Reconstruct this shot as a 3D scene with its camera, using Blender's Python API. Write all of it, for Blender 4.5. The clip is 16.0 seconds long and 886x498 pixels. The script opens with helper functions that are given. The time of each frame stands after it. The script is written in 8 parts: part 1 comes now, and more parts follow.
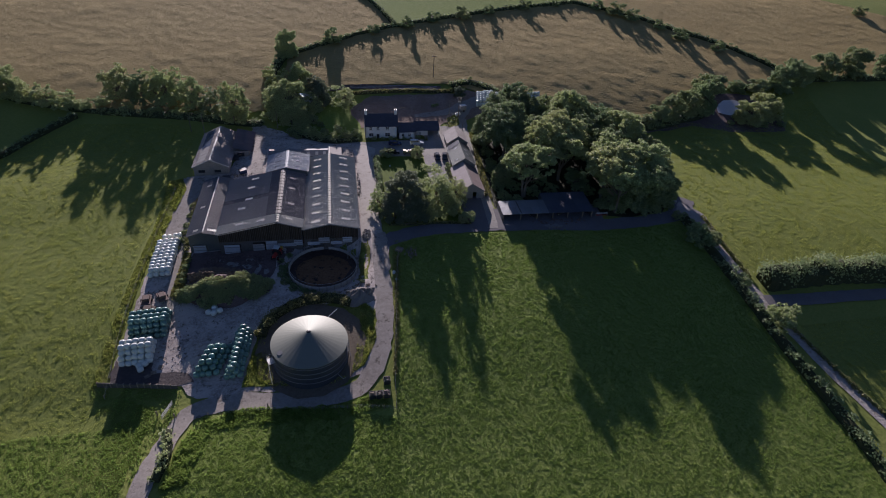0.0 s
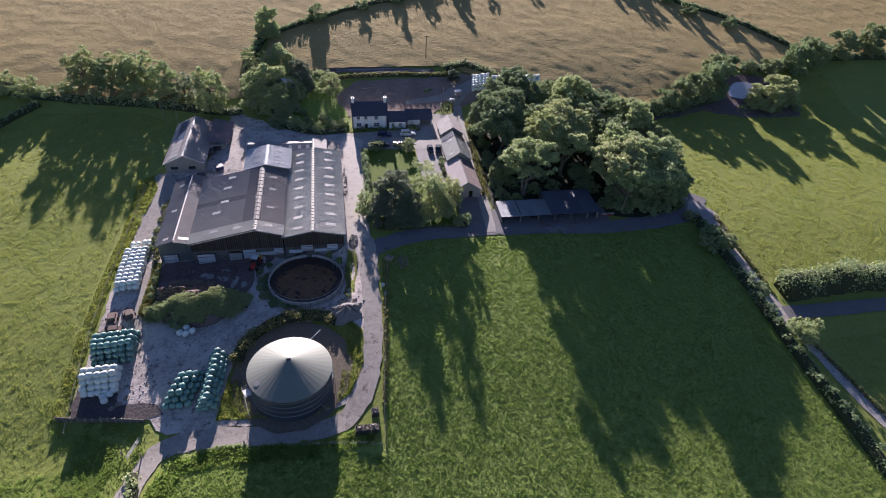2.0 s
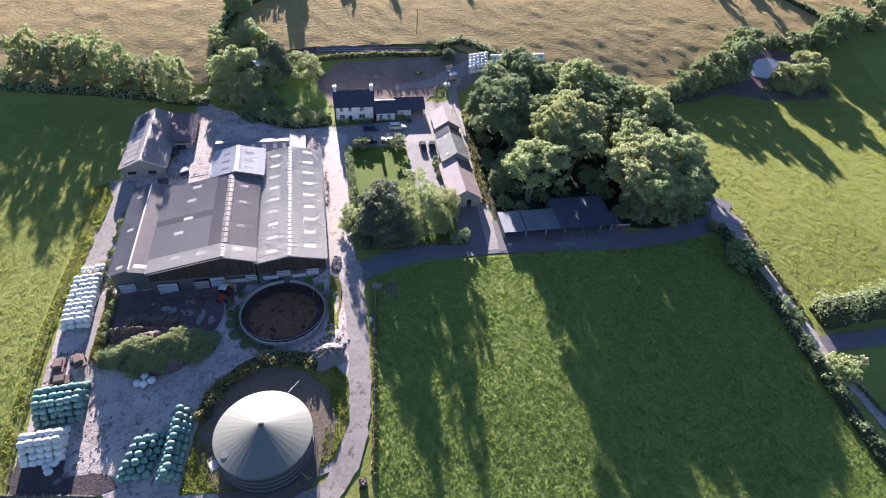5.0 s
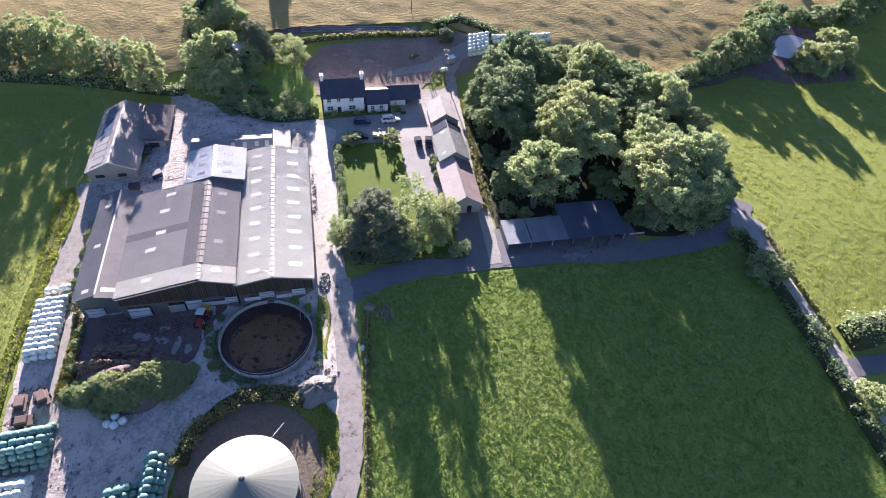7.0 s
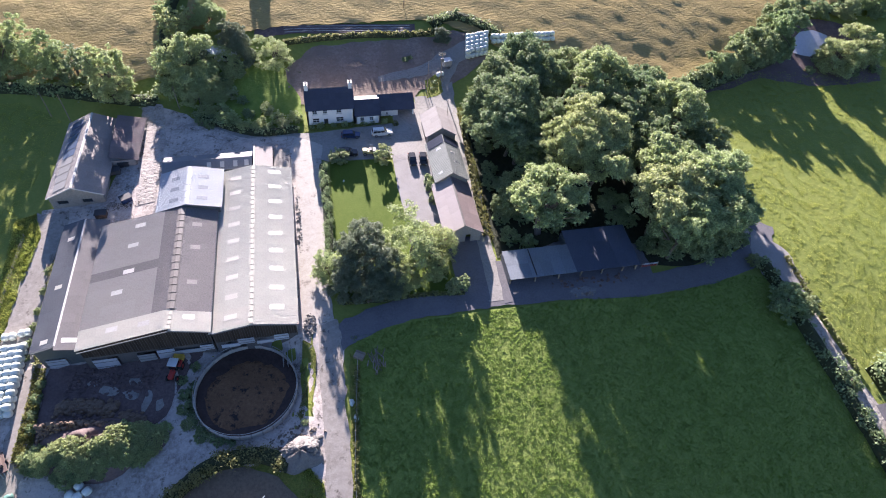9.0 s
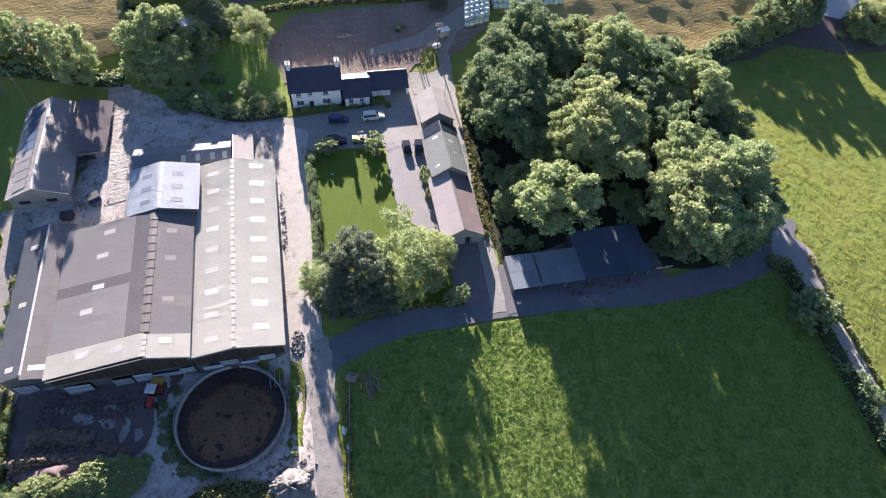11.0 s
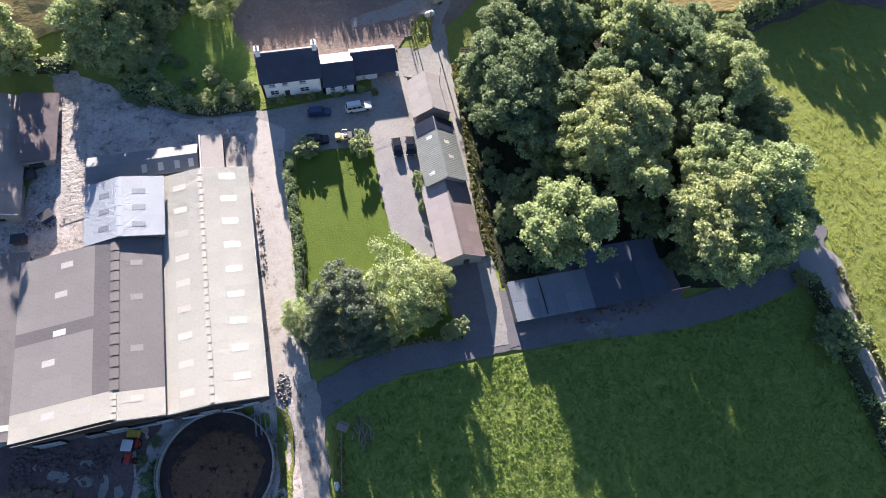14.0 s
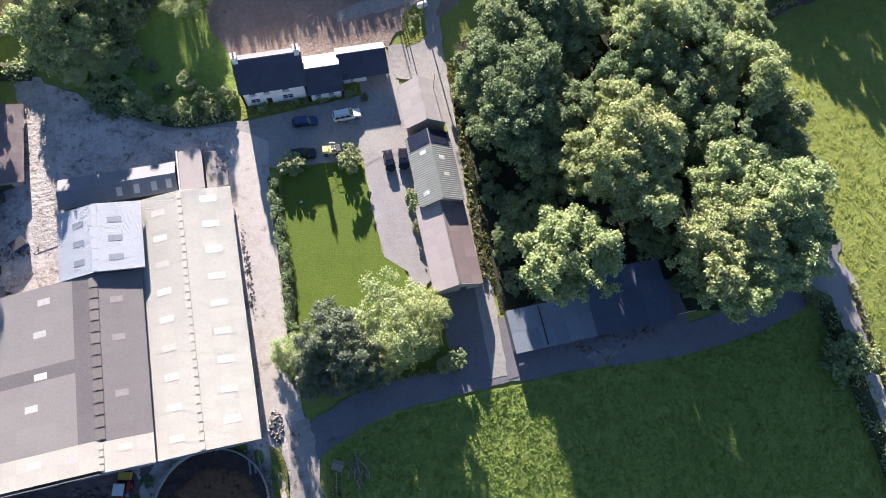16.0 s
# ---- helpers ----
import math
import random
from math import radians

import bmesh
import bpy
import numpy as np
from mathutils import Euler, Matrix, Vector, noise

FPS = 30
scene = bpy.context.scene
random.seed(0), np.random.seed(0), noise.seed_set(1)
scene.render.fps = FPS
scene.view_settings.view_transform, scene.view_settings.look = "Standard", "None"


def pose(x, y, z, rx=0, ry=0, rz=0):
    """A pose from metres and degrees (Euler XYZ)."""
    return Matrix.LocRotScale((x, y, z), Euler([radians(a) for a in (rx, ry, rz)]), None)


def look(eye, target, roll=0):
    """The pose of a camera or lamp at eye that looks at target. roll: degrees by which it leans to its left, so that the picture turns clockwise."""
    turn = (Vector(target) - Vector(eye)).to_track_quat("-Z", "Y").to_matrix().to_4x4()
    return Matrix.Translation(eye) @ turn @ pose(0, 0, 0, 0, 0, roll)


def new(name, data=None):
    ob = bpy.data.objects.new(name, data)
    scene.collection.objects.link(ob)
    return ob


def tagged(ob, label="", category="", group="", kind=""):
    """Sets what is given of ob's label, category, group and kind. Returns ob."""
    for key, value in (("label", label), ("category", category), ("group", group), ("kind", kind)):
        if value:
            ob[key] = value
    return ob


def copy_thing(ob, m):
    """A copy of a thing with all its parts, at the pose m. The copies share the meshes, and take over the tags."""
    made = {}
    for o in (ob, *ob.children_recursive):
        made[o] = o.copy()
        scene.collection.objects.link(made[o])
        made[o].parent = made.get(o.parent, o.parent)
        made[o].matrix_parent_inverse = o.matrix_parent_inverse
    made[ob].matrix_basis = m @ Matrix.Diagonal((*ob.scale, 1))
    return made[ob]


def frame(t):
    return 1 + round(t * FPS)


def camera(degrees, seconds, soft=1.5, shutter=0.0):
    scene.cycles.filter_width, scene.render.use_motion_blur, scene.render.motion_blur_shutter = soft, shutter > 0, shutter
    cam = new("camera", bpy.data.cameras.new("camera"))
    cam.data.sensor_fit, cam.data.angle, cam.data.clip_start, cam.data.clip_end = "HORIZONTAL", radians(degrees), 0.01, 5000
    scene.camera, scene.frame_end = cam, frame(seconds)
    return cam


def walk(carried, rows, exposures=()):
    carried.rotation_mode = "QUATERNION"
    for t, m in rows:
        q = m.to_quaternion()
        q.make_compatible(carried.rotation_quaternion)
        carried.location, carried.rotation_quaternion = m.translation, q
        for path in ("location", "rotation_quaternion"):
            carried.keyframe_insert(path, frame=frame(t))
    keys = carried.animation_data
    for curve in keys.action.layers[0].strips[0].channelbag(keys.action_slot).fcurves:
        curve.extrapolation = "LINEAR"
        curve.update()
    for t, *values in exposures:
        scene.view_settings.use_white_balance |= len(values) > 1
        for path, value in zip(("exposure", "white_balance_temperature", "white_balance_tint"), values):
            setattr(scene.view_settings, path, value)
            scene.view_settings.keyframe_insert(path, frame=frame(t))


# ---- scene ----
cam = camera(73.3, 16.0, soft=1.0)
METRES, EYE, TILT, LEAN, TURN = 133.5, 95.7, 5.5, 0.0, -11.2
ROWS = [
    (0.0, 0.0, 0.0, 0.0, 2.51, -40.97, -2.89),
    (0.5, -0.0006, 0.0303, -0.002, 2.31, -41.99, -2.91),
    (1.0, -0.0006, 0.0611, -0.004, 2.19, -42.86, -2.93),
    (1.5, -0.0011, 0.0923, -0.0059, 2.08, -43.52, -2.98),
    (2.0, -0.0018, 0.1235, -0.0077, 2.0, -44.03, -3.03),
    (2.5, -0.0032, 0.1544, -0.0094, 1.88, -44.5, -3.08),
    (3.0, -0.0048, 0.185, -0.0114, 1.73, -45.15, -3.16),
    (3.5, -0.0068, 0.2157, -0.014, 1.58, -45.92, -3.22),
    (4.0, -0.0093, 0.2463, -0.0161, 1.44, -46.78, -3.28),
    (6.5, -0.0156, 0.4035, -0.0254, 1.01, -51.67, -3.41),
    (7.0, -0.0166, 0.4355, -0.0276, 0.92, -52.66, -3.44),
    (7.5, -0.0177, 0.4682, -0.0303, 0.82, -53.28, -3.5),
    (8.0, -0.0171, 0.4994, -0.0331, 0.76, -53.74, -3.49),
    (8.5, -0.0179, 0.5309, -0.0353, 0.63, -54.37, -3.56),
    (9.0, -0.0185, 0.5616, -0.038, 0.51, -55.29, -3.62),
    (11.5, -0.0195, 0.7153, -0.0471, 0.08, -63.0, -3.71),
    (12.0, -0.0194, 0.7468, -0.0479, -0.01, -64.61, -3.72),
    (12.5, -0.0205, 0.7781, -0.0489, -0.14, -66.22, -3.81),
    (13.0, -0.02, 0.8086, -0.0503, -0.24, -67.78, -3.8),
    (13.5, -0.02, 0.8398, -0.0514, -0.35, -69.37, -3.84),
    (14.0, -0.0192, 0.8717, -0.0523, -0.48, -71.01, -3.85),
    (14.5, -0.0184, 0.9033, -0.0534, -0.62, -72.62, -3.87),
    (15.0, -0.0172, 0.935, -0.0544, -0.74, -74.26, -3.88),
    (15.5, -0.0153, 0.9664, -0.0557, -0.85, -75.88, -3.84),
    (16.0, -0.0133, 0.9976, -0.0571, -0.95, -77.52, -3.83),
]
EXPOSURES = [(0.0, 0.52, 5430, 29), (1.0, 1.0, 5450, 29), (2.0, 1.5, 5460, 29), (3.0, 1.9, 5490, 29), (4.2, 2.12, 5490, 29), (7.0, 2.38, 5470, 28),
             (9.0, 2.3, 5480, 26), (12.5, 2.18, 5580, 20), (16.0, 2.2, 5580, 20)]
walk(cam, [(t, pose(0, 0, EYE, TILT, LEAN, TURN) @ pose(METRES * x, METRES * y, METRES * z, 90 + pitch, roll, yaw)) for t, x, y, z, yaw, pitch, roll in ROWS], EXPOSURES)

# ---- light: a low sun behind the farm, clear sky ----
SUN_ELEV, SUN_AZ = radians(17.4), radians(-1.5)
world = bpy.data.worlds.new("sky")
scene.world = world
world.use_nodes = True
sky = world.node_tree.nodes.new("ShaderNodeTexSky")
sky.sky_type = "NISHITA"
sky.sun_disc = False
sky.sun_elevation, sky.sun_rotation = SUN_ELEV, SUN_AZ
sky.ozone_density = 2.5
sky.air_density, sky.dust_density = 1.0, 0.4
back = world.node_tree.nodes["Background"]
back.inputs["Strength"].default_value = 0.0365
world.node_tree.links.new(sky.outputs["Color"], back.inputs["Color"])
sun = new("sun", bpy.data.lights.new("sun", "SUN"))
sun.data.energy, sun.data.angle, sun.data.color = 5.0, radians(0.6), (1.0, 0.86, 0.66)
sun_way = Vector((math.sin(SUN_AZ) * math.cos(SUN_ELEV), math.cos(SUN_AZ) * math.cos(SUN_ELEV), math.sin(SUN_ELEV)))
sun.matrix_world = look(sun_way * 900, (0, 0, 0))

# ---- materials ----
def mat(name, cols, scales=(0.25, 4.0), rough=0.85, bump=None, metal=0.0, rand=0.0, island=0.0, spec=0.3,
        ribs=None, through_light=0.0, stretch=(1, 1, 1), contrast=(0.32, 0.68), fleck=None, sheen=0.0):
    """Two noises, a wide and a fine one, mix three colours; bump is (scale, strength, distance)."""
    m = bpy.data.materials.new(name)
    m.use_nodes = True
    nt = m.node_tree
    nd, ln = nt.nodes, nt.links
    bsdf = nd["Principled BSDF"]
    out = nd["Material Output"]
    tc = nd.new("ShaderNodeTexCoord")
    mp = nd.new("ShaderNodeMapping")
    mp.inputs["Scale"].default_value = stretch
    ln.new(tc.outputs["Object"], mp.inputs["Vector"])
    info = nd.new("ShaderNodeObjectInfo")

    def noise_tex(scale, detail, roughness=0.6):
        n = nd.new("ShaderNodeTexNoise")
        n.inputs["Scale"].default_value, n.inputs["Detail"].default_value = scale, detail
        n.inputs["Roughness"].default_value = roughness
        ln.new(mp.outputs["Vector"], n.inputs["Vector"])
        return n

    def ranged(sock, lo, hi):
        r = nd.new("ShaderNodeMapRange")
        r.inputs["From Min"].default_value, r.inputs["From Max"].default_value = lo, hi
        ln.new(sock, r.inputs["Value"])
        return r.outputs["Result"]

    def mixed(fac, a, b, mode="MIX"):
        x = nd.new("ShaderNodeMix")
        x.data_type, x.blend_type = "RGBA", mode
        if isinstance(fac, float):
            x.inputs["Factor"].default_value = fac
        else:
            ln.new(fac, x.inputs["Factor"])
        for sock, v in ((x.inputs["A"], a), (x.inputs["B"], b)):
            if isinstance(v, tuple):
                sock.default_value = (*v, 1)
            else:
                ln.new(v, sock)
        return x.outputs["Result"]

    wide, fine = noise_tex(scales[0], 5), noise_tex(scales[1], 6, 0.7)
    col = mixed(ranged(wide.outputs["Fac"], *contrast), cols[0], cols[1])
    col = mixed(ranged(fine.outputs["Fac"], 0.38, 0.72), col, cols[2] if len(cols) > 2 else cols[1])
    if fleck:
        f = noise_tex(fleck[0], 3, 0.8)
        col = mixed(ranged(f.outputs["Fac"], fleck[1], fleck[1] + 0.12), col, fleck[2])
    if rand or island:
        hsv = nd.new("ShaderNodeHueSaturation")
        ln.new(col, hsv.inputs["Color"])
        src = info.outputs["Random"]
        if island:
            src = nd.new("ShaderNodeNewGeometry").outputs["Random Per Island"]
        amount = island or rand
        r = nd.new("ShaderNodeMapRange")
        r.inputs["To Min"].default_value, r.inputs["To Max"].default_value = 1 - amount, 1 + amount
        ln.new(src, r.inputs["Value"])
        ln.new(r.outputs["Result"], hsv.inputs["Value"])
        if island and rand:
            h = nd.new("ShaderNodeMapRange")
            h.inputs["To Min"].default_value, h.inputs["To Max"].default_value = 0.5 - 0.022 * rand, 0.5 + 0.022 * rand
            ln.new(info.outputs["Random"], h.inputs["Value"])
            ln.new(h.outputs["Result"], hsv.inputs["Hue"])
        col = hsv.outputs["Color"]
    ln.new(col, bsdf.inputs["Base Color"])
    bsdf.inputs["Roughness"].default_value = rough
    bsdf.inputs["Metallic"].default_value = metal
    bsdf.inputs["Specular IOR Level"].default_value = spec
    bsdf.inputs["Sheen Weight"].default_value = sheen
    bsdf.inputs["Sheen Roughness"].default_value = 0.5
    last = None
    if bump:
        b = nd.new("ShaderNodeBump")
        b.inputs["Strength"].default_value, b.inputs["Distance"].default_value = bump[1], bump[2]
        bn = noise_tex(bump[0], 4, 0.65)
        ln.new(bn.outputs["Fac"], b.inputs["Height"])
        last = b
    if ribs:
        w = nd.new("ShaderNodeTexWave")
        w.bands_direction = ribs[0]
        w.inputs["Scale"].default_value = 2 * math.pi / ribs[1] / 20
        ln.new(tc.outputs["Object"], w.inputs["Vector"])
        b = nd.new("ShaderNodeBump")
        b.inputs["Strength"].default_value, b.inputs["Distance"].default_value = 1.0, ribs[2]
        ln.new(w.outputs["Fac"], b.inputs["Height"])
        if last:
            ln.new(last.outputs["Normal"], b.inputs["Normal"])
        last = b
    if last:
        ln.new(last.outputs["Normal"], bsdf.inputs["Normal"])
    if through_light:
        tr = nd.new("ShaderNodeBsdfTranslucent")
        ln.new(col, tr.inputs["Color"])
        mx = nd.new("ShaderNodeMixShader")
        mx.inputs["Fac"].default_value = through_light
        ln.new(bsdf.outputs["BSDF"], mx.inputs[1])
        ln.new(tr.outputs["BSDF"], mx.inputs[2])
        ln.new(mx.outputs["Shader"], out.inputs["Surface"])
    return m


def plain(name, col, rough=0.5, metal=0.0, spec=0.5):
    d = tuple(c * 0.8 for c in col)
    return mat(name, (col, d, tuple(c * 0.92 for c in col)), (1.5, 12.0), rough, None, metal, 0.0, 0.0, spec)


M = {}
M["pasture"] = mat("pasture", ((0.2095, 0.2441, 0.0575), (0.26, 0.279, 0.0705), (0.1703, 0.2137, 0.0463)), (0.045, 1.3), 0.9, (0.9, 0.45, 0.35), spec=0.15)
M["crop"] = mat("crop", ((0.2147, 0.2673, 0.0591), (0.2505, 0.2911, 0.0705), (0.1638, 0.2152, 0.0447)), (0.03, 1.1), 0.85, (1.2, 0.7, 0.5), spec=0.2)
M["hay"] = mat("hay", ((0.3934, 0.307, 0.1319), (0.3391, 0.2587, 0.1066), (0.3046, 0.2388, 0.0939)), (0.03, 0.9), 0.95, (1.2, 0.8, 0.4), spec=0.1, stretch=(0.75, 1.25, 1), fleck=(0.5, 0.6, (0.27, 0.205, 0.105)))
M["far_green"] = mat("far_green", ((0.2, 0.27, 0.055), (0.24, 0.3, 0.066), (0.16, 0.23, 0.0385)), (0.03, 1.0), 0.9, (0.8, 0.8, 0.3), spec=0.1)
M["lawn"] = mat("lawn", ((0.108, 0.153, 0.0199), (0.0833, 0.127, 0.0159), (0.128, 0.166, 0.0298)), (0.25, 3.0), 0.9, (4.0, 0.7, 0.12), spec=0.15)
M["rough_grass"] = mat("rough_grass", ((0.189, 0.2138, 0.0468), (0.2646, 0.2333, 0.0655), (0.0945, 0.1458, 0.027)), (0.3, 2.2), 0.95, (2.0, 1.0, 0.5), spec=0.1)
M["track"] = mat("track", ((0.312, 0.28, 0.247), (0.221, 0.195, 0.169), (0.39, 0.358, 0.319)), (0.15, 1.2), 0.9, (3.0, 0.6, 0.05), fleck=(0.45, 0.58, (0.12, 0.105, 0.085)))
M["yard"] = mat("yard", ((0.50, 0.44, 0.395), (0.26, 0.22, 0.195), (0.58, 0.52, 0.47)), (0.22, 1.6), 0.9, (1.8, 0.9, 0.12), contrast=(0.4, 0.62), fleck=(0.55, 0.56, (0.15, 0.13, 0.11)))
# mud tone lowered further to hold the shade below the bale stacks
M["shaded_mud"] = mat("shaded_mud", ((0.075, 0.06, 0.06), (0.11, 0.09, 0.085), (0.05, 0.042, 0.045)), (0.35, 2.0), 0.7, (1.6, 0.7, 0.15))
M["green_sheet"] = mat("green_sheet", ((0.2, 0.21, 0.19), (0.15, 0.165, 0.15), (0.24, 0.25, 0.225)), (0.4, 3.0), 0.65, None, rand=0.05, spec=0.35)
M["mauve_tile"] = mat("mauve_tile", ((0.329, 0.2842, 0.2813), (0.2632, 0.2254, 0.2279), (0.3666, 0.3283, 0.3201)), (0.5, 5.0), 0.8, (8.0, 0.5, 0.03), rand=0.06, spec=0.3)
M["stone_heap"] = mat("stone_heap", ((0.204, 0.1904, 0.1768), (0.1496, 0.1394, 0.1292), (0.2448, 0.2312, 0.2142)), (0.6, 3.0), 0.9, (3.0, 1.0, 0.2), island=0.4)
M["ash"] = mat("ash", ((0.22, 0.2145, 0.209), (0.11, 0.1045, 0.1045), (0.275, 0.2695, 0.264)), (0.8, 3.0), 0.9, (4.0, 0.9, 0.08))
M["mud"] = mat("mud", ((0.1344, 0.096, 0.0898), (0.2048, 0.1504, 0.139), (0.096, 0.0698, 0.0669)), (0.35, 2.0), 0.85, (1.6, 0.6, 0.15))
M["earth"] = mat("earth", ((0.2456, 0.1785, 0.1431), (0.3123, 0.2428, 0.2001), (0.1989, 0.1514, 0.12)), (0.2, 1.3), 0.95, (1.6, 0.8, 0.2), contrast=(0.4, 0.6), fleck=(0.5, 0.66, (0.07, 0.08, 0.025)))
M["tarmac"] = mat("tarmac", ((0.1589, 0.1488, 0.1554), (0.1173, 0.1119, 0.1197), (0.1912, 0.1812, 0.1917)), (0.25, 3.0), 0.85, (6.0, 0.5, 0.03))
M["concrete"] = mat("concrete", ((0.30, 0.28, 0.255), (0.22, 0.205, 0.185), (0.36, 0.34, 0.31)), (0.18, 2.0), 0.85, (6.0, 0.5, 0.03), fleck=(0.35, 0.63, (0.17, 0.155, 0.14)))
M["pale_concrete"] = mat("pale_concrete", ((0.4368, 0.3967, 0.349), (0.3494, 0.3105, 0.2639), (0.4805, 0.4484, 0.4086)), (0.3, 1.8), 0.85, (3.0, 0.6, 0.05), fleck=(0.45, 0.58, (0.25, 0.22, 0.19)))
M["dirt"] = mat("dirt", ((0.42, 0.375, 0.33), (0.27, 0.235, 0.205), (0.5, 0.46, 0.42)), (0.4, 1.3), 0.9, (1.4, 0.9, 0.25), fleck=(0.8, 0.58, (0.16, 0.135, 0.11)))
M["bank_earth"] = mat("bank_earth", ((0.16, 0.131, 0.0992), (0.12, 0.0992, 0.0752), (0.208, 0.176, 0.128)), (0.4, 2.0), 0.95, (1.6, 0.7, 0.2))
M["gravel"] = mat("gravel", ((0.29, 0.27, 0.257), (0.232, 0.21, 0.198), (0.367, 0.35, 0.342)), (0.3, 5.0), 0.9, (7.0, 1.0, 0.06))
M["rubble"] = mat("rubble", ((0.22, 0.18, 0.14), (0.14, 0.11, 0.085), (0.3, 0.26, 0.22)), (0.6, 3.0), 0.9, (3.0, 1.0, 0.3), island=0.35)
M["fibre_cement"] = mat("fibre_cement", ((0.4574, 0.4392, 0.3718), (0.3968, 0.3761, 0.3208), (0.4977, 0.4845, 0.4196)), (0.3, 3.0), 0.68, None, rand=0.035, spec=0.35)
M["fibre_cement_light"] = mat("fibre_cement_light", ((0.4679, 0.4392, 0.3718), (0.4074, 0.3761, 0.3208), (0.5073, 0.4845, 0.4142)), (0.3, 3.0), 0.68, None, rand=0.035, spec=0.35)
M["fibre_cement_mid"] = mat("fibre_cement_mid", ((0.2665, 0.2454, 0.2287), (0.2199, 0.201, 0.1858), (0.2932, 0.2711, 0.2552)), (0.3, 3.0), 0.68, None, rand=0.035, spec=0.35)
M["fibre_cement_dark"] = mat("fibre_cement_dark", ((0.159, 0.1408, 0.1368), (0.1231, 0.1095, 0.1094), (0.1847, 0.1669, 0.1642)), (0.3, 3.0), 0.65, None, rand=0.035, spec=0.4)
# blue of the reflected sky is mixed into this steel's base colour
M["sky_tinted_steel"] = mat("sky_tinted_steel", ((0.3622, 0.3849, 0.4226), (0.3171, 0.3409, 0.3738), (0.3963, 0.418, 0.4428)), (0.4, 4.0), 0.62, None, rand=0.03, spec=0.3)
M["grey_steel"] = mat("grey_steel", ((0.2, 0.2, 0.205), (0.165, 0.165, 0.17), (0.23, 0.23, 0.235)), (0.4, 4.0), 0.72, None, rand=0.06, spec=0.25)
M["blue_light"] = mat("blue_light", ((0.2, 0.225, 0.255), (0.17, 0.19, 0.22), (0.23, 0.25, 0.28)), (0.4, 4.0), 0.6, None, rand=0.05, spec=0.3)
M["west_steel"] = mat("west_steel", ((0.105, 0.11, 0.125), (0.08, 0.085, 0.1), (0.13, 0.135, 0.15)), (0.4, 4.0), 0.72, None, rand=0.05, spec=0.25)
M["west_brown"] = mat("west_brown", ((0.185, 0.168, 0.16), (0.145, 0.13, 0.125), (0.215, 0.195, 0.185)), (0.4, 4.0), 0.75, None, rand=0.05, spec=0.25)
M["barn_steel"] = mat("barn_steel", ((0.0765, 0.0879, 0.125), (0.0574, 0.0653, 0.0969), (0.0952, 0.108, 0.145)), (0.4, 3.0), 0.55, None, rand=0.12, spec=0.4)
M["barn_pale"] = mat("barn_pale", ((0.18, 0.203, 0.238), (0.143, 0.164, 0.196), (0.21, 0.234, 0.264)), (0.4, 3.0), 0.5, None, rand=0.1, spec=0.4)
M["dark_sheet"] = mat("dark_sheet", ((0.10, 0.115, 0.115), (0.075, 0.085, 0.085), (0.13, 0.14, 0.14)), (0.4, 3.0), 0.5, None, rand=0.08, spec=0.5)
M["brown_tile"] = mat("brown_tile", ((0.21, 0.158, 0.149), (0.16, 0.121, 0.116), (0.25, 0.2, 0.187)), (0.5, 5.0), 0.75, (8.0, 0.5, 0.03), rand=0.1, spec=0.3)
M["asbestos"] = mat("asbestos", ((0.32, 0.288, 0.268), (0.264, 0.232, 0.216), (0.36, 0.332, 0.312)), (0.5, 5.0), 0.8, (8.0, 0.5, 0.03), rand=0.08, spec=0.3)
M["barn_sheet"] = mat("barn_sheet", ((0.3, 0.2517, 0.2205), (0.23, 0.19, 0.1665), (0.35, 0.2992, 0.2655)), (0.35, 3.0), 0.75, (8.0, 0.4, 0.02), rand=0.08, spec=0.3)
M["slate"] = mat("slate", ((0.055, 0.055, 0.075), (0.042, 0.042, 0.06), (0.075, 0.075, 0.095)), (0.6, 6.0), 0.42, (9.0, 0.5, 0.02), rand=0.12, spec=0.5, ribs=("X", 0.28, 0.02))
M["rooflight"] = mat("rooflight", ((0.5731, 0.5398, 0.4674), (0.5341, 0.5008, 0.4285), (0.6009, 0.5675, 0.5008)), (0.8, 4.0), 0.35, None, rand=0.12, spec=0.5)
M["ridge"] = mat("ridge", ((0.56, 0.53, 0.5), (0.46, 0.43, 0.4), (0.6, 0.58, 0.55)), (0.5, 3.0), 0.6, None, rand=0.12)
M["ridge_dark"] = mat("ridge_dark", ((0.17, 0.15, 0.14), (0.13, 0.115, 0.105), (0.20, 0.18, 0.165)), (0.5, 3.0), 0.65, None, rand=0.12)
M["ridge_white"] = plain("ridge_white", (0.66, 0.66, 0.66), 0.45)
M["boards"] = mat("boards", ((0.05, 0.038, 0.03), (0.035, 0.027, 0.021), (0.07, 0.054, 0.042)), (0.7, 5.0), 0.85, (5.0, 0.6, 0.03), rand=0.3, stretch=(1, 1, 0.15))
M["white_door"] = mat("white_door", ((0.4464, 0.4588, 0.496), (0.36, 0.37, 0.4), (0.4752, 0.4884, 0.528)), (0.7, 5.0), 0.55, None, rand=0.12)
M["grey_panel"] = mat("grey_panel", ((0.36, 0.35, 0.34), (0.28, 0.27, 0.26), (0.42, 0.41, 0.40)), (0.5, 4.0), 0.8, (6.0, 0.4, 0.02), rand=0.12)
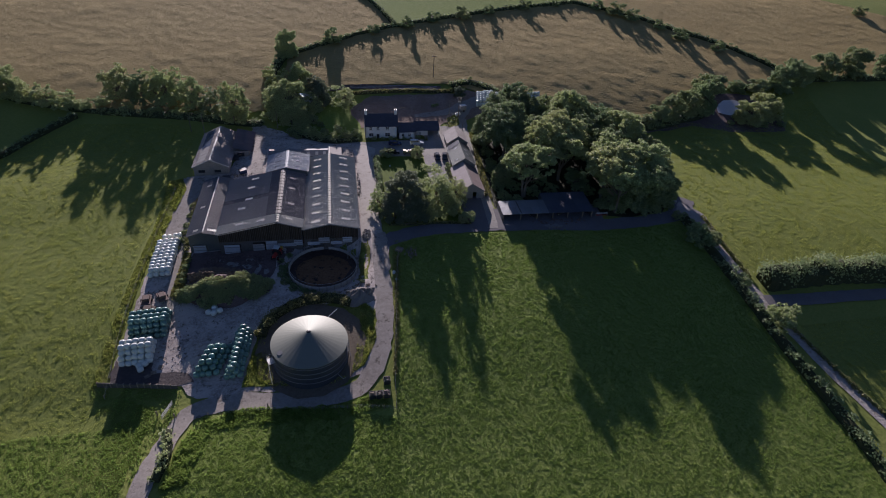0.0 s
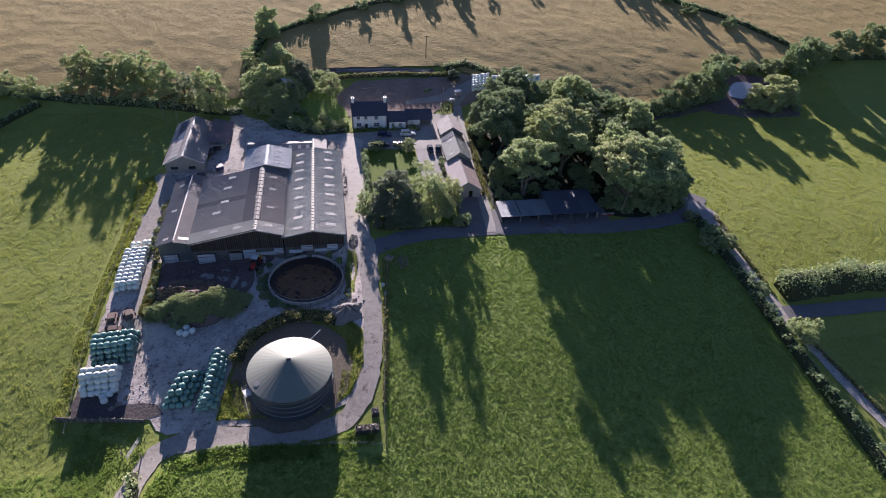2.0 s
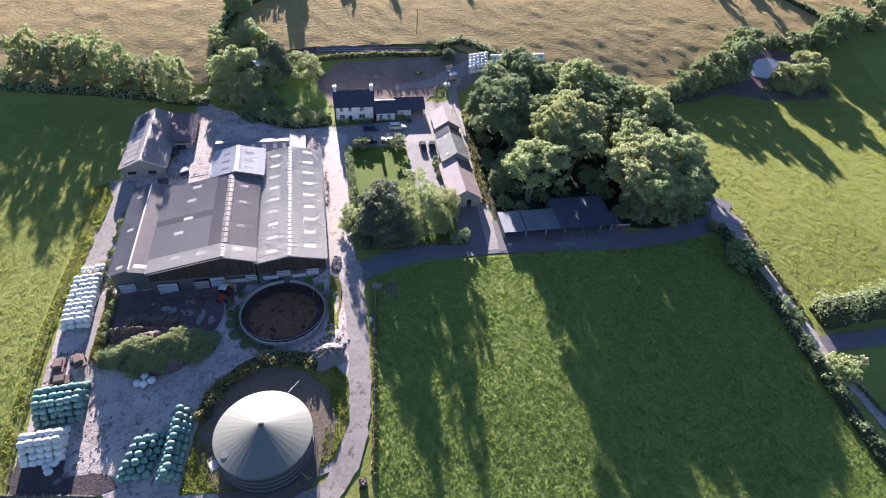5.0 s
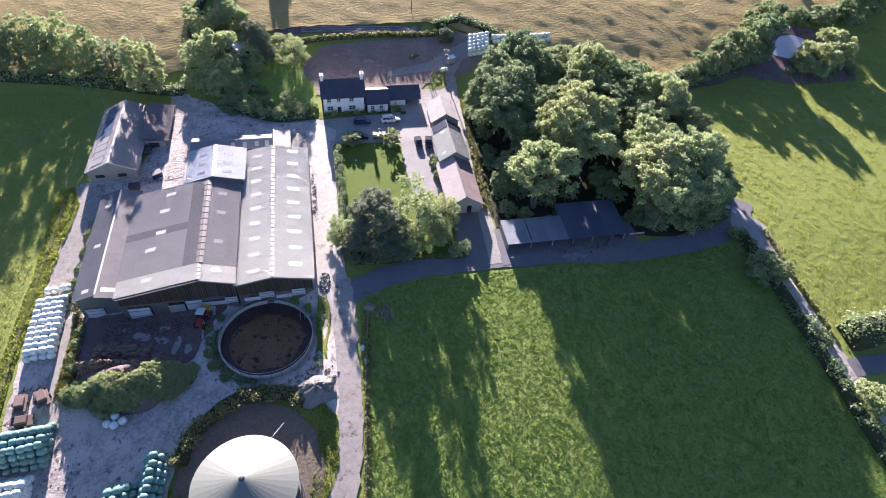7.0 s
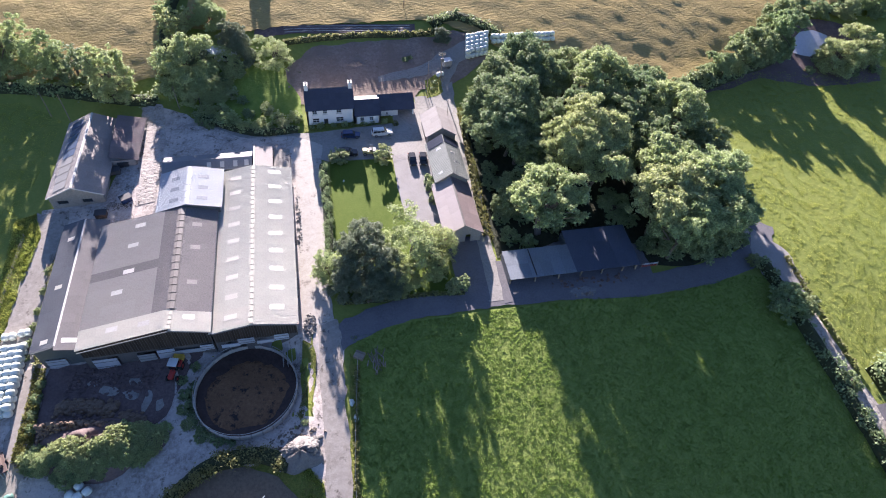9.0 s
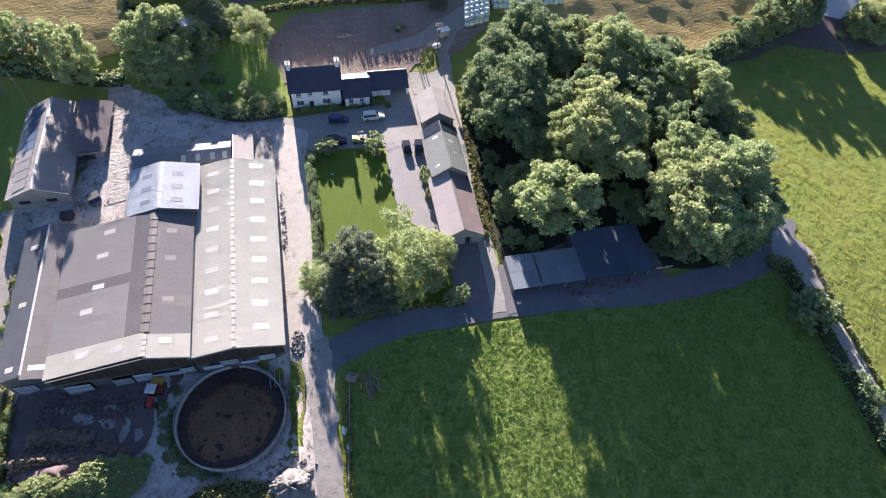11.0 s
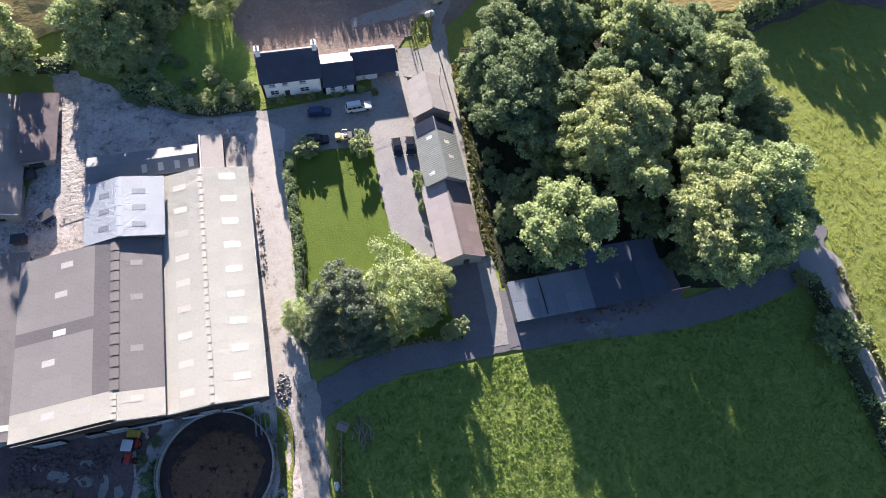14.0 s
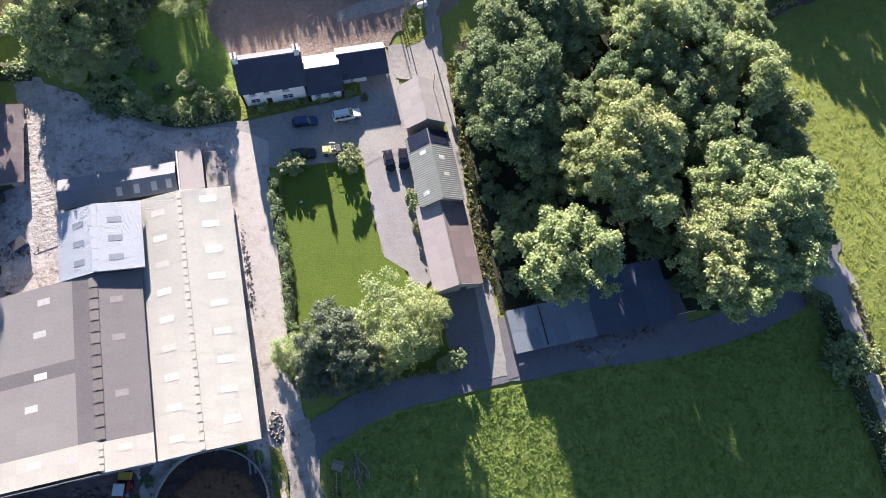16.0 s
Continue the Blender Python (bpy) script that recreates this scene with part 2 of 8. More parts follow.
# grey_panel darkened for shade on the shed fronts; also a plain dark colour
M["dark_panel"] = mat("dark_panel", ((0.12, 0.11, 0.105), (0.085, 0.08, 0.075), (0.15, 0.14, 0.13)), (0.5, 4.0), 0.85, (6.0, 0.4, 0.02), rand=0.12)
M["rooflight_dim"] = mat("rooflight_dim", ((0.5351, 0.5045, 0.4368), (0.4969, 0.4696, 0.404), (0.5624, 0.5296, 0.4696)), (0.8, 4.0), 0.4, None, rand=0.12, spec=0.5)
# near-black litter colour: the shade under the wood is put into it
M["shaded_litter"] = mat("shaded_litter", ((0.035, 0.04, 0.02), (0.025, 0.03, 0.014), (0.05, 0.05, 0.028)), (0.4, 2.0), 0.95, (1.6, 1.0, 0.4))
M["stone"] = mat("stone", ((0.30, 0.275, 0.24), (0.22, 0.20, 0.175), (0.36, 0.33, 0.30)), (0.6, 3.0), 0.9, (2.5, 0.9, 0.08))
M["render_white"] = mat("render_white", ((0.80, 0.79, 0.76), (0.72, 0.71, 0.68), (0.83, 0.82, 0.80)), (0.4, 5.0), 0.8, (10.0, 0.4, 0.01))
M["glass"] = plain("glass", (0.03, 0.035, 0.04), 0.08, 0.0, 0.8)
M["window_white"] = plain("window_white", (0.75, 0.75, 0.73), 0.4)
M["tank_roof"] = mat("tank_roof", ((0.2076, 0.2208, 0.1851), (0.1796, 0.1987, 0.1693), (0.2301, 0.2374, 0.201)), (0.25, 3.0), 0.6, None, spec=0.3, metal=0.25)
M["tank_wall"] = mat("tank_wall", ((0.045, 0.055, 0.07), (0.035, 0.043, 0.055), (0.06, 0.07, 0.085)), (0.4, 4.0), 0.45, (4.0, 0.3, 0.02), spec=0.5)
M["steel"] = mat("steel", ((0.45, 0.45, 0.44), (0.34, 0.34, 0.33), (0.5, 0.5, 0.5)), (1.0, 9.0), 0.45, None, metal=0.6)
M["slurry_wet"] = mat("slurry_wet", ((0.0536, 0.0346, 0.0291), (0.0837, 0.0532, 0.0436), (0.0382, 0.0266, 0.0233)), (0.4, 2.0), 0.6, (1.5, 0.8, 0.15))
M["muck_straw"] = mat("muck_straw", ((0.2088, 0.1499, 0.1056), (0.1566, 0.1099, 0.0787), (0.2714, 0.1998, 0.144)), (0.5, 2.5), 0.9, (3.0, 1.0, 0.15))
M["slurry"] = mat("slurry", ((0.1813, 0.0978, 0.0478), (0.2362, 0.1296, 0.0648), (0.1265, 0.0686, 0.0355)), (0.16, 1.6), 0.75, (1.2, 1.0, 0.35), contrast=(0.4, 0.6), fleck=(0.55, 0.53, (0.03, 0.022, 0.02)))
M["wrap_white"] = mat("wrap_white", ((0.66, 0.69, 0.6392), (0.58, 0.62, 0.5734), (0.72, 0.74, 0.6862)), (1.2, 6.0), 0.32, (3.0, 0.5, 0.06), rand=0.08, spec=0.5)
M["wrap_green"] = mat("wrap_green", ((0.145, 0.27, 0.225), (0.11, 0.215, 0.18), (0.2, 0.33, 0.28)), (1.2, 6.0), 0.3, (3.0, 0.5, 0.06), rand=0.18, spec=0.5)
M["bark"] = mat("bark", ((0.16, 0.13, 0.10), (0.10, 0.08, 0.06), (0.22, 0.19, 0.155)), (0.8, 6.0), 0.9, (6.0, 0.8, 0.06))
M["timber"] = mat("timber", ((0.26, 0.21, 0.16), (0.18, 0.145, 0.11), (0.32, 0.27, 0.21)), (0.8, 6.0), 0.85, (6.0, 0.4, 0.02), rand=0.25)
LEAF = dict(rough=0.55, spec=0.3, island=0.3, rand=0.6, through_light=0.38)
M["leaf_light"] = mat("leaf_light", ((0.4029, 0.4583, 0.2106), (0.4698, 0.5183, 0.2497), (0.3439, 0.4015, 0.1725)), (0.12, 0.7), **LEAF)
M["leaf_mid"] = mat("leaf_mid", ((0.2902, 0.3528, 0.1663), (0.3492, 0.4045, 0.2004), (0.239, 0.3011, 0.1322)), (0.12, 0.7), **LEAF)
M["leaf_dark"] = mat("leaf_dark", ((0.2333, 0.2985, 0.1474), (0.2832, 0.3476, 0.1736), (0.187, 0.2481, 0.1145)), (0.12, 0.7), **LEAF)
M["leaf_purple"] = mat("leaf_purple", ((0.2029, 0.2398, 0.1547), (0.2514, 0.2922, 0.1847), (0.1705, 0.2035, 0.131)), (0.12, 0.7), **LEAF)
M["leaf_yellow"] = mat("leaf_yellow", ((0.242, 0.247, 0.0941), (0.3025, 0.2905, 0.1144), (0.1881, 0.2105, 0.0732)), (0.12, 0.9), **LEAF)
M["leaf_pale"] = mat("leaf_pale", ((0.4155, 0.4568, 0.2309), (0.5407, 0.5613, 0.3203), (0.2491, 0.3123, 0.1248)), (0.3, 1.5), **LEAF)
# dark olive filler colour that stands for the shade inside the hedges
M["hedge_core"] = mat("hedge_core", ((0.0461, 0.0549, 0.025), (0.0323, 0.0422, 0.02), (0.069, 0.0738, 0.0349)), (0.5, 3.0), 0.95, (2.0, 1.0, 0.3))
# pale base colour stands in for the sky mirrored in the pond
M["water"] = plain("water", (0.58, 0.57, 0.62), 0.15, 0.0, 0.6)
M["tyre"] = plain("tyre", (0.02, 0.02, 0.02), 0.85)
M["rim"] = plain("rim", (0.45, 0.45, 0.46), 0.35, 0.7)
M["paint_blue"] = plain("paint_blue", (0.035, 0.06, 0.15), 0.25, 0.2)
M["paint_white"] = plain("paint_white", (0.72, 0.73, 0.72), 0.3)
M["paint_black"] = plain("paint_black", (0.018, 0.019, 0.025), 0.22)
M["paint_red"] = plain("paint_red", (0.42, 0.04, 0.03), 0.4)
M["paint_yellow"] = plain("paint_yellow", (0.62, 0.42, 0.06), 0.45)
M["paint_cream"] = plain("paint_cream", (0.62, 0.5, 0.2), 0.45)
M["rust"] = mat("rust", ((0.12, 0.0808, 0.065), (0.088, 0.057, 0.05), (0.16, 0.123, 0.11)), (0.8, 6.0), 0.8, (5.0, 0.5, 0.03), rand=0.3)
M["lamp_glass"] = plain("lamp_glass", (0.6, 0.58, 0.55), 0.2)
M["lamp_red"] = plain("lamp_red", (0.4, 0.02, 0.02), 0.25)
M["dark_metal"] = plain("dark_metal", (0.05, 0.05, 0.055), 0.55, 0.3)
M["tarp"] = mat("tarp", ((0.02, 0.025, 0.05), (0.03, 0.035, 0.06), (0.015, 0.018, 0.03)), (0.8, 5.0), 0.35, (2.0, 0.6, 0.08))
M["solar"] = mat("solar", ((0.10, 0.13, 0.2), (0.07, 0.09, 0.15), (0.13, 0.16, 0.23)), (0.8, 5.0), 0.2, None, rand=0.1, spec=0.6)
BLADE = dict(rough=0.6, spec=0.25, island=0.22, through_light=0.45)
M["crop_leaf"] = mat("crop_leaf", ((0.2536, 0.3547, 0.0768), (0.2915, 0.3804, 0.0905), (0.2087, 0.3032, 0.0593)), (0.05, 0.6), **BLADE)
M["grass_blade"] = mat("grass_blade", ((0.3608, 0.3995, 0.0898), (0.4317, 0.435, 0.1034), (0.2922, 0.3501, 0.0696)), (0.05, 0.6), **BLADE)
M["olive_blade"] = mat("olive_blade", ((0.25, 0.25, 0.085), (0.3, 0.27, 0.1), (0.18, 0.21, 0.065)), (0.2, 1.0), **BLADE)
import mathutils



# ---- tools ----
def link(name, bm, material, parent=None, label=""):
    """A bmesh as one mesh object, under a thing or a part."""
    me = bpy.data.meshes.new(name)
    bm.normal_update()
    bm.to_mesh(me)
    bm.free()
    me.materials.append(M[material])
    ob = new(name, me)
    if parent is not None:
        ob.parent = parent
    if label:
        ob["label"] = label
    return ob


part = link


def share(name, me, parent, m=None):
    ob = new(name, me)
    ob.parent = parent
    if m is not None:
        ob.matrix_basis = m
    return ob


def mesh_of(name, bm, material):
    me = bpy.data.meshes.new(name)
    bm.normal_update()
    bm.to_mesh(me)
    bm.free()
    me.materials.append(M[material])
    return me


def thing(name, m, label, category, group="", kind=""):
    ob = new(name)
    ob.empty_display_size = 0.5
    ob.matrix_basis = m
    return tagged(ob, label, category, group, kind)


def box(bm, x0, x1, y0, y1, z0, z1, m=None):
    vs = [bm.verts.new((x, y, z)) for z in (z0, z1) for y in (y0, y1) for x in (x0, x1)]
    for f in ((0, 2, 3, 1), (4, 5, 7, 6), (0, 1, 5, 4), (2, 6, 7, 3), (0, 4, 6, 2), (1, 3, 7, 5)):
        bm.faces.new([vs[i] for i in f])
    if m is not None:
        bmesh.ops.transform(bm, matrix=m, verts=vs)
    return vs


def boxed(*args, bevel=0.0, m=None):
    bm = bmesh.new()
    box(bm, *args, m=m)
    if bevel:
        bmesh.ops.bevel(bm, geom=bm.edges[:], offset=bevel, segments=1, affect="EDGES")
    return bm


def prism(bm, outline, y0, y1, m=None):
    """An outline of (x, z) carried along y from y0 to y1."""
    a = [bm.verts.new((x, y0, z)) for x, z in outline]
    b = [bm.verts.new((x, y1, z)) for x, z in outline]
    n = len(a)
    bm.faces.new(a)
    bm.faces.new(b[::-1])
    for i in range(n):
        bm.faces.new((a[i], b[i], b[(i + 1) % n], a[(i + 1) % n]))
    if m is not None:
        bmesh.ops.transform(bm, matrix=m, verts=a + b)
    return a + b


def tube(bm, p, q, r0, r1=None, n=8):
    p, q = Vector(p), Vector(q)
    r1 = r0 if r1 is None else r1
    turn = (q - p).to_track_quat("Z", "Y").to_matrix()
    rings = []
    for c, r in ((p, r0), (q, r1)):
        rings.append([bm.verts.new(c + turn @ Vector((r * math.cos(2 * math.pi * k / n), r * math.sin(2 * math.pi * k / n), 0))) for k in range(n)])
    for k in range(n):
        bm.faces.new((rings[0][k], rings[0][(k + 1) % n], rings[1][(k + 1) % n], rings[1][k]))
    bm.faces.new(rings[0][::-1])
    bm.faces.new(rings[1])
    return rings


def strand(bm, points, r, n=4):
    """One unbroken thin wire through many points."""
    rings = []
    for k, p in enumerate(points):
        way = points[min(k + 1, len(points) - 1)] - points[max(k - 1, 0)]
        turn = way.to_track_quat("Z", "Y").to_matrix()
        rings.append([bm.verts.new(p + turn @ Vector((r * math.cos(2 * math.pi * j / n), r * math.sin(2 * math.pi * j / n), 0))) for j in range(n)])
    for a, b in zip(rings, rings[1:]):
        for j in range(n):
            bm.faces.new((a[j], a[(j + 1) % n], b[(j + 1) % n], b[j]))
    bm.faces.new(rings[0][::-1])
    bm.faces.new(rings[-1])


def lathe(bm, profile, n, cx=0.0, cy=0.0, a0=0.0, a1=2 * math.pi):
    """A profile of (r, z) turned about the z axis."""
    full = abs(a1 - a0 - 2 * math.pi) < 1e-6
    cols = []
    for k in range(n if full else n + 1):
        a = a0 + (a1 - a0) * k / n
        cols.append([bm.verts.new((cx + r * math.cos(a), cy + r * math.sin(a), z)) for r, z in profile])
    for k in range(n):
        c, d = cols[k], cols[(k + 1) % len(cols)]
        for i in range(len(profile) - 1):
            if profile[i][0] < 1e-6 and profile[i + 1][0] < 1e-6:
                continue
            bm.faces.new((c[i], d[i], d[i + 1], c[i + 1]))
    bmesh.ops.remove_doubles(bm, verts=bm.verts[:], dist=1e-4)
    return cols


def raw_mesh(name, verts, faces, material):
    me = bpy.data.meshes.new(name)
    me.from_pydata(verts, [], faces)
    me.materials.append(M[material])
    return me


# ---- the lie of the land ----
RISE_Y = (-400, 40, 60, 80, 100, 120, 140, 170, 190, 206, 226, 250, 320, 420, 600, 1500, 4000)
RISE_Z = (-22, -8.5, -6.8, -4.6, -1.6, 0.8, 2.6, 4.0, 4.6, 5.4, 11.0, 16.0, 27.0, 39.0, 48.0, 60.0, 60.0)


def land(x, y):
    """The height of the ground."""
    x, y = np.asarray(x, float), np.asarray(y, float)
    z = np.mean([np.interp(y + d, RISE_Y, RISE_Z) for d in np.linspace(-8, 8, 9)], axis=0)
    u = np.clip((9 - x) / 16, 0, 1)
    u = u * u * (3 - 2 * u)
    v = np.clip((y - 138) / 50, 0, 1)
    v = v * v * (3 - 2 * v)
    w = np.clip((y - 66) / 28, 0, 1)
    z = z - u * (2.8 - 1.8 * v) * w * w * (3 - 2 * w)
    near = np.clip((13.2 - np.hypot(x + 6.5, y - 127.9)) / 4.0, 0, 1)
    near = near * near * (3 - 2 * near)
    z = z + (-1.95 - z) * near
    return z - 0.075 * np.clip(-20 - x, 0, 140) - 0.035 * np.clip(x - 80, 0, 160)


def drifts(x, y, cell, seed):
    """Smooth random swells between 0 and 1, about one cell wide."""
    table = np.random.default_rng(seed).random((128, 128))
    u, v = x / cell, y / cell
    i, j = np.floor(u).astype(int), np.floor(v).astype(int)
    u, v = u - i, v - j
    u, v = u * u * (3 - 2 * u), v * v * (3 - 2 * v)
    at = lambda a, b: table[(i + a) % 128, (j + b) % 128]
    return (at(0, 0) * (1 - u) + at(1, 0) * u) * (1 - v) + (at(0, 1) * (1 - u) + at(1, 1) * u) * v


def gz(x, y):
    return float(land(x, y))


def inside(px, py, poly):
    hit = np.zeros(len(px), bool)
    n = len(poly)
    for i in range(n):
        (x0, y0), (x1, y1) = poly[i], poly[(i + 1) % n]
        if y0 == y1:
            continue
        hit ^= ((y0 > py) != (y1 > py)) & (px < (x1 - x0) * (py - y0) / (y1 - y0) + x0)
    return hit


def roughened(poly, step, wander, seed, closed=True):
    """A denser outline that wanders a little to either side."""
    rng = np.random.default_rng(seed)
    out = []
    n = len(poly)
    for i in range(n if closed else n - 1):
        a, b = np.array(poly[i], float), np.array(poly[(i + 1) % n], float)
        k = max(1, int(np.linalg.norm(b - a) / step))
        side = np.array([-(b - a)[1], (b - a)[0]]) / max(np.linalg.norm(b - a), 1e-6)
        for j in range(k):
            out.append(tuple(a + (b - a) * j / k + side * rng.uniform(-wander, wander)))
    if not closed:
        out.append(tuple(poly[-1]))
    return out


def draped(name, poly, material, lift, label, category, step=2.0, wander=0.3, seed=1, bulge=None):
    """A patch of ground laid over the land, with an uneven rim."""
    rim = roughened(poly, step, wander, seed)
    a = np.array(rim)
    gx, gy = np.meshgrid(np.arange(a[:, 0].min(), a[:, 0].max(), step), np.arange(a[:, 1].min(), a[:, 1].max(), step))
    gx, gy = gx.ravel(), gy.ravel()
    keep = inside(gx, gy, rim)
    pts = [Vector(p) for p in rim] + [Vector(p) for p in zip(gx[keep], gy[keep])]
    n = len(rim)
    vs, _, fs, *_ = mathutils.geometry.delaunay_2d_cdt(pts, [], [list(range(n))], 1, 1e-4)
    xy = np.array([(v.x, v.y) for v in vs])
    z = land(xy[:, 0], xy[:, 1]) + lift
    if bulge is not None:
        z = z + bulge(xy[:, 0], xy[:, 1])
    me = raw_mesh(name, np.c_[xy, z].tolist(), [list(f) for f in fs], material)
    me.polygons.foreach_set("use_smooth", [True] * len(me.polygons))
    return tagged(new(name, me), label, category, kind="structure")


def ribbon(points, width):
    """The outline of a strip along a line of points."""
    p = np.array(points, float)
    d = np.gradient(p, axis=0)
    d /= np.linalg.norm(d, axis=1)[:, None]
    side = np.c_[-d[:, 1], d[:, 0]] * (np.array(width) / 2 if np.ndim(width) == 0 else np.array(width)[:, None] / 2)
    return [tuple(q) for q in p + side] + [tuple(q) for q in (p - side)[::-1]]


def curve_points(points, n=6):
    """A smooth line through points."""
    p = np.array(points, float)
    q = np.vstack([2 * p[0] - p[1], p, 2 * p[-1] - p[-2]])
    out = []
    for i in range(1, len(q) - 2):
        for s in np.linspace(0, 1, n, endpoint=False):
            a, b, c, d = q[i - 1], q[i], q[i + 1], q[i + 2]
            out.append(0.5 * (2 * b + (c - a) * s + (2 * a - 5 * b + 4 * c - d) * s**2 + (3 * b - a - 3 * c + d) * s**3))
    return out + [p[-1]]


# ---- leaves ----
def leaf_mesh(name, centres, normals, size, material, rng, long=1.5):
    """A crown of small pointed leaf sprays, each a bent kite of two triangles."""
    n = len(centres)
    nrm = normals + rng.normal(0, 1.0, (n, 3))
    nrm /= np.linalg.norm(nrm, axis=1)[:, None] + 1e-9
    t = np.cross(nrm, rng.normal(0, 1, (n, 3)))
    t /= np.linalg.norm(t, axis=1)[:, None] + 1e-9
    b = np.cross(nrm, t)
    s = (size * rng.uniform(0.6, 1.35, n))[:, None]
    v = np.stack([centres - t * s * long / 2, centres - b * s / 2 + nrm * s * 0.12, centres + t * s * long / 2, centres + b * s / 2 + nrm * s * 0.12], 1)
    f = np.arange(4 * n).reshape(n, 4)
    return raw_mesh(name, v.reshape(-1, 3).tolist(), f.tolist(), material)


def clump_points(clumps, per, rng):
    """Leaf places and normals over the outer skin of many clumps (x, y, z, radius)."""
    c = np.array(clumps)
    count = np.maximum(8, (per * c[:, 3] ** 2).astype(int))
    idx = np.repeat(np.arange(len(c)), count)
    d = rng.normal(0, 1, (len(idx), 3))
    d /= np.linalg.norm(d, axis=1)[:, None]
    d[:, 2] = np.where(d[:, 2] < -0.35, -d[:, 2], d[:, 2])
    r = c[idx, 3] * np.where(rng.uniform(0, 1, len(idx)) < 0.2, rng.uniform(0.95, 1.45, len(idx)), rng.uniform(0.5, 1.08, len(idx))) * (1 + 0.12 * np.sin(7 * d[:, 0] + 5 * d[:, 1] + idx))
    p = c[idx, :3] + d * r[:, None] * np.array([1, 1, 0.72])
    return p, d + np.array([0, 0, 0.35])


def crown_clumps(width, height, base, n, rng, pointed=0.0):
    """Clumps over several limbs' domes, so that the crown has lobes, hollows and an uneven outline."""
    deep = height - base
    lobes = [(rng.normal(0, 0.05) * width, rng.normal(0, 0.05) * width, base + deep * 0.66, width * 0.27, deep * 0.33)]
    count = 7
    for k in range(count):
        a = 2 * math.pi * (k + rng.uniform(-0.3, 0.3)) / count
        h = rng.uniform(0.34 if base > 2 else 0.16, 0.68)
        r = width * rng.uniform(0.24, 0.36) * (1 - pointed * h)
        lobes.append((r * math.cos(a), r * math.sin(a), base + deep * h, width * rng.uniform(0.17, 0.25), deep * rng.uniform(0.2, 0.3)))
    if base < 0.7:
        n = int(n * 1.6)
        for k in range(7):
            a = 2 * math.pi * (k + rng.uniform(-0.3, 0.3)) / 7
            r = width * rng.uniform(0.27, 0.35)
            lobes.append((r * math.cos(a), r * math.sin(a), base + deep * rng.uniform(0.08, 0.2), width * rng.uniform(0.14, 0.2), deep * rng.uniform(0.14, 0.2)))
    out = []
    for i in range(int(2.3 * n)):
        x, y, z, r, hh = lobes[i % len(lobes)]
        d = rng.normal(0, 1, 3)
        d /= np.linalg.norm(d)
        if d[2] < -0.3:
            d[2] *= -1
        rad = width * rng.uniform(0.028, 0.075)
        k = rng.uniform(0.5, 1.06)
        zz = z + d[2] * hh * k
        out.append((x + d[0] * r * k, y + d[1] * r * k, min(max(zz, base + rad * 0.6), height - rad * 0.8), rad))
    return out


def tree(name, x, y, label, width, height, base, leaf, seed, n=80, per=110, size=0.5, pointed=0.0, trunks=1, group="", lean=0.0):
    rng = np.random.default_rng(seed)
    size, per = (0.74 * size, 1.75 * per) if name == "broadleaf_tree" else (size, per)
    ob = thing(name, pose(x, y, gz(x, y) - 0.1), label, "tree" if name.endswith("tree") else "shrub", group)
    clumps = crown_clumps(width, height, base, n, rng, pointed=pointed)
    bm = bmesh.new()
    for k in range(trunks):
        foot = Vector((rng.uniform(-0.6, 0.6), rng.uniform(-0.6, 0.6), 0)) if trunks > 1 else Vector()
        r = 0.028 * height
        prev, at = foot, foot
        steps = 4
        for s in range(steps):
            at = prev + Vector((rng.normal(lean, 0.3), rng.normal(0, 0.3), (height * 0.55) / steps))
            tube(bm, prev, at, r * (1 - s / (steps + 1.5)), r * (1 - (s + 1) / (steps + 1.5)), 8)
            prev = at
        for c in rng.choice(len(clumps), min(9, len(clumps)), replace=False):
            low = foot.lerp(prev, rng.uniform(0.45, 1.0))
            end = Vector(clumps[c][:3])
            mid = low.lerp(end, 0.5) + Vector((0, 0, rng.uniform(-0.4, 0.3)))
            tube(bm, low, mid, r * 0.42, r * 0.28, 6)
            tube(bm, mid, end, r * 0.28, r * 0.1, 6)
    part("trunk", bm, "bark", ob)
    p, d = clump_points(clumps, per, rng)
    crown = new("crown", leaf_mesh("crown", p, d, size, leaf, rng))
    crown.parent = ob
    return ob


def again(proto, x, y, rz, sx, sz, sink=0.1, label=""):
    """One more of the same kind, turned and sized."""
    ob = copy_thing(proto, pose(x, y, gz(x, y) - sink, 0, 0, rz) @ Matrix.Diagonal((sx, sx, sz, 1)))
    if label:
        ob["label"] = label
    return ob


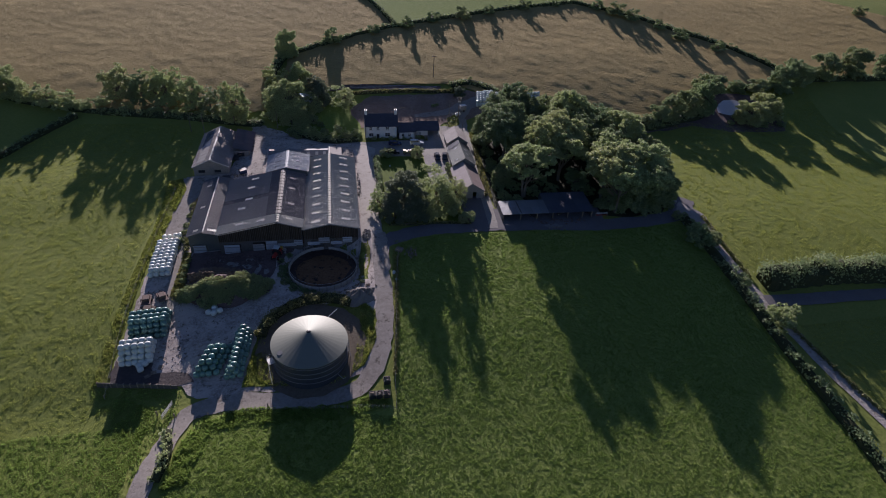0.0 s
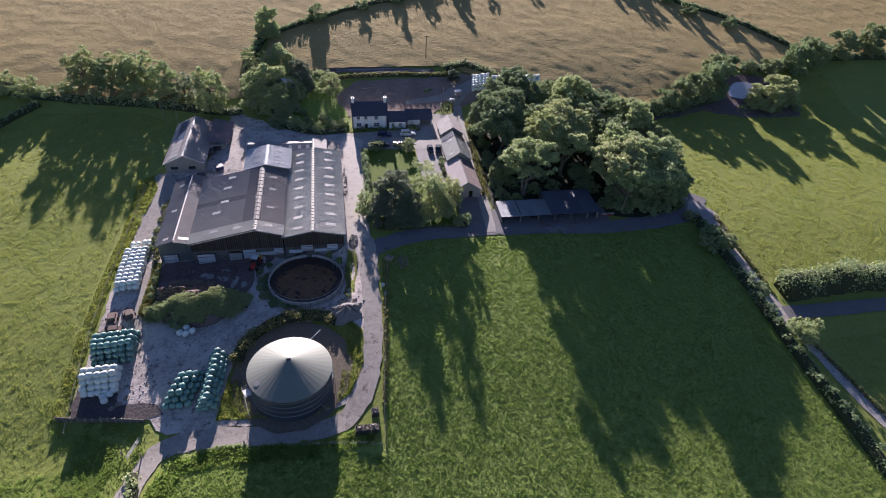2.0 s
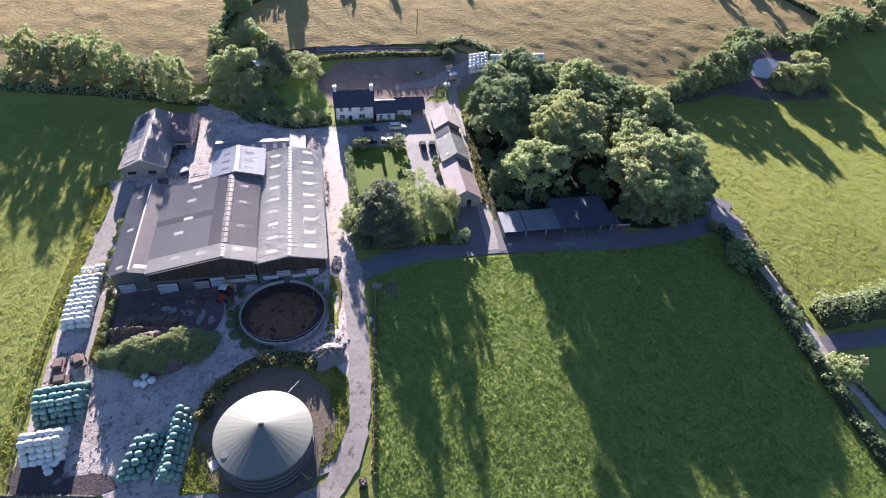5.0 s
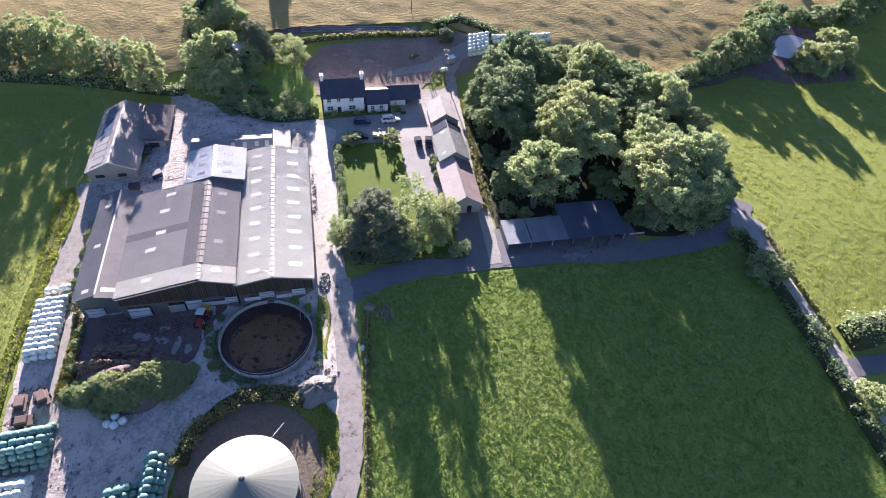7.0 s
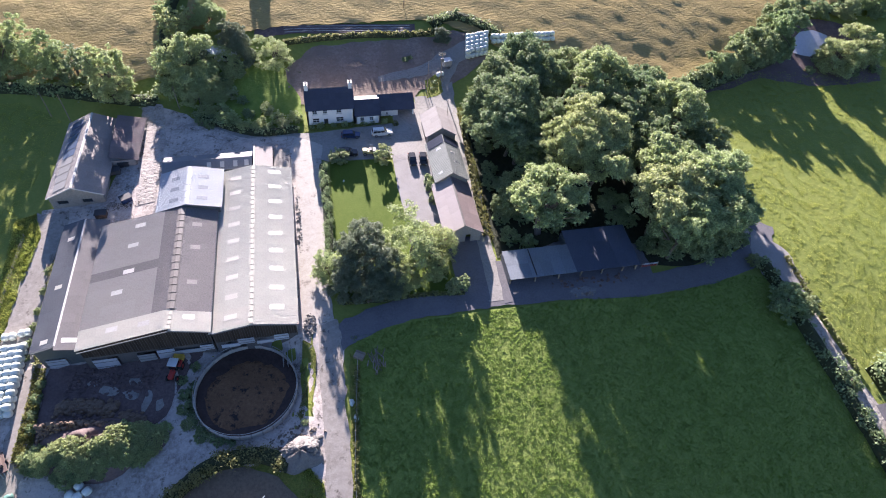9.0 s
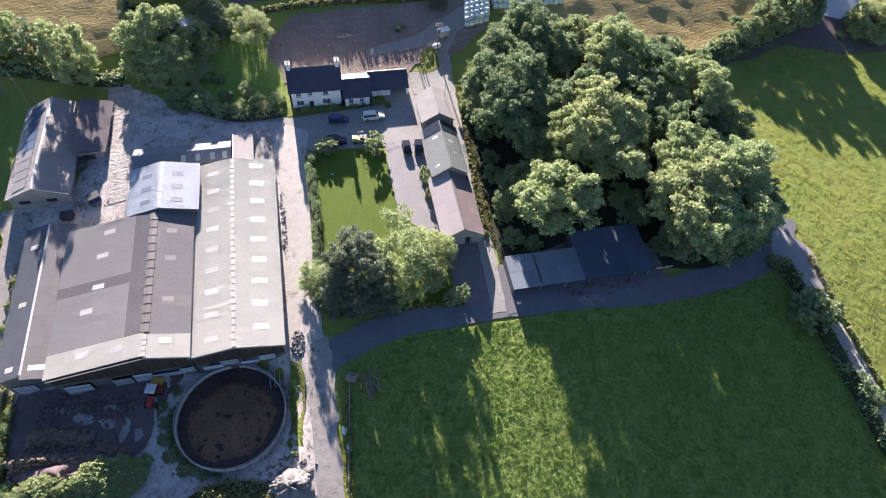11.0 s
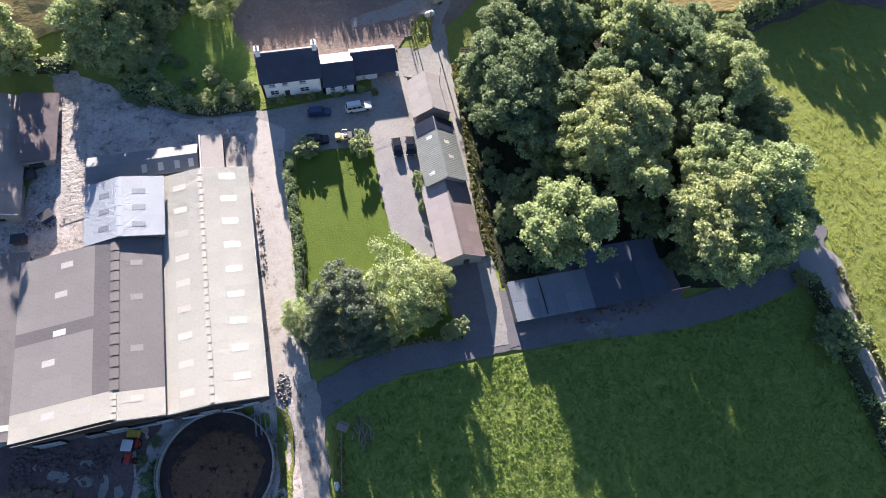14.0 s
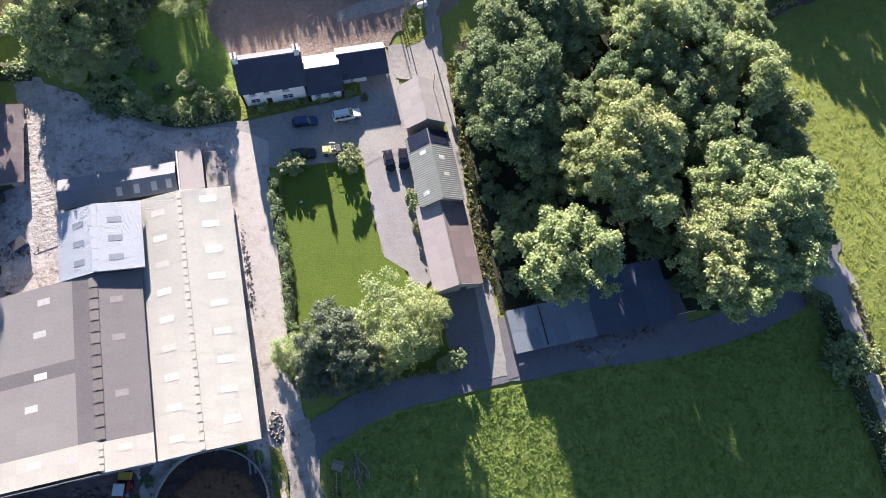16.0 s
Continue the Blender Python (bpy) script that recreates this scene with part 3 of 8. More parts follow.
def hedge(name, line, width, height, leaf, label, seed, per=55, size=0.42, wob=0.25, category="hedge", core=True, lift=0.0):
    """A hedge along a line: a solid core, coloured dark for the shade within, under an uneven skin of leaf sprays."""
    rng = np.random.default_rng(seed)
    pts = np.array(curve_points(line, 5))
    seg = np.linalg.norm(np.diff(pts, axis=0), axis=1)
    total = seg.sum()
    cum = np.r_[0, np.cumsum(seg)]
    ob = thing(name, pose(pts[0][0], pts[0][1], gz(*pts[0])), label, category)
    o = np.array([pts[0][0], pts[0][1], gz(*pts[0])])

    def place(s, across, up):
        x, y = np.interp(s, cum, pts[:, 0]), np.interp(s, cum, pts[:, 1])
        x2, y2 = np.interp(s + 0.5, cum, pts[:, 0]), np.interp(s + 0.5, cum, pts[:, 1])
        x1, y1 = np.interp(s - 0.5, cum, pts[:, 0]), np.interp(s - 0.5, cum, pts[:, 1])
        d = np.c_[x2 - x1, y2 - y1]
        d /= np.linalg.norm(d, axis=1)[:, None] + 1e-9
        px, py = x - d[:, 1] * across, y + d[:, 0] * across
        return np.c_[px, py, land(px, py) + up + lift] - o, np.c_[-d[:, 1], d[:, 0]]

    clumps = []
    step = width * 0.42
    for s in np.arange(0, total, step):
        for k in range(2):
            r = width * rng.uniform(0.26, 0.42)
            h = height * rng.uniform(1 - wob, 1 + wob) - r * 0.8
            c, _ = place(np.array([s + rng.uniform(-0.4, 0.4) * step]), np.array([rng.uniform(-0.28, 0.28) * width]), np.array([max(r * 0.3, h * (1.0 if k == 0 else rng.uniform(0.3, 0.7)))]))
            clumps.append((*c[0], r))
    p, d = clump_points(clumps, per, rng)
    foliage = new("foliage", leaf_mesh("foliage", p, d, size, leaf, rng))
    foliage.parent = ob
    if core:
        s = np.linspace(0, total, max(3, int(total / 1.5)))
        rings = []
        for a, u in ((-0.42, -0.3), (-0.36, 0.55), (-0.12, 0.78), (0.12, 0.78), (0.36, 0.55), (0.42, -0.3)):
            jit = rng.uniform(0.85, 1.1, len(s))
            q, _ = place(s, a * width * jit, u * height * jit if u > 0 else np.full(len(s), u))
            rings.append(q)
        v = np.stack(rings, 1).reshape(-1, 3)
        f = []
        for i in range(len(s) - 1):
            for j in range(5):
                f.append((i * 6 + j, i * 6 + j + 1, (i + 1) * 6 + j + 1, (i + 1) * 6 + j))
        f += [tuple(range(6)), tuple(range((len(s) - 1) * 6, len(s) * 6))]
        shade_core = new("core", raw_mesh("core", v.tolist(), f, "hedge_core"))
        shade_core.parent = ob
    return ob


def mound(name, x, y, rx, ry, h, material, label, category, seed, rough=0.25, rz=0.0, flat=0.0, kind=""):
    """A heap with an uneven back."""
    rng = np.random.default_rng(seed)
    n, k = 30, 9
    verts, faces = [(0, 0, h)], []
    ph = rng.uniform(0, 6, 6)
    for i in range(1, k + 1):
        u = i / k
        for j in range(n):
            a = 2 * math.pi * j / n
            w = 1 + 0.10 * math.sin(3 * a + ph[0]) + 0.07 * math.sin(5 * a + ph[1])
            z = h * (1 - max(0.0, (u - flat) / (1 - flat)) ** 1.7) * (1 + rough * math.sin(4 * a + ph[2] + 5 * u) * (1 - u)) + rng.normal(0, rough * h * 0.18) * (1 - u)
            verts.append((rx * u * w * math.cos(a), ry * u * w * math.sin(a), z if i < k else -0.9))
    for j in range(n):
        faces.append((0, 1 + j, 1 + (j + 1) % n))
        for i in range(k - 1):
            a, b = 1 + i * n, 1 + (i + 1) * n
            faces.append((a + j, b + j, b + (j + 1) % n, a + (j + 1) % n))
    ob = new(name, raw_mesh(name, verts, faces, material))
    ob.data.polygons.foreach_set("use_smooth", [True] * len(ob.data.polygons))
    c, s = math.cos(radians(rz)), math.sin(radians(rz))
    # follow the slope of the land
    low = gz(x, y)
    for v in ob.data.vertices:
        wx, wy = x + c * v.co.x - s * v.co.y, y + s * v.co.x + c * v.co.y
        v.co.z += gz(wx, wy) - low
    ob.matrix_basis = pose(x, y, low, 0, 0, rz)
    return tagged(ob, label, category, kind=kind)


def rubble(name, x, y, rx, ry, n, size, material, label, seed, h=0.5):
    """A scatter of broken lumps."""
    rng = np.random.default_rng(seed)
    o = gz(x, y)
    bm = bmesh.new()
    for _ in range(n):
        a, r = rng.uniform(0, 6.28), math.sqrt(rng.uniform(0, 1))
        px, py = rx * r * math.cos(a), ry * r * math.sin(a)
        s = size * rng.uniform(0.4, 1.4)
        z = gz(x + px, y + py) - o + h * (1 - r) * rng.uniform(0, 1)
        m = pose(px, py, z + s * 0.2, *rng.uniform(-35, 35, 2), rng.uniform(0, 360))
        box(bm, -s * rng.uniform(0.4, 0.8), s * 0.6, -s * 0.5, s * rng.uniform(0.3, 0.6), -s * 0.3, s * 0.3, m=m)
    ob = link(name, bm, material)
    ob.matrix_basis = pose(x, y, o)
    return tagged(ob, label, "rubble", kind="stuff")


def lumps(name, line, across, n, size, material, label, seed, rise=0.5, category="muck", spread=1.0):
    """Many rough clods heaped along a line, each a squashed many-sided lump."""
    rng = np.random.default_rng(seed)
    pts = np.array(curve_points(line, 5))
    cum = np.r_[0, np.cumsum(np.linalg.norm(np.diff(pts, axis=0), axis=1))]
    verts, faces = [], []
    for _ in range(n):
        s = rng.uniform(0, cum[-1])
        off = float(np.clip(rng.normal(0, 0.45), -1, 1)) * spread
        x, y = np.interp(s, cum, pts[:, 0]) + off * across * 0.4, np.interp(s, cum, pts[:, 1]) + off * across
        r = size * rng.uniform(0.45, 1.5)
        z = gz(x, y) + 0.12 + rise * (1 - abs(off)) * rng.uniform(0.5, 1)
        a0, b = rng.uniform(0, 6), len(verts)
        sx, sy = rng.uniform(0.8, 1.3), rng.uniform(0.7, 1.1)
        for u, hz in ((1.0, -0.9), (1.0, -0.05), (0.86, 0.35), (0.5, 0.62)):
            for j in range(8):
                a = a0 + j * math.pi / 4
                w = r * u * rng.uniform(0.82, 1.15)
                verts.append((x + sx * w * math.cos(a), y + sy * w * math.sin(a), z + r * hz * rng.uniform(0.85, 1.15)))
        verts.append((x, y, z + r * 0.7))
        for k in range(3):
            for j in range(8):
                faces.append((b + 8 * k + j, b + 8 * k + (j + 1) % 8, b + 8 * k + 8 + (j + 1) % 8, b + 8 * k + 8 + j))
        for j in range(8):
            faces.append((b + 24 + j, b + 24 + (j + 1) % 8, b + 32))
    me = raw_mesh(name, verts, faces, material)
    return tagged(new(name, me), label, category, kind="stuff")


# ---- ground ----
def axis_steps(lo, hi, fine):
    far = [180 * 1.35**k for k in range(1, 10)]
    mid = np.arange(lo, hi + 0.1, fine)
    return np.r_[[lo - f + 180 for f in far[::-1]], mid, [hi + f - 180 for f in far]]


gx_, gy_ = axis_steps(-170, 330, 2.5), axis_steps(30, 350, 2.5)
X_, Y_ = np.meshgrid(gx_, gy_)
Z_ = land(X_, Y_)
nx_, ny_ = len(gx_), len(gy_)
quads = [(j * nx_ + i, j * nx_ + i + 1, (j + 1) * nx_ + i + 1, (j + 1) * nx_ + i) for j in range(ny_ - 1) for i in range(nx_ - 1)]
ground_mesh = raw_mesh("ground", np.c_[X_.ravel(), Y_.ravel(), Z_.ravel()].tolist(), quads, "pasture")
ground_mesh.polygons.foreach_set("use_smooth", [True] * len(ground_mesh.polygons))
tagged(new("ground", ground_mesh), "sunlit green grazing pasture with uneven tussocks", "ground", kind="structure")

def tussocks(x, y):
    """Uneven, wind-combed tussocks of long dry grass."""
    u, v = x + 0.45 * y, y - 0.25 * x
    return 0.08 + 0.34 * drifts(u * 0.7, v, 2.1, 3) ** 2 + 0.14 * drifts(u * 0.6, v, 5.5, 4) + 0.12 * drifts(x, y, 1.8, 5)


draped("crop_field", [(12.6, 134), (24, 136), (42.5, 136.0), (60, 135.8), (78, 134.6), (95, 137.4), (100.8, 136), (102.3, 112), (103, 90), (105, 70), (107, 48), (60, 42), (7.5, 42), (8, 66), (8.4, 80), (10, 98), (11, 112), (13, 125)], "crop", 0.10, "dense green leafy crop field beside the farm track", "field", 3.0, 0.3, 3)
draped("field_corner", [(-60, 42), (9, 42), (9.5, 66), (8.6, 82), (-4, 84.5), (-20, 86), (-31, 86.5), (-38, 66), (-44, 50)], "crop", 0.07, "rough green field in front of the round tank", "field", 3.0, 0.3, 4)
draped("hay_field_1", [(-168, 236), (-128, 238), (-92, 224), (-60, 219), (-34, 214), (-22, 216), (-26, 240), (-22, 251), (-4, 261), (26, 277), (16, 308), (4, 332), (-60, 346), (-168, 330)], "hay", 0.10, "dry tan hillside meadow with uneven tufts", "field", 1.7, 0.4, 5, tussocks)
draped("hay_field_2", [(-22, 230), (-10, 228), (46, 228), (56, 220), (72, 212), (92, 206), (112, 201.5), (140, 214), (150, 221), (162, 229), (196, 236), (202, 245), (184, 268), (146, 298), (121, 310), (71, 293), (26, 276.5), (-8, 259), (-20, 250)], "hay", 0.10, "dry tan hillside meadow with long tree shadows", "field", 1.7, 0.4, 6, tussocks)
draped("hay_field_3", [(205, 244), (256, 240), (328, 246), (328, 300), (300, 318), (280, 336), (250, 346), (150, 346), (123, 312), (147, 300), (186, 270)], "hay", 0.10, "dry tan hillside meadow beyond a dark hedge", "field", 1.7, 0.4, 7, tussocks)
draped("green_field", [(28, 279), (71, 295), (120, 312), (150, 347), (8, 347), (17, 310)], "far_green", 0.10, "bright green far field beyond the tree line", "field", 4.0, 0.4, 8)

draped("yard", [(-52.5, 97.2), (-37, 94.4), (-33, 91), (-20, 90.5), (-6, 90), (3, 92), (9.5, 100), (10.5, 118), (11, 134), (6.5, 140), (5.5, 170), (6, 190), (-8, 192), (-24, 204), (-30, 206), (-36, 178), (-49, 176), (-50, 165), (-50, 150), (-51.5, 130), (-52, 112)], "yard", 0.14, "rough stony farmyard with mud and pale gravel", "yard", 2.0, 0.5, 9)
draped("front_lane", ribbon(curve_points([(-41.5, 42), (-40.8, 58), (-39.8, 71), (-37.2, 81), (-33.5, 87.6), (-26, 88.9), (-17.5, 88.2), (-8, 87.5), (0.5, 88.4), (5.2, 93.5), (7.2, 100.3), (8.4, 110), (8.5, 122), (8.8, 133), (8.5, 138)]), 4.2), "track", 0.163, "worn grey farm track", "track", 1.6, 0.25, 10)
draped("branch_lane", ribbon(curve_points([(9.6, 133.6), (14, 135.8), (24, 138.4), (35, 138.8), (43.5, 139.0), (57, 138.4), (77, 137.2), (96, 140), (104, 145), (108, 150)]), 5.2), "tarmac", 0.16, "shaded grey lane along the field edge", "track", 1.6, 0.25, 11)
draped("barn_apron", [(43, 137), (60, 136), (76, 135.5), (76, 147.3), (59, 150.5), (46, 147.2), (43.5, 147)], "tarmac", 0.20, "dusty concrete apron in front of the open barn", "yard", 1.6, 0.2, 12)
draped("side_lane", ribbon(curve_points([(41.8, 137.6), (41.9, 141), (42.2, 150), (43.2, 165), (44.5, 182), (44.0, 196), (42, 205)]), 3.2), "concrete", 0.19, "narrow concrete path beside the outbuildings", "track", 1.6, 0.2, 13)
draped("parking_bay", [(35, 138), (40.5, 138), (41, 154), (34.2, 154.5), (34.5, 146)], "tarmac", 0.22, "shaded tarmac bay at the outbuilding gable", "yard", 1.6, 0.1, 14)
draped("shed_lane", [(4.2, 136), (9.8, 138), (9.6, 152), (10.2, 165), (10.3, 180), (11, 186), (4.6, 190), (4.4, 178), (4.0, 160)], "pale_concrete", 0.17, "sunlit pale concrete lane beside the cattle shed", "track", 1.6, 0.15, 15)
draped("house_yard", [(3.8, 184), (12, 180.4), (27.5, 179.8), (36, 176), (36, 194.5), (35, 201), (29.2, 201), (28.8, 192.2), (8, 190.6), (-8, 193.5), (-26, 204), (-27, 193), (-20, 186.5), (-4, 187)], "concrete", 0.13, "worn concrete yard in front of the white farmhouse", "yard", 1.6, 0.1, 16)
draped("gravel_drive", [(26.8, 180.5), (36, 181), (35.2, 168), (34.6, 156), (31, 153.5), (30.5, 158), (27, 161.2), (26.6, 170)], "gravel", 0.20, "pale gravel drive beside the lawn", "drive", 1.6, 0.1, 17)
draped("lawn", [(12.3, 179.6), (20, 180), (26.4, 178.6), (26.8, 170), (26.7, 162), (30, 158.6), (30.5, 153), (33.5, 147), (35.4, 140.6), (30, 141.2), (18, 141), (11, 142.5), (11.2, 160)], "lawn", 0.18, "mown green garden lawn with tree shadows", "lawn", 1.5, 0.1, 18)
draped("house_garden", [(-24, 205.5), (-14, 199), (-3, 192.3), (6.8, 191.6), (6.8, 204), (3, 212), (4, 222), (-14, 224), (-22, 214)], "far_green", 0.16, "sunlit rough garden grass beside the house", "lawn", 1.8, 0.3, 19)
draped("front_garden", [(7, 191), (28.6, 192.4), (28.4, 195), (7, 193.6)], "rough_grass", 0.22, "strip of garden grass under the house front", "garden", 1.2, 0.1, 20)
draped("earth_yard", [(4, 206.5), (20, 205.5), (36, 204.5), (44, 203.5), (50, 208), (57, 213), (59, 221), (50, 224), (44, 222), (26, 221.5), (11, 220.5), (4, 214)], "earth", 0.15, "bare red-brown earth behind the farmhouse", "yard", 2.0, 0.4, 21)
draped("back_strip", [(5, 201.4), (20, 200.9), (35.5, 201.2), (38, 204.5), (20, 206.5), (5, 207.5)], "earth", 0.13, "bare earth and weeds behind the farmhouse", "yard", 1.4, 0.3, 105)
draped("terrace_strip", [(-4, 225.6), (10, 225.2), (24, 224.6), (39, 223.6), (39.5, 226.8), (24, 227.8), (3, 228.6), (-4, 228.6)], "mud", 0.16, "dark terrace strip along the meadow foot", "bed", 2.0, 0.2, 22)
for k, y in enumerate((225.2, 226.1, 227.0)):
    draped("terrace_row", ribbon(curve_points([(4, y + 1.0), (14, y + 0.6), (26, y), (38, y - 0.6)]), 0.3), "dirt", 0.22, "thin pale line along the dark terrace strip", "row", 0.8, 0.1, 90 + k)
draped("road", ribbon(curve_points([(102.5, 149), (104.2, 140), (105.4, 128), (106.4, 115), (107.8, 103), (109.8, 94), (112.6, 82), (116.5, 68), (119, 54)]), 3.4), "dirt", 0.14, "narrow country road between hedges", "road", 1.8, 0.12, 23)
draped("side_road", ribbon(curve_points([(108.5, 104.5), (120, 104.6), (135, 105.2), (170, 106)]), 4.0), "tarmac", 0.17, "shaded side road under a tall hedge", "road", 1.8, 0.1, 24)
draped("road_mouth", [(100.0, 136.6), (101.0, 143.8), (104.6, 148.5), (109.6, 141.4), (108.9, 133), (107.2, 127), (104.6, 127.4), (103.6, 131)], "gravel", 0.2, "pale gravel mouth of the lane", "road", 1.5, 0.3, 25)
draped("wood_floor", [(44.2, 147.9), (58.4, 147.9), (58.6, 151.4), (72.9, 151.4), (73.2, 142.0), (85, 140.6), (97, 143), (104, 156), (106, 172), (104, 190), (94, 200), (70, 203), (48, 200), (46.0, 190), (45.0, 176), (43.9, 162)], "shaded_litter", 0.12, "leaf litter coloured dark for the shade under the trees", "ground", 3.0, 0.5, 26)
draped("shed_front", [(-41, 138), (-41.5, 130), (-41, 124.5), (-30, 121), (-22, 122.5), (-19.2, 127), (-17.4, 131.5), (-14, 137.5)], "mud", 0.16, "muddy feeding yard in front of the cattle sheds", "yard", 1.6, 0.4, 27)
draped("verge", [(9.4, 97), (11.5, 112), (13.4, 126), (12.2, 131), (10.9, 118), (10.2, 105)], "rough_grass", 0.16, "overgrown verge between track and field", "verge", 1.5, 0.25, 28)
draped("track_edge", [(4.6, 121), (5.9, 130), (5.7, 136), (3.6, 135), (3.2, 124)], "rough_grass", 0.2, "weedy grass strip beside the slurry store", "verge", 1.2, 0.25, 29)
draped("left_verge", [(-56, 97), (-52.8, 97.4), (-53, 112), (-52.5, 130), (-51.5, 150), (-51, 168), (-53, 168), (-54, 150), (-55.5, 130), (-56, 112)], "rough_grass", 0.14, "rough grass bank along the yard edge", "verge", 1.8, 0.3, 30)
draped("shed_verge", [(-44, 146), (-42.6, 146), (-42.6, 166), (-44.6, 166)], "rough_grass", 0.2, "weeds along the cattle shed wall", "verge", 1.3, 0.25, 31)
draped("tank_grass", [(-24, 92.5), (-15, 91.5), (-4, 91), (2.6, 94), (5.6, 101), (6, 109), (2.5, 113.5), (-3, 117), (-12, 117), (-18, 113.5), (-21.5, 106), (-23, 99)], "rough_grass", 0.18, "rough yellowed grass round the storage tank", "verge", 1.6, 0.3, 32)
draped("tank_ring", [(-9.25 + 12.6 * math.cos(k * 0.449), 101.2 + 13.6 * math.sin(k * 0.449)) for k in range(14)], "bank_earth", 0.26, "bare brown ground round the tank foot", "ground", 1.5, 0.2, 33)
draped("pond", [(154, 212.5), (156, 217), (160.5, 220.5), (165.5, 221), (169.5, 219), (168.5, 215.5), (164, 213), (159, 210.6)], "water", 0.25, "still pond coloured pale to stand in for reflected sky", "pond", 2.0, 0.2, 34)
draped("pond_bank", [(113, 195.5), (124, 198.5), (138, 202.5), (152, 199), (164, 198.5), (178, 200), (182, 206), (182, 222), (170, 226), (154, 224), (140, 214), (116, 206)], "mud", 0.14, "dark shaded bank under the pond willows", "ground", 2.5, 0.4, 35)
# pale dirt laid along the gap of sunlight between two tree shadows
draped("dirt_strip", [(-31.6, 206), (-26.6, 206), (-25.0, 196), (-24.8, 186), (-25.5, 174), (-29.8, 173.5), (-29.6, 184), (-30.0, 196)], "dirt", 0.2, "dirt strip coloured pale for sunlight between the tree shadows", "track", 1.4, 0.5, 36)
for k, (x, y, w, h, a) in enumerate(((-29.8, 131.7, 1.9, 0.9, -20), (-26.1, 130.2, 1.6, 0.8, -25), (-23.2, 128.6, 0.8, 1.9, -12), (-21.1, 127.4, 0.7, 1.2, -10), (-25.6, 132.6, 1.2, 0.6, -15), (-33.0, 133.6, 1.5, 0.5, -10))):
    c, s = math.cos(radians(a)), math.sin(radians(a))
    draped("scraped_patch", [(x + c * w * math.cos(q) - s * h * math.sin(q), y + s * w * math.cos(q) + c * h * math.sin(q)) for q in np.arange(0, 6.2, 0.6)], "concrete", 0.25, "bare grey concrete scraped clean of muck", "yard", 0.7, 0.2, 50 + k)
draped("upper_track", [(40.2, 203), (44.2, 203), (46, 207), (49.6, 212.6), (56, 217), (54, 221), (47.5, 217.6), (38, 212), (27, 209.5), (27, 207.6), (38.6, 208.6), (41.4, 209.6)], "concrete", 0.2, "grey track climbing to the bale stacks", "track", 1.5, 0.3, 95)
draped("garden_plot", [(38.6, 200.6), (39.2, 207.0), (42.0, 208.8), (43.4, 208.6), (43.3, 202.6), (41.2, 201.2)], "rough_grass", 0.24, "fenced overgrown plot above the outbuildings", "garden", 1.2, 0.15, 96)
draped("lane_head", [(35.6, 194.5), (43.0, 192.5), (45.4, 197), (46.4, 206), (41.4, 205), (39.0, 201.2), (35.4, 201.4)], "concrete", 0.215, "worn grey lane between the house and the wood", "track", 1.5, 0.2, 97)
draped("shed_track", [(-51.4, 138), (-45.2, 138), (-44.8, 150), (-43.8, 160), (-42.8, 169), (-43, 174), (-50, 175.4), (-48.0, 169), (-49.2, 160), (-50.4, 150)], "track", 0.21, "dusty rutted track beside the lean shed", "track", 1.4, 0.4, 101)
draped("bale_track", [(-46.2, 110), (-41.8, 112), (-42.4, 124), (-43.0, 138.5), (-46.0, 138.5), (-45.6, 124)], "track", 0.2, "trodden dirt track between bales and muck yard", "track", 1.2, 0.4, 104)
draped("shed_track_verge", [(-54, 138), (-51.2, 138), (-50.2, 150), (-49.0, 160), (-47.8, 169), (-49.8, 175), (-54, 174), (-53.5, 160)], "rough_grass", 0.2, "rough grass bank beside the shed track", "verge", 1.4, 0.4, 102)
draped("burnt_patch", [(58.0, 135.9 + 0.6), (61.2, 136.3), (62.6, 137.4), (60.6, 138.6), (57.6, 138.4), (56.4, 137.4)], "ash", 0.24, "pale ash and soot of a burnt-out bonfire", "ash", 0.8, 0.3, 103)
draped("muddy_corner", [(-53, 104), (-52, 97.4), (-47, 96.4), (-38, 94.9), (-34, 95.8), (-36, 98), (-43.5, 98.9), (-44, 102.2), (-49, 102.6)], "shaded_mud", 0.19, "muddy corner, coloured darker for shade below the bale stacks", "yard", 1.4, 0.5, 98)


# ---- buildings ----
def wall_cells(bm, length, height, holes, th, m=None):
    """A wall along x from 0 to length, th thick towards +y, with openings (x0, x1, z0, z1) right through it."""
    us = sorted({0.0, length, *(h[0] for h in holes), *(h[1] for h in holes)})
    vs = sorted({0.0, height, *(h[2] for h in holes), *(h[3] for h in holes)})
    for a, b in zip(us, us[1:]):
        start = None
        for c, d in zip(vs, vs[1:]):
            solid = not any(h[0] <= a and b <= h[1] and h[2] <= c and d <= h[3] for h in holes)
            if solid and start is None:
                start = c
            if start is not None and (not solid or d == vs[-1]):
                box(bm, a, b, 0, th, start, d if solid else c, m=m)
                start = None
    bmesh.ops.remove_doubles(bm, verts=bm.verts[:], dist=1e-4)
    return bm


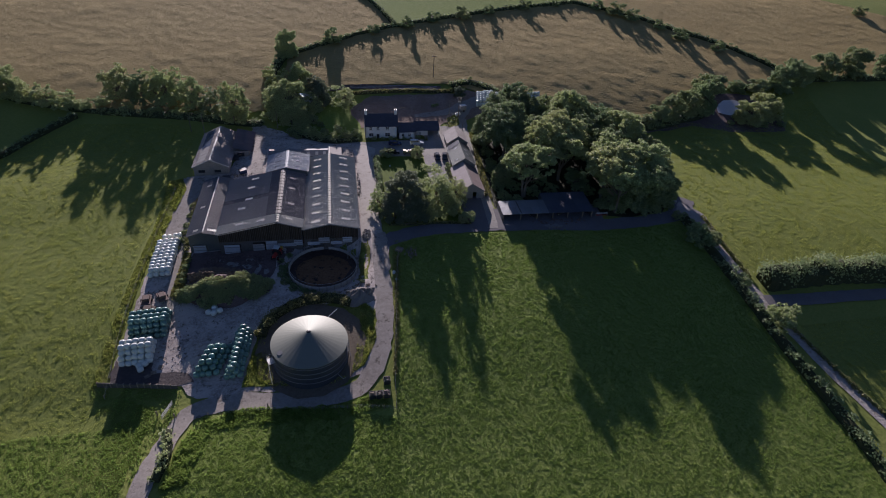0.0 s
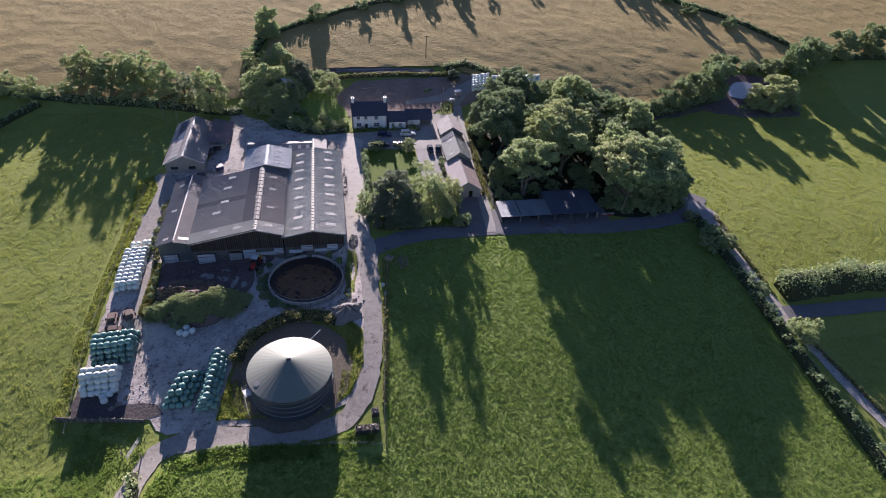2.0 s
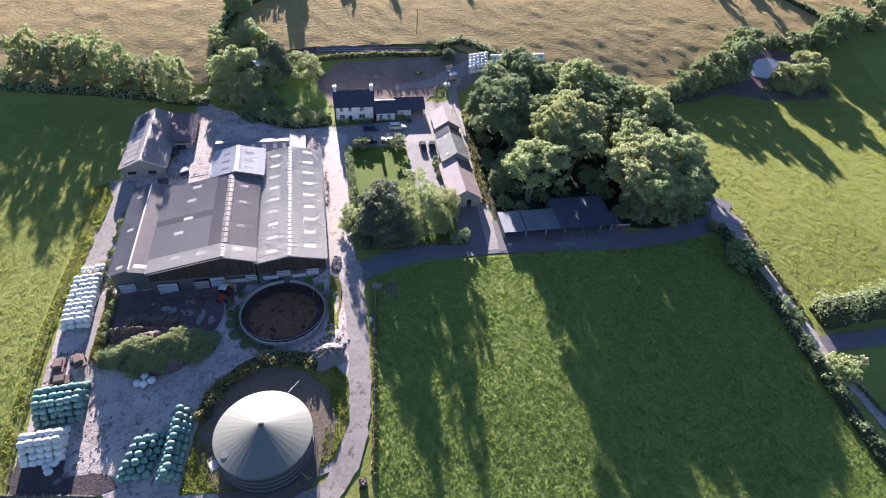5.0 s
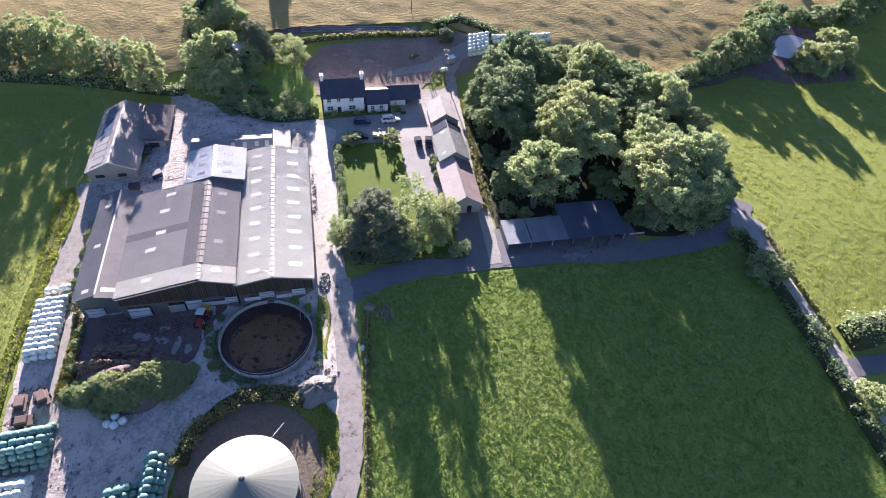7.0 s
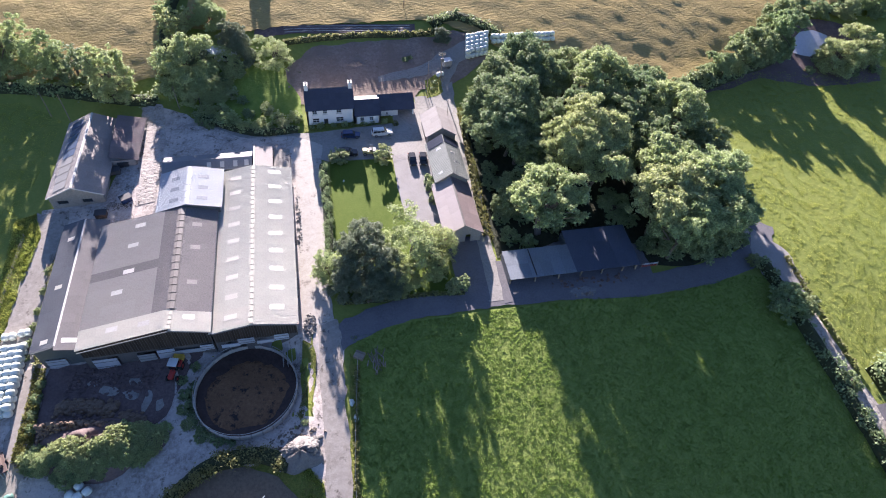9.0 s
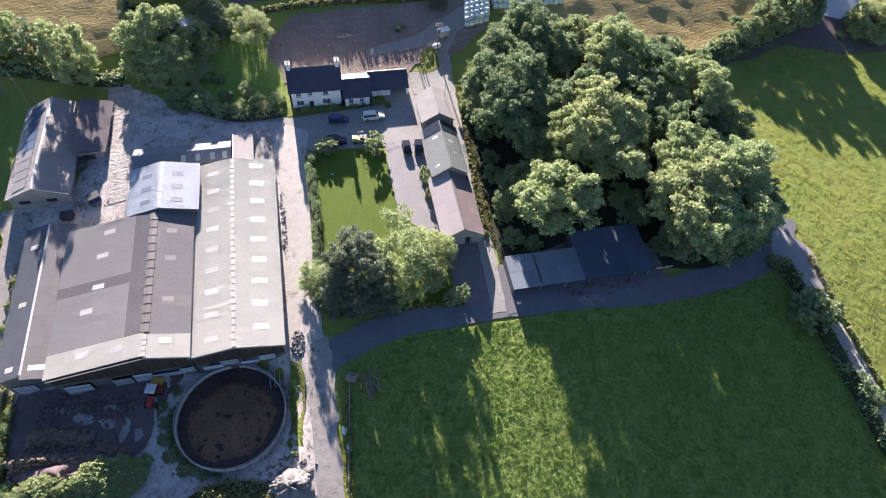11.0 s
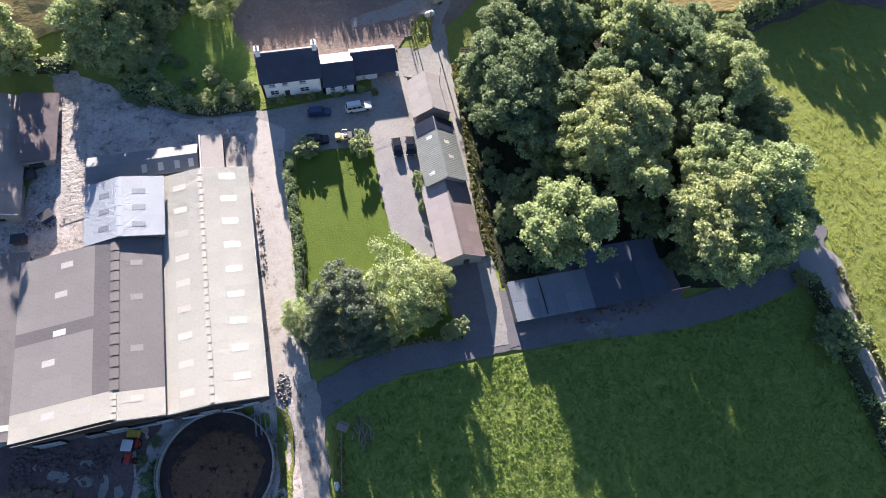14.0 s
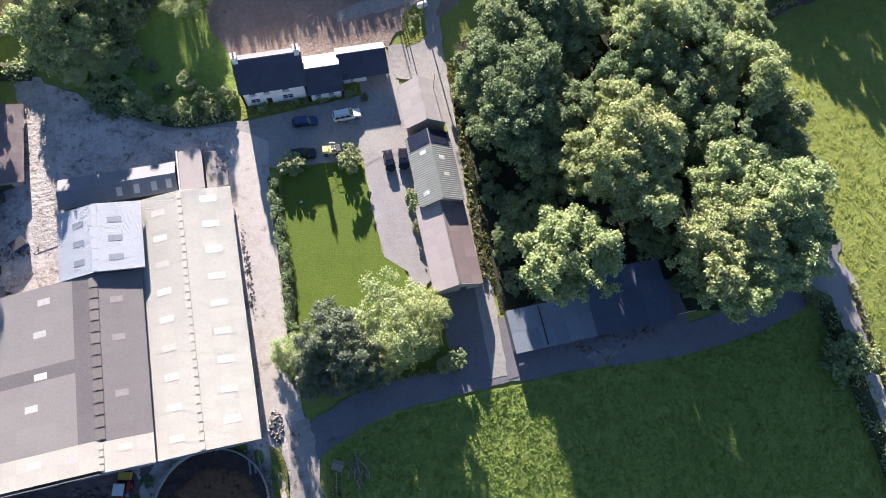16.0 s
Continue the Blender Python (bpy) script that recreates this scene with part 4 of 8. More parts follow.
def sheet_mesh(name, wide, long, material, rib=0.05, depth=0.0128, th=0.05):
    """One profiled roof sheet: wide along y, long down the slope along x, its upper edge at x = 0."""
    bm = bmesh.new()
    n = max(2, round(wide / rib))
    prof = []
    for k in range(n):
        prof += [(wide * k / n, 0.0), (wide * (k + 0.5) / n, depth)]
    prof.append((wide, 0.0))
    rows = [[bm.verts.new((x, y, z)) for y, z in prof] for x in (0, long)]
    low = [[bm.verts.new((x, y, -th)) for y in (0, wide)] for x in (0, long)]
    for k in range(len(prof) - 1):
        bm.faces.new((rows[0][k], rows[1][k], rows[1][k + 1], rows[0][k + 1]))
    bm.faces.new((low[0][0], low[0][1], low[1][1], low[1][0]))
    bm.faces.new(rows[1] + [low[1][1], low[1][0]])
    bm.faces.new(rows[0][::-1] + [low[0][0], low[0][1]])
    bm.faces.new((rows[0][0], low[0][0], low[1][0], rows[1][0]))
    bm.faces.new((rows[0][-1], rows[1][-1], low[1][1], low[0][1]))
    bmesh.ops.recalc_face_normals(bm, faces=bm.faces[:])
    return mesh_of(name, bm, material)


def slope(parent, xr, zr, xe, ze, y0, y1, pick, courses=3, wide=2.0, over=0.3, rib=0.05, depth=0.0128, name="roof_sheet"):
    """Sheets from a ridge at (xr, zr) down to an eave at (xe, ze), along y; pick(u, v) names the material of a sheet."""
    dx, dz = xe - xr, ze - zr
    run = math.hypot(dx, dz)
    ang = math.degrees(math.atan2(-dz, abs(dx)))
    n = max(1, round((y1 - y0) / wide))
    w = (y1 - y0) / n
    clen = (run + over) / courses
    made = {}
    for i in range(n):
        for c in range(courses):
            mm = pick((i + 0.5) / n, (c + 0.5) / courses)
            if mm not in made:
                made[mm] = sheet_mesh(name, w, clen + 0.15, mm, rib, depth)
            s = c * clen
            lift = 0.06 + 0.012 * (courses - c)
            if dx > 0:
                m = pose(xr + s * dx / run, y0 + i * w, zr + s * dz / run + lift, 0, ang, 0)
            else:
                m = pose(xr + s * dx / run, y0 + (i + 1) * w, zr + s * dz / run + lift, 0, ang, 180)
                m = Matrix.Translation((xr + s * dx / run, y0 + (i + 1) * w, zr + s * dz / run + lift)) @ Matrix.Rotation(math.pi, 4, "Z") @ Matrix.Rotation(radians(ang), 4, "Y")
            share(name, made[mm], parent, m)


def on_slope(parent, name, material, xr, zr, xe, ze, y, s0, s1, half, lift=0.112, th=0.008, label="", rib=0.05, depth=0.008):
    """A panel lying on a slope between the shares s0 and s1 of its run, ribbed like the sheets round it unless depth is 0."""
    dx, dz = xe - xr, ze - zr
    bm = bmesh.new()
    n = max(1, round(2 * half / rib)) if depth else 1
    prof = []
    for k in range(n):
        prof += [(2 * half * k / n - half, 0.0)] + ([(2 * half * (k + 0.5) / n - half, depth)] if depth else [])
    prof.append((half, 0.0))
    top, low_ = [], []
    for u in (s0, s1):
        top.append([bm.verts.new((xr + dx * u, y + a, zr + dz * u + lift + b + th)) for a, b in prof])
        low_.append([bm.verts.new((xr + dx * u, y + a, zr + dz * u + lift - 0.03)) for a in (-half, half)])
    for k in range(len(prof) - 1):
        bm.faces.new((top[0][k], top[1][k], top[1][k + 1], top[0][k + 1]))
    for r in (0, 1):
        bm.faces.new(top[r] + [low_[r][1], low_[r][0]])
    bm.faces.new((top[0][0], low_[0][0], low_[1][0], top[1][0]))
    bm.faces.new((top[0][-1], low_[0][1], low_[1][1], top[1][-1]))
    bmesh.ops.recalc_face_normals(bm, faces=bm.faces[:])
    return part(name, bm, material, parent, label)


def ridge_caps(parent, x, z, y0, y1, material, wide=0.5, pitch=1.5, drop=0.12, raised=0.1, vent=False):
    """Separate capping pieces along a ridge; a vented ridge has raised, gapped pieces."""
    n = max(1, round((y1 - y0) / pitch))
    w = (y1 - y0) / n
    bm = bmesh.new()
    ww = wide
    h = 0.14 if vent else 0.05
    prism(bm, [(-ww, -drop), (-ww * 0.85, -drop + h), (0, h), (ww * 0.85, -drop + h), (ww, -drop), (0, -0.05)], 0.03, w * ((0.82 if wide < 0.6 else 0.88) if vent else 0.98))
    me = mesh_of("ridge_cap", bm, material)
    for i in range(n):
        share("ridge_cap", me, parent, pose(x, y0 + i * w, z + raised))


def gable_wall(parent, xs, zs, y, th, z0, material, holes=(), name="wall"):
    """An end wall under a roofline through (xs, zs), as separate strips so that openings go right through."""
    bm = bmesh.new()
    cuts = sorted({*xs, *(h[0] for h in holes), *(h[1] for h in holes)})
    for a, b in zip(cuts, cuts[1:]):
        za, zb = np.interp([a, b], xs, zs)
        mine = [h for h in holes if h[0] <= a and b <= h[1]]
        low = z0
        for h in sorted(mine, key=lambda h: h[2]):
            if h[2] > low:
                prism(bm, [(a, low), (b, low), (b, h[2]), (a, h[2])], y, y + th)
            low = h[3]
        prism(bm, [(a, low), (b, low), (b, zb), (a, za)], y, y + th)
    bmesh.ops.remove_doubles(bm, verts=bm.verts[:], dist=1e-4)
    bmesh.ops.recalc_face_normals(bm, faces=bm.faces[:])
    return part(name, bm, material, parent)


def side_wall(parent, x, th, y0, y1, z0, z1, material, holes=(), name="wall"):
    bm = bmesh.new()
    wall_cells(bm, y1 - y0, z1 - z0, [(a - y0, b - y0, c - z0, d - z0) for a, b, c, d in holes], th, m=pose(x + th, y0, z0, 0, 0, 90))
    return part(name, bm, material, parent)


def boards(parent, x0, x1, y, z0, top, material="boards", w=0.45):
    """Upright cladding boards with gaps, cut to a roofline top(x)."""
    made = {}
    n = int((x1 - x0) / w)
    for i in range(n):
        x = x0 + (i + 0.5) * (x1 - x0) / n
        h = round((top(x) - z0) * 5) / 5
        if h < 0.3:
            continue
        if h not in made:
            made[h] = mesh_of("board", boxed(-w * 0.42, w * 0.42, -0.05, 0.0, 0, h), material)
        share("board", made[h], parent, pose(x, y - 0.004 - 0.03 * (i % 2), z0))


def beam_trim(parent, pts, y, material="grey_steel", h=0.22, d=0.1, name="barge_board"):
    bm = bmesh.new()
    for (x0, z0), (x1, z1) in zip(pts, pts[1:]):
        prism(bm, [(x0, z0 - h), (x1, z1 - h), (x1, z1), (x0, z0)], y - d, y)
    bmesh.ops.recalc_face_normals(bm, faces=bm.faces[:])
    return part(name, bm, material, parent)


# cattle sheds: three roofs side by side
E0, E1, YF, YB = -11.6, 3.2, 136.2, 178.3
east = thing("cattle_shed", pose(0, 0, 0), "large cattle shed with a pale grey corrugated roof and rooflights", "shed", "cattle sheds")
slope(east, -4.4, 6.95, E1, 5.35, YF, YB, lambda u, v: "fibre_cement" if u > 0.08 else "fibre_cement_light", 3, 2.1)
slope(east, -4.4, 6.95, E0, 5.45, YF, YB, lambda u, v: "fibre_cement" if u > 0.08 else "fibre_cement_light", 3, 2.1)
ridge_caps(east, -4.4, 6.95, YF + 0.2, YB - 0.2, "fibre_cement_light", 0.42, 1.35, vent=True)
for k in range(9):
    yy = YF + 3.2 + k * 4.55
    on_slope(east, "rooflight", "rooflight", -4.4, 6.95, E1, 5.35, yy + 0.5, 0.42, 0.74, 0.55)
    on_slope(east, "rooflight", "rooflight_dim", -4.4, 6.95, E0, 5.45, yy - 0.6, 0.36, 0.68, 0.55)
# the front panels carry this side's shade in their darker colour
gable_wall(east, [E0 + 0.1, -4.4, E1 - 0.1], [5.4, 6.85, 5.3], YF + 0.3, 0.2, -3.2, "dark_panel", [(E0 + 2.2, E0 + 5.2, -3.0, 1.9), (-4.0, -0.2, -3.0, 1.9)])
boards(east, E0 + 0.2, E1 - 0.2, YF + 0.3, 2.2, lambda x: np.interp(x, [E0, -4.4, E1], [5.3, 6.8, 5.2]))
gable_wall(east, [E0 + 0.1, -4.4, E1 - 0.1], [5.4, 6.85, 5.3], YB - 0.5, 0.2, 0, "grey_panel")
side_wall(east, E1 - 0.3, 0.2, YF + 0.5, YB - 0.5, -1.5, 5.2, "grey_panel")
beam_trim(east, [(E0, 5.47), (-4.4, 7.0), (E1, 5.37)], YF - 0.02)
part("gutter", boxed(E1 + 0.18, E1 + 0.36, YF, YB, 5.12, 5.28, bevel=0.04), "dark_metal", east)
part("gutter", boxed(E0 - 0.3, E0 + 0.1, YF, YB, 5.2, 5.34, bevel=0.04), "dark_metal", east)

W0 = -33.7
midshed = thing("cattle_shed", pose(0, 0, 0), "wide cattle shed with a patched brown and grey roof", "shed", "cattle sheds")


def mid_left(u, v):
    if u < 0.145:
        return "fibre_cement_light"
    if v < 0.3 or 0.5 < u < 0.57:
        return "fibre_cement_dark"
    return "fibre_cement_mid"


slope(midshed, -18.0, 8.1, -11.8, 6.3, YF, 166.0, lambda u, v: "fibre_cement_light" if u < 0.145 else "fibre_cement_dark", 3, 2.13)
slope(midshed, -18.0, 8.1, W0, 4.75, YF + 0.4, 166.0, mid_left, 5, 2.1)
ridge_caps(midshed, -18.0, 8.1, YF + 0.3, YF + 4.2, "fibre_cement_light", 0.42, 0.95, vent=True)
ridge_caps(midshed, -18.0, 8.1, YF + 4.6, 165.6, "ridge_dark", 0.75, 1.75, drop=0.2, vent=True)
for yy, s in ((139.0, 0.22), (139.4, 0.58), (152.0, 0.5), (147.5, 0.6), (158.5, 0.5), (163.5, 0.45)):
    on_slope(midshed, "rooflight", "ridge", -18.0, 8.1, W0, 4.75, yy, s, s + 0.13, 0.5)
on_slope(midshed, "rooflight", "ridge_white", -18.0, 8.1, W0, 4.75, 154.0, 0.03, 0.18, 0.6, label="bright white replacement rooflight")
on_slope(midshed, "rooflight", "ridge_white", -18.0, 8.1, W0, 4.75, 151.0, 0.1, 0.17, 0.6, label="small bright white rooflight")
for yy in (139.2, 147.0, 155.5, 161.5):
    on_slope(midshed, "rooflight", "fibre_cement_mid" if yy > 140 else "rooflight", -18.0, 8.1, -11.8, 6.3, yy, 0.35, 0.62, 0.5)
# darker panels again put the shade on this front into the colour
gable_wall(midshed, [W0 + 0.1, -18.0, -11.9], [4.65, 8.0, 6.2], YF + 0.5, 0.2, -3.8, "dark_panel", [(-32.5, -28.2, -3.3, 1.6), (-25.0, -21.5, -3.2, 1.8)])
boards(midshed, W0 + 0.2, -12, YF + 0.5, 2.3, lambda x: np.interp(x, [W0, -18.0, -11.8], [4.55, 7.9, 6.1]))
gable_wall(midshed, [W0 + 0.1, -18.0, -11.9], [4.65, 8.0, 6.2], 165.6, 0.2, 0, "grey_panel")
beam_trim(midshed, [(W0, 4.8), (-18.0, 8.16), (-11.8, 6.35)], YF - 0.02)

blue = thing("shed_extension", pose(0, 0, 0), "raised shed bay, pale steel roof coloured blue-grey for reflected sky", "shed", "cattle sheds")
slope(blue, -17.2, 8.65, -10.9, 7.1, 166.0, 177.6, lambda u, v: "sky_tinted_steel", 2, 1.9, rib=0.06, depth=0.011)
slope(blue, -17.2, 8.65, -23.0, 7.1, 166.0, 177.6, lambda u, v: "sky_tinted_steel", 2, 1.9, rib=0.06, depth=0.011)
ridge_caps(blue, -17.2, 8.65, 166.1, 177.5, "sky_tinted_steel", 0.5, 1.9, vent=False)
for yy in (168.2, 171.4, 174.6):
    on_slope(blue, "rooflight", "blue_light", -17.2, 8.65, -23.0, 7.1, yy, 0.3, 0.62, 0.5, label="darker grey rooflight")
    on_slope(blue, "rooflight", "blue_light", -17.2, 8.65, -10.9, 7.1, yy, 0.3, 0.62, 0.5, label="darker grey rooflight")
for yy in (166.1, 177.2):
    gable_wall(blue, [-22.9, -17.2, -11.0], [7.05, 8.6, 7.05], yy, 0.2, 0.5, "dark_sheet")
side_wall(blue, -22.9, 0.2, 166.3, 177.2, 0.5, 7.05, "dark_sheet")
side_wall(blue, -11.3, 0.2, 166.3, 177.2, 3.0, 7.05, "dark_sheet")

west = thing("cattle_shed", pose(0, 0, 0), "narrow steel-roofed lean shed with a white ridge", "shed", "cattle sheds")
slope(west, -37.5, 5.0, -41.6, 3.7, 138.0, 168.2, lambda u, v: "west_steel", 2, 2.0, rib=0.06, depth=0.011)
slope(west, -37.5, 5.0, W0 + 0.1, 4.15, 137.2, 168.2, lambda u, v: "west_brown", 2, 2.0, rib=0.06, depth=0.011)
ridge_caps(west, -37.5, 5.0, 138.0, 168.1, "ridge", 0.2, 2.5, drop=0.08)
for yy in (139.5, 151.5, 163.5):
    on_slope(west, "rooflight", "rooflight", -37.5, 5.0, -41.6, 3.7, yy, 0.35, 0.68, 0.45)
on_slope(west, "rooflight", "rooflight", -37.5, 5.0, W0, 4.15, 139.2, 0.25, 0.9, 0.45)
gable_wall(west, [-41.5, -37.5, W0], [3.6, 4.95, 4.1], 138.3, 0.2, -4.0, "dark_sheet", [(-40.8, -37.2, -4.0, 0.6)])
gable_wall(west, [-41.5, -37.5, W0], [3.6, 4.95, 4.1], 167.7, 0.2, -1.0, "dark_sheet")
side_wall(west, -41.5, 0.2, 138.5, 167.7, -4.2, 3.6, "grey_steel")
beam_trim(west, [(-41.7, 3.75), (-37.5, 5.06), (W0, 4.2)], 137.9)


def panel_door(parent, x0, x1, z0, z1, y, material="white_door", rails=2):
    door = part("door", boxed(x0, x1, y - 0.1, y, z0, z1, bevel=0.02), material, parent)
    for k in range(rails):
        z = z0 + (z1 - z0) * (k + 0.5) / rails
        part("rail", boxed(x0 + 0.05, x1 - 0.05, y - 0.15, y - 0.102, z - 0.07, z + 0.07), "grey_steel", door)
    return door


panel_door(west, -40.7, -37.4, -2.6, 0.5, 138.2, "white_door", 3)
panel_door(midshed, -32.4, -28.4, -1.6, 1.5, YF + 0.2, "white_door", 2)
panel_door(midshed, -25.0, -22.0, -2.2, 1.4, YF + 0.2, "grey_panel", 4)
panel_door(midshed, -21.6, -18.6, -1.4, 2.2, YF + 0.2, "white_door", 2)
for x0, x1, z0, z1 in ((-18.5, -13.6, 0.4, 1.4), (-10.6, -7.4, 0.5, 1.5), (-4.4, -1.4, 0.5, 1.4)):
    part("cladding_band", boxed(x0, x1, YF - 0.02, YF + 0.1, z0, z1), "white_door", midshed if x0 < -12 else east)
panel_door(midshed, -14.2, -11.9, 0.6, 2.2, YF + 0.1)
panel_door(east, -7.6, -4.7, 1.0, 2.7, YF + 0.1)
panel_door(east, -1.2, 1.4, 0.8, 2.6, YF + 0.1)

low = thing("lean_to", pose(0, 0, 0), "low grey lean-to shed with a row of rooflights", "shed")
low_body = boxed(-23.5, -5.0, 179.2, 184.0, 1.5, 5.6)
part("wall", low_body, "dark_sheet", low)
bm = bmesh.new()
prism(bm, [(179.0, 5.65), (181.9, 6.5), (184.4, 5.8), (184.4, 5.7), (181.9, 6.38), (179.0, 5.55)], -23.8, -4.8, m=Matrix(((0, 1, 0, 0), (1, 0, 0, 0), (0, 0, 1, 0), (0, 0, 0, 1))))
bmesh.ops.recalc_face_normals(bm, faces=bm.faces[:])
part("roof", bm, "grey_steel", low)
for x in (-14.0, -11.2, -8.4, -6.0):
    part("rooflight", boxed(-0.45, 0.45, -0.75, 0.75, 0, 0.05, m=pose(x, 180.3, 6.12, 16.3, 0, 0)), "rooflight", low)
stub = thing("lean_to", pose(0, 0, 0), "small flat-roofed store with mossy sheets", "shed")
part("wall", boxed(-4.2, -0.6, 178.9, 186.0, 2.0, 5.3), "stone", stub)
part("roof", boxed(-4.5, -0.4, 178.8, 186.3, 5.3, 5.45, bevel=0.03), "asbestos", stub)
part("parapet", boxed(-4.6, -4.35, 178.8, 186.4, 5.3, 5.7), "ridge", stub)
wall_a = part("wall", boxed(-0.4, 3.4, 179.0, 186.0, 3.2, 4.4, bevel=0.1), "stone", stub, "broken low stone wall")

# long stone barn at the back of the yard
sb = thing("stone_barn", pose(-41.2, 188.6, 0.6), "long stone barn with a brown roof and solar panels", "barn")
gable_wall(sb, [-5.3, 0, 5.3], [3.6, 6.1, 3.6], -12.6, 0.45, -2, "stone", [(-4.0, -1.9, 1.6, 2.6), (0.9, 2.9, 1.6, 2.6)])
gable_wall(sb, [-5.3, 0, 5.3], [3.6, 6.1, 3.6], 12.1, 0.45, -2, "stone")
side_wall(sb, -5.3, 0.45, -12.15, 12.1, -2, 3.6, "stone")
side_wall(sb, 4.85, 0.45, -12.15, 12.1, -2, 3.6, "stone", [(-6, -3.2, -2, 2.0), (2, 4, -2, 2.2)])
for x0, x1 in ((-4.0, -1.9), (0.9, 2.9)):
    part("window", boxed(x0 + 0.05, x1 - 0.05, -12.45, -12.4, 1.62, 2.58), "glass", sb)
slope(sb, 0, 6.15, -5.5, 3.6, -12.8, 12.8, lambda u, v: "asbestos", 3, 1.9, depth=0.006)
slope(sb, 0, 6.15, 5.5, 3.6, -12.8, 12.8, lambda u, v: "barn_sheet", 3, 1.9, depth=0.006)
ridge_caps(sb, 0, 6.15, -12.7, 12.7, "ridge", 0.3, 1.2)
for k in range(9):
    on_slope(sb, "solar_panel", "solar" if k > 3 else "grey_steel", 0, 6.15, -5.5, 3.6, -10.6 + k * 2.6, 0.28, 0.8, 1.2, 0.2, depth=0, label="dark blue glass solar panel" if k > 3 else "pale grey panel")
beam_trim(sb, [(-5.6, 3.75), (0, 6.32), (5.6, 3.75)], -12.82, "ridge", 0.25)
wing = thing("stone_barn", pose(-33.0, 193.5, 1.5), "low dark-roofed wing of the stone barn", "barn")
part("wall", boxed(-2.6, 2.4, -7.4, 7.4, -2, 3.0), "stone", wing)
slope(wing, -2.8, 4.3, 2.8, 3.0, -7.6, 7.6, lambda u, v: "brown_tile", 2, 1.9, rib=0.06, depth=0.016)

# open-fronted barn by the wood
ob_ = thing("open_barn", pose(0, 0, 2.6), "open-fronted barn with a low grey steel roof", "barn")
slope(ob_, 47.6, 2.75, 40.9, 2.45, -58.8, -44.8, lambda u, v: "barn_pale" if u > 0.08 else "barn_steel", 2, 2.3, rib=0.06, depth=0.011)
slope(ob_, 151.2 - 100, 2.9, 140.9 - 100, 2.45, -72.8, -58.8, lambda u, v: "barn_steel", 3, 2.3, rib=0.06, depth=0.011)
for o in list(ob_.children):
    o.matrix_basis = Matrix(((0, -1, 0, 0), (1, 0, 0, 100), (0, 0, 1, 0), (0, 0, 0, 1))) @ o.matrix_basis
part("wall", boxed(44.8, 45.0, 141.2, 147.4, -0.5, 2.5), "grey_steel", ob_)
part("wall", boxed(45.0, 58.8, 147.2, 147.4, -0.5, 2.6), "dark_sheet", ob_)
part("wall", boxed(58.8, 72.6, 150.8, 151.0, -0.5, 2.7), "dark_sheet", ob_)
part("wall", boxed(72.4, 72.6, 141.4, 150.8, -0.5, 2.6), "dark_sheet", ob_)
part("wall", boxed(58.6, 58.8, 147.4, 151.0, -0.5, 2.7), "dark_sheet", ob_)
for x in (45.1, 50.4, 55.4, 60.2, 64.8, 69.4, 72.3):
    part("post", boxed(x - 0.12, x + 0.12, 140.95, 141.2, -0.6, 2.4, bevel=0.02), "timber", ob_)
part("beam", boxed(44.8, 72.6, 140.85, 141.05, 2.2, 2.42), "timber", ob_)
part("gap_strip", boxed(50.15, 50.35, 140.8, 147.4, 2.72, 2.86, m=None), "dark_metal", ob_)

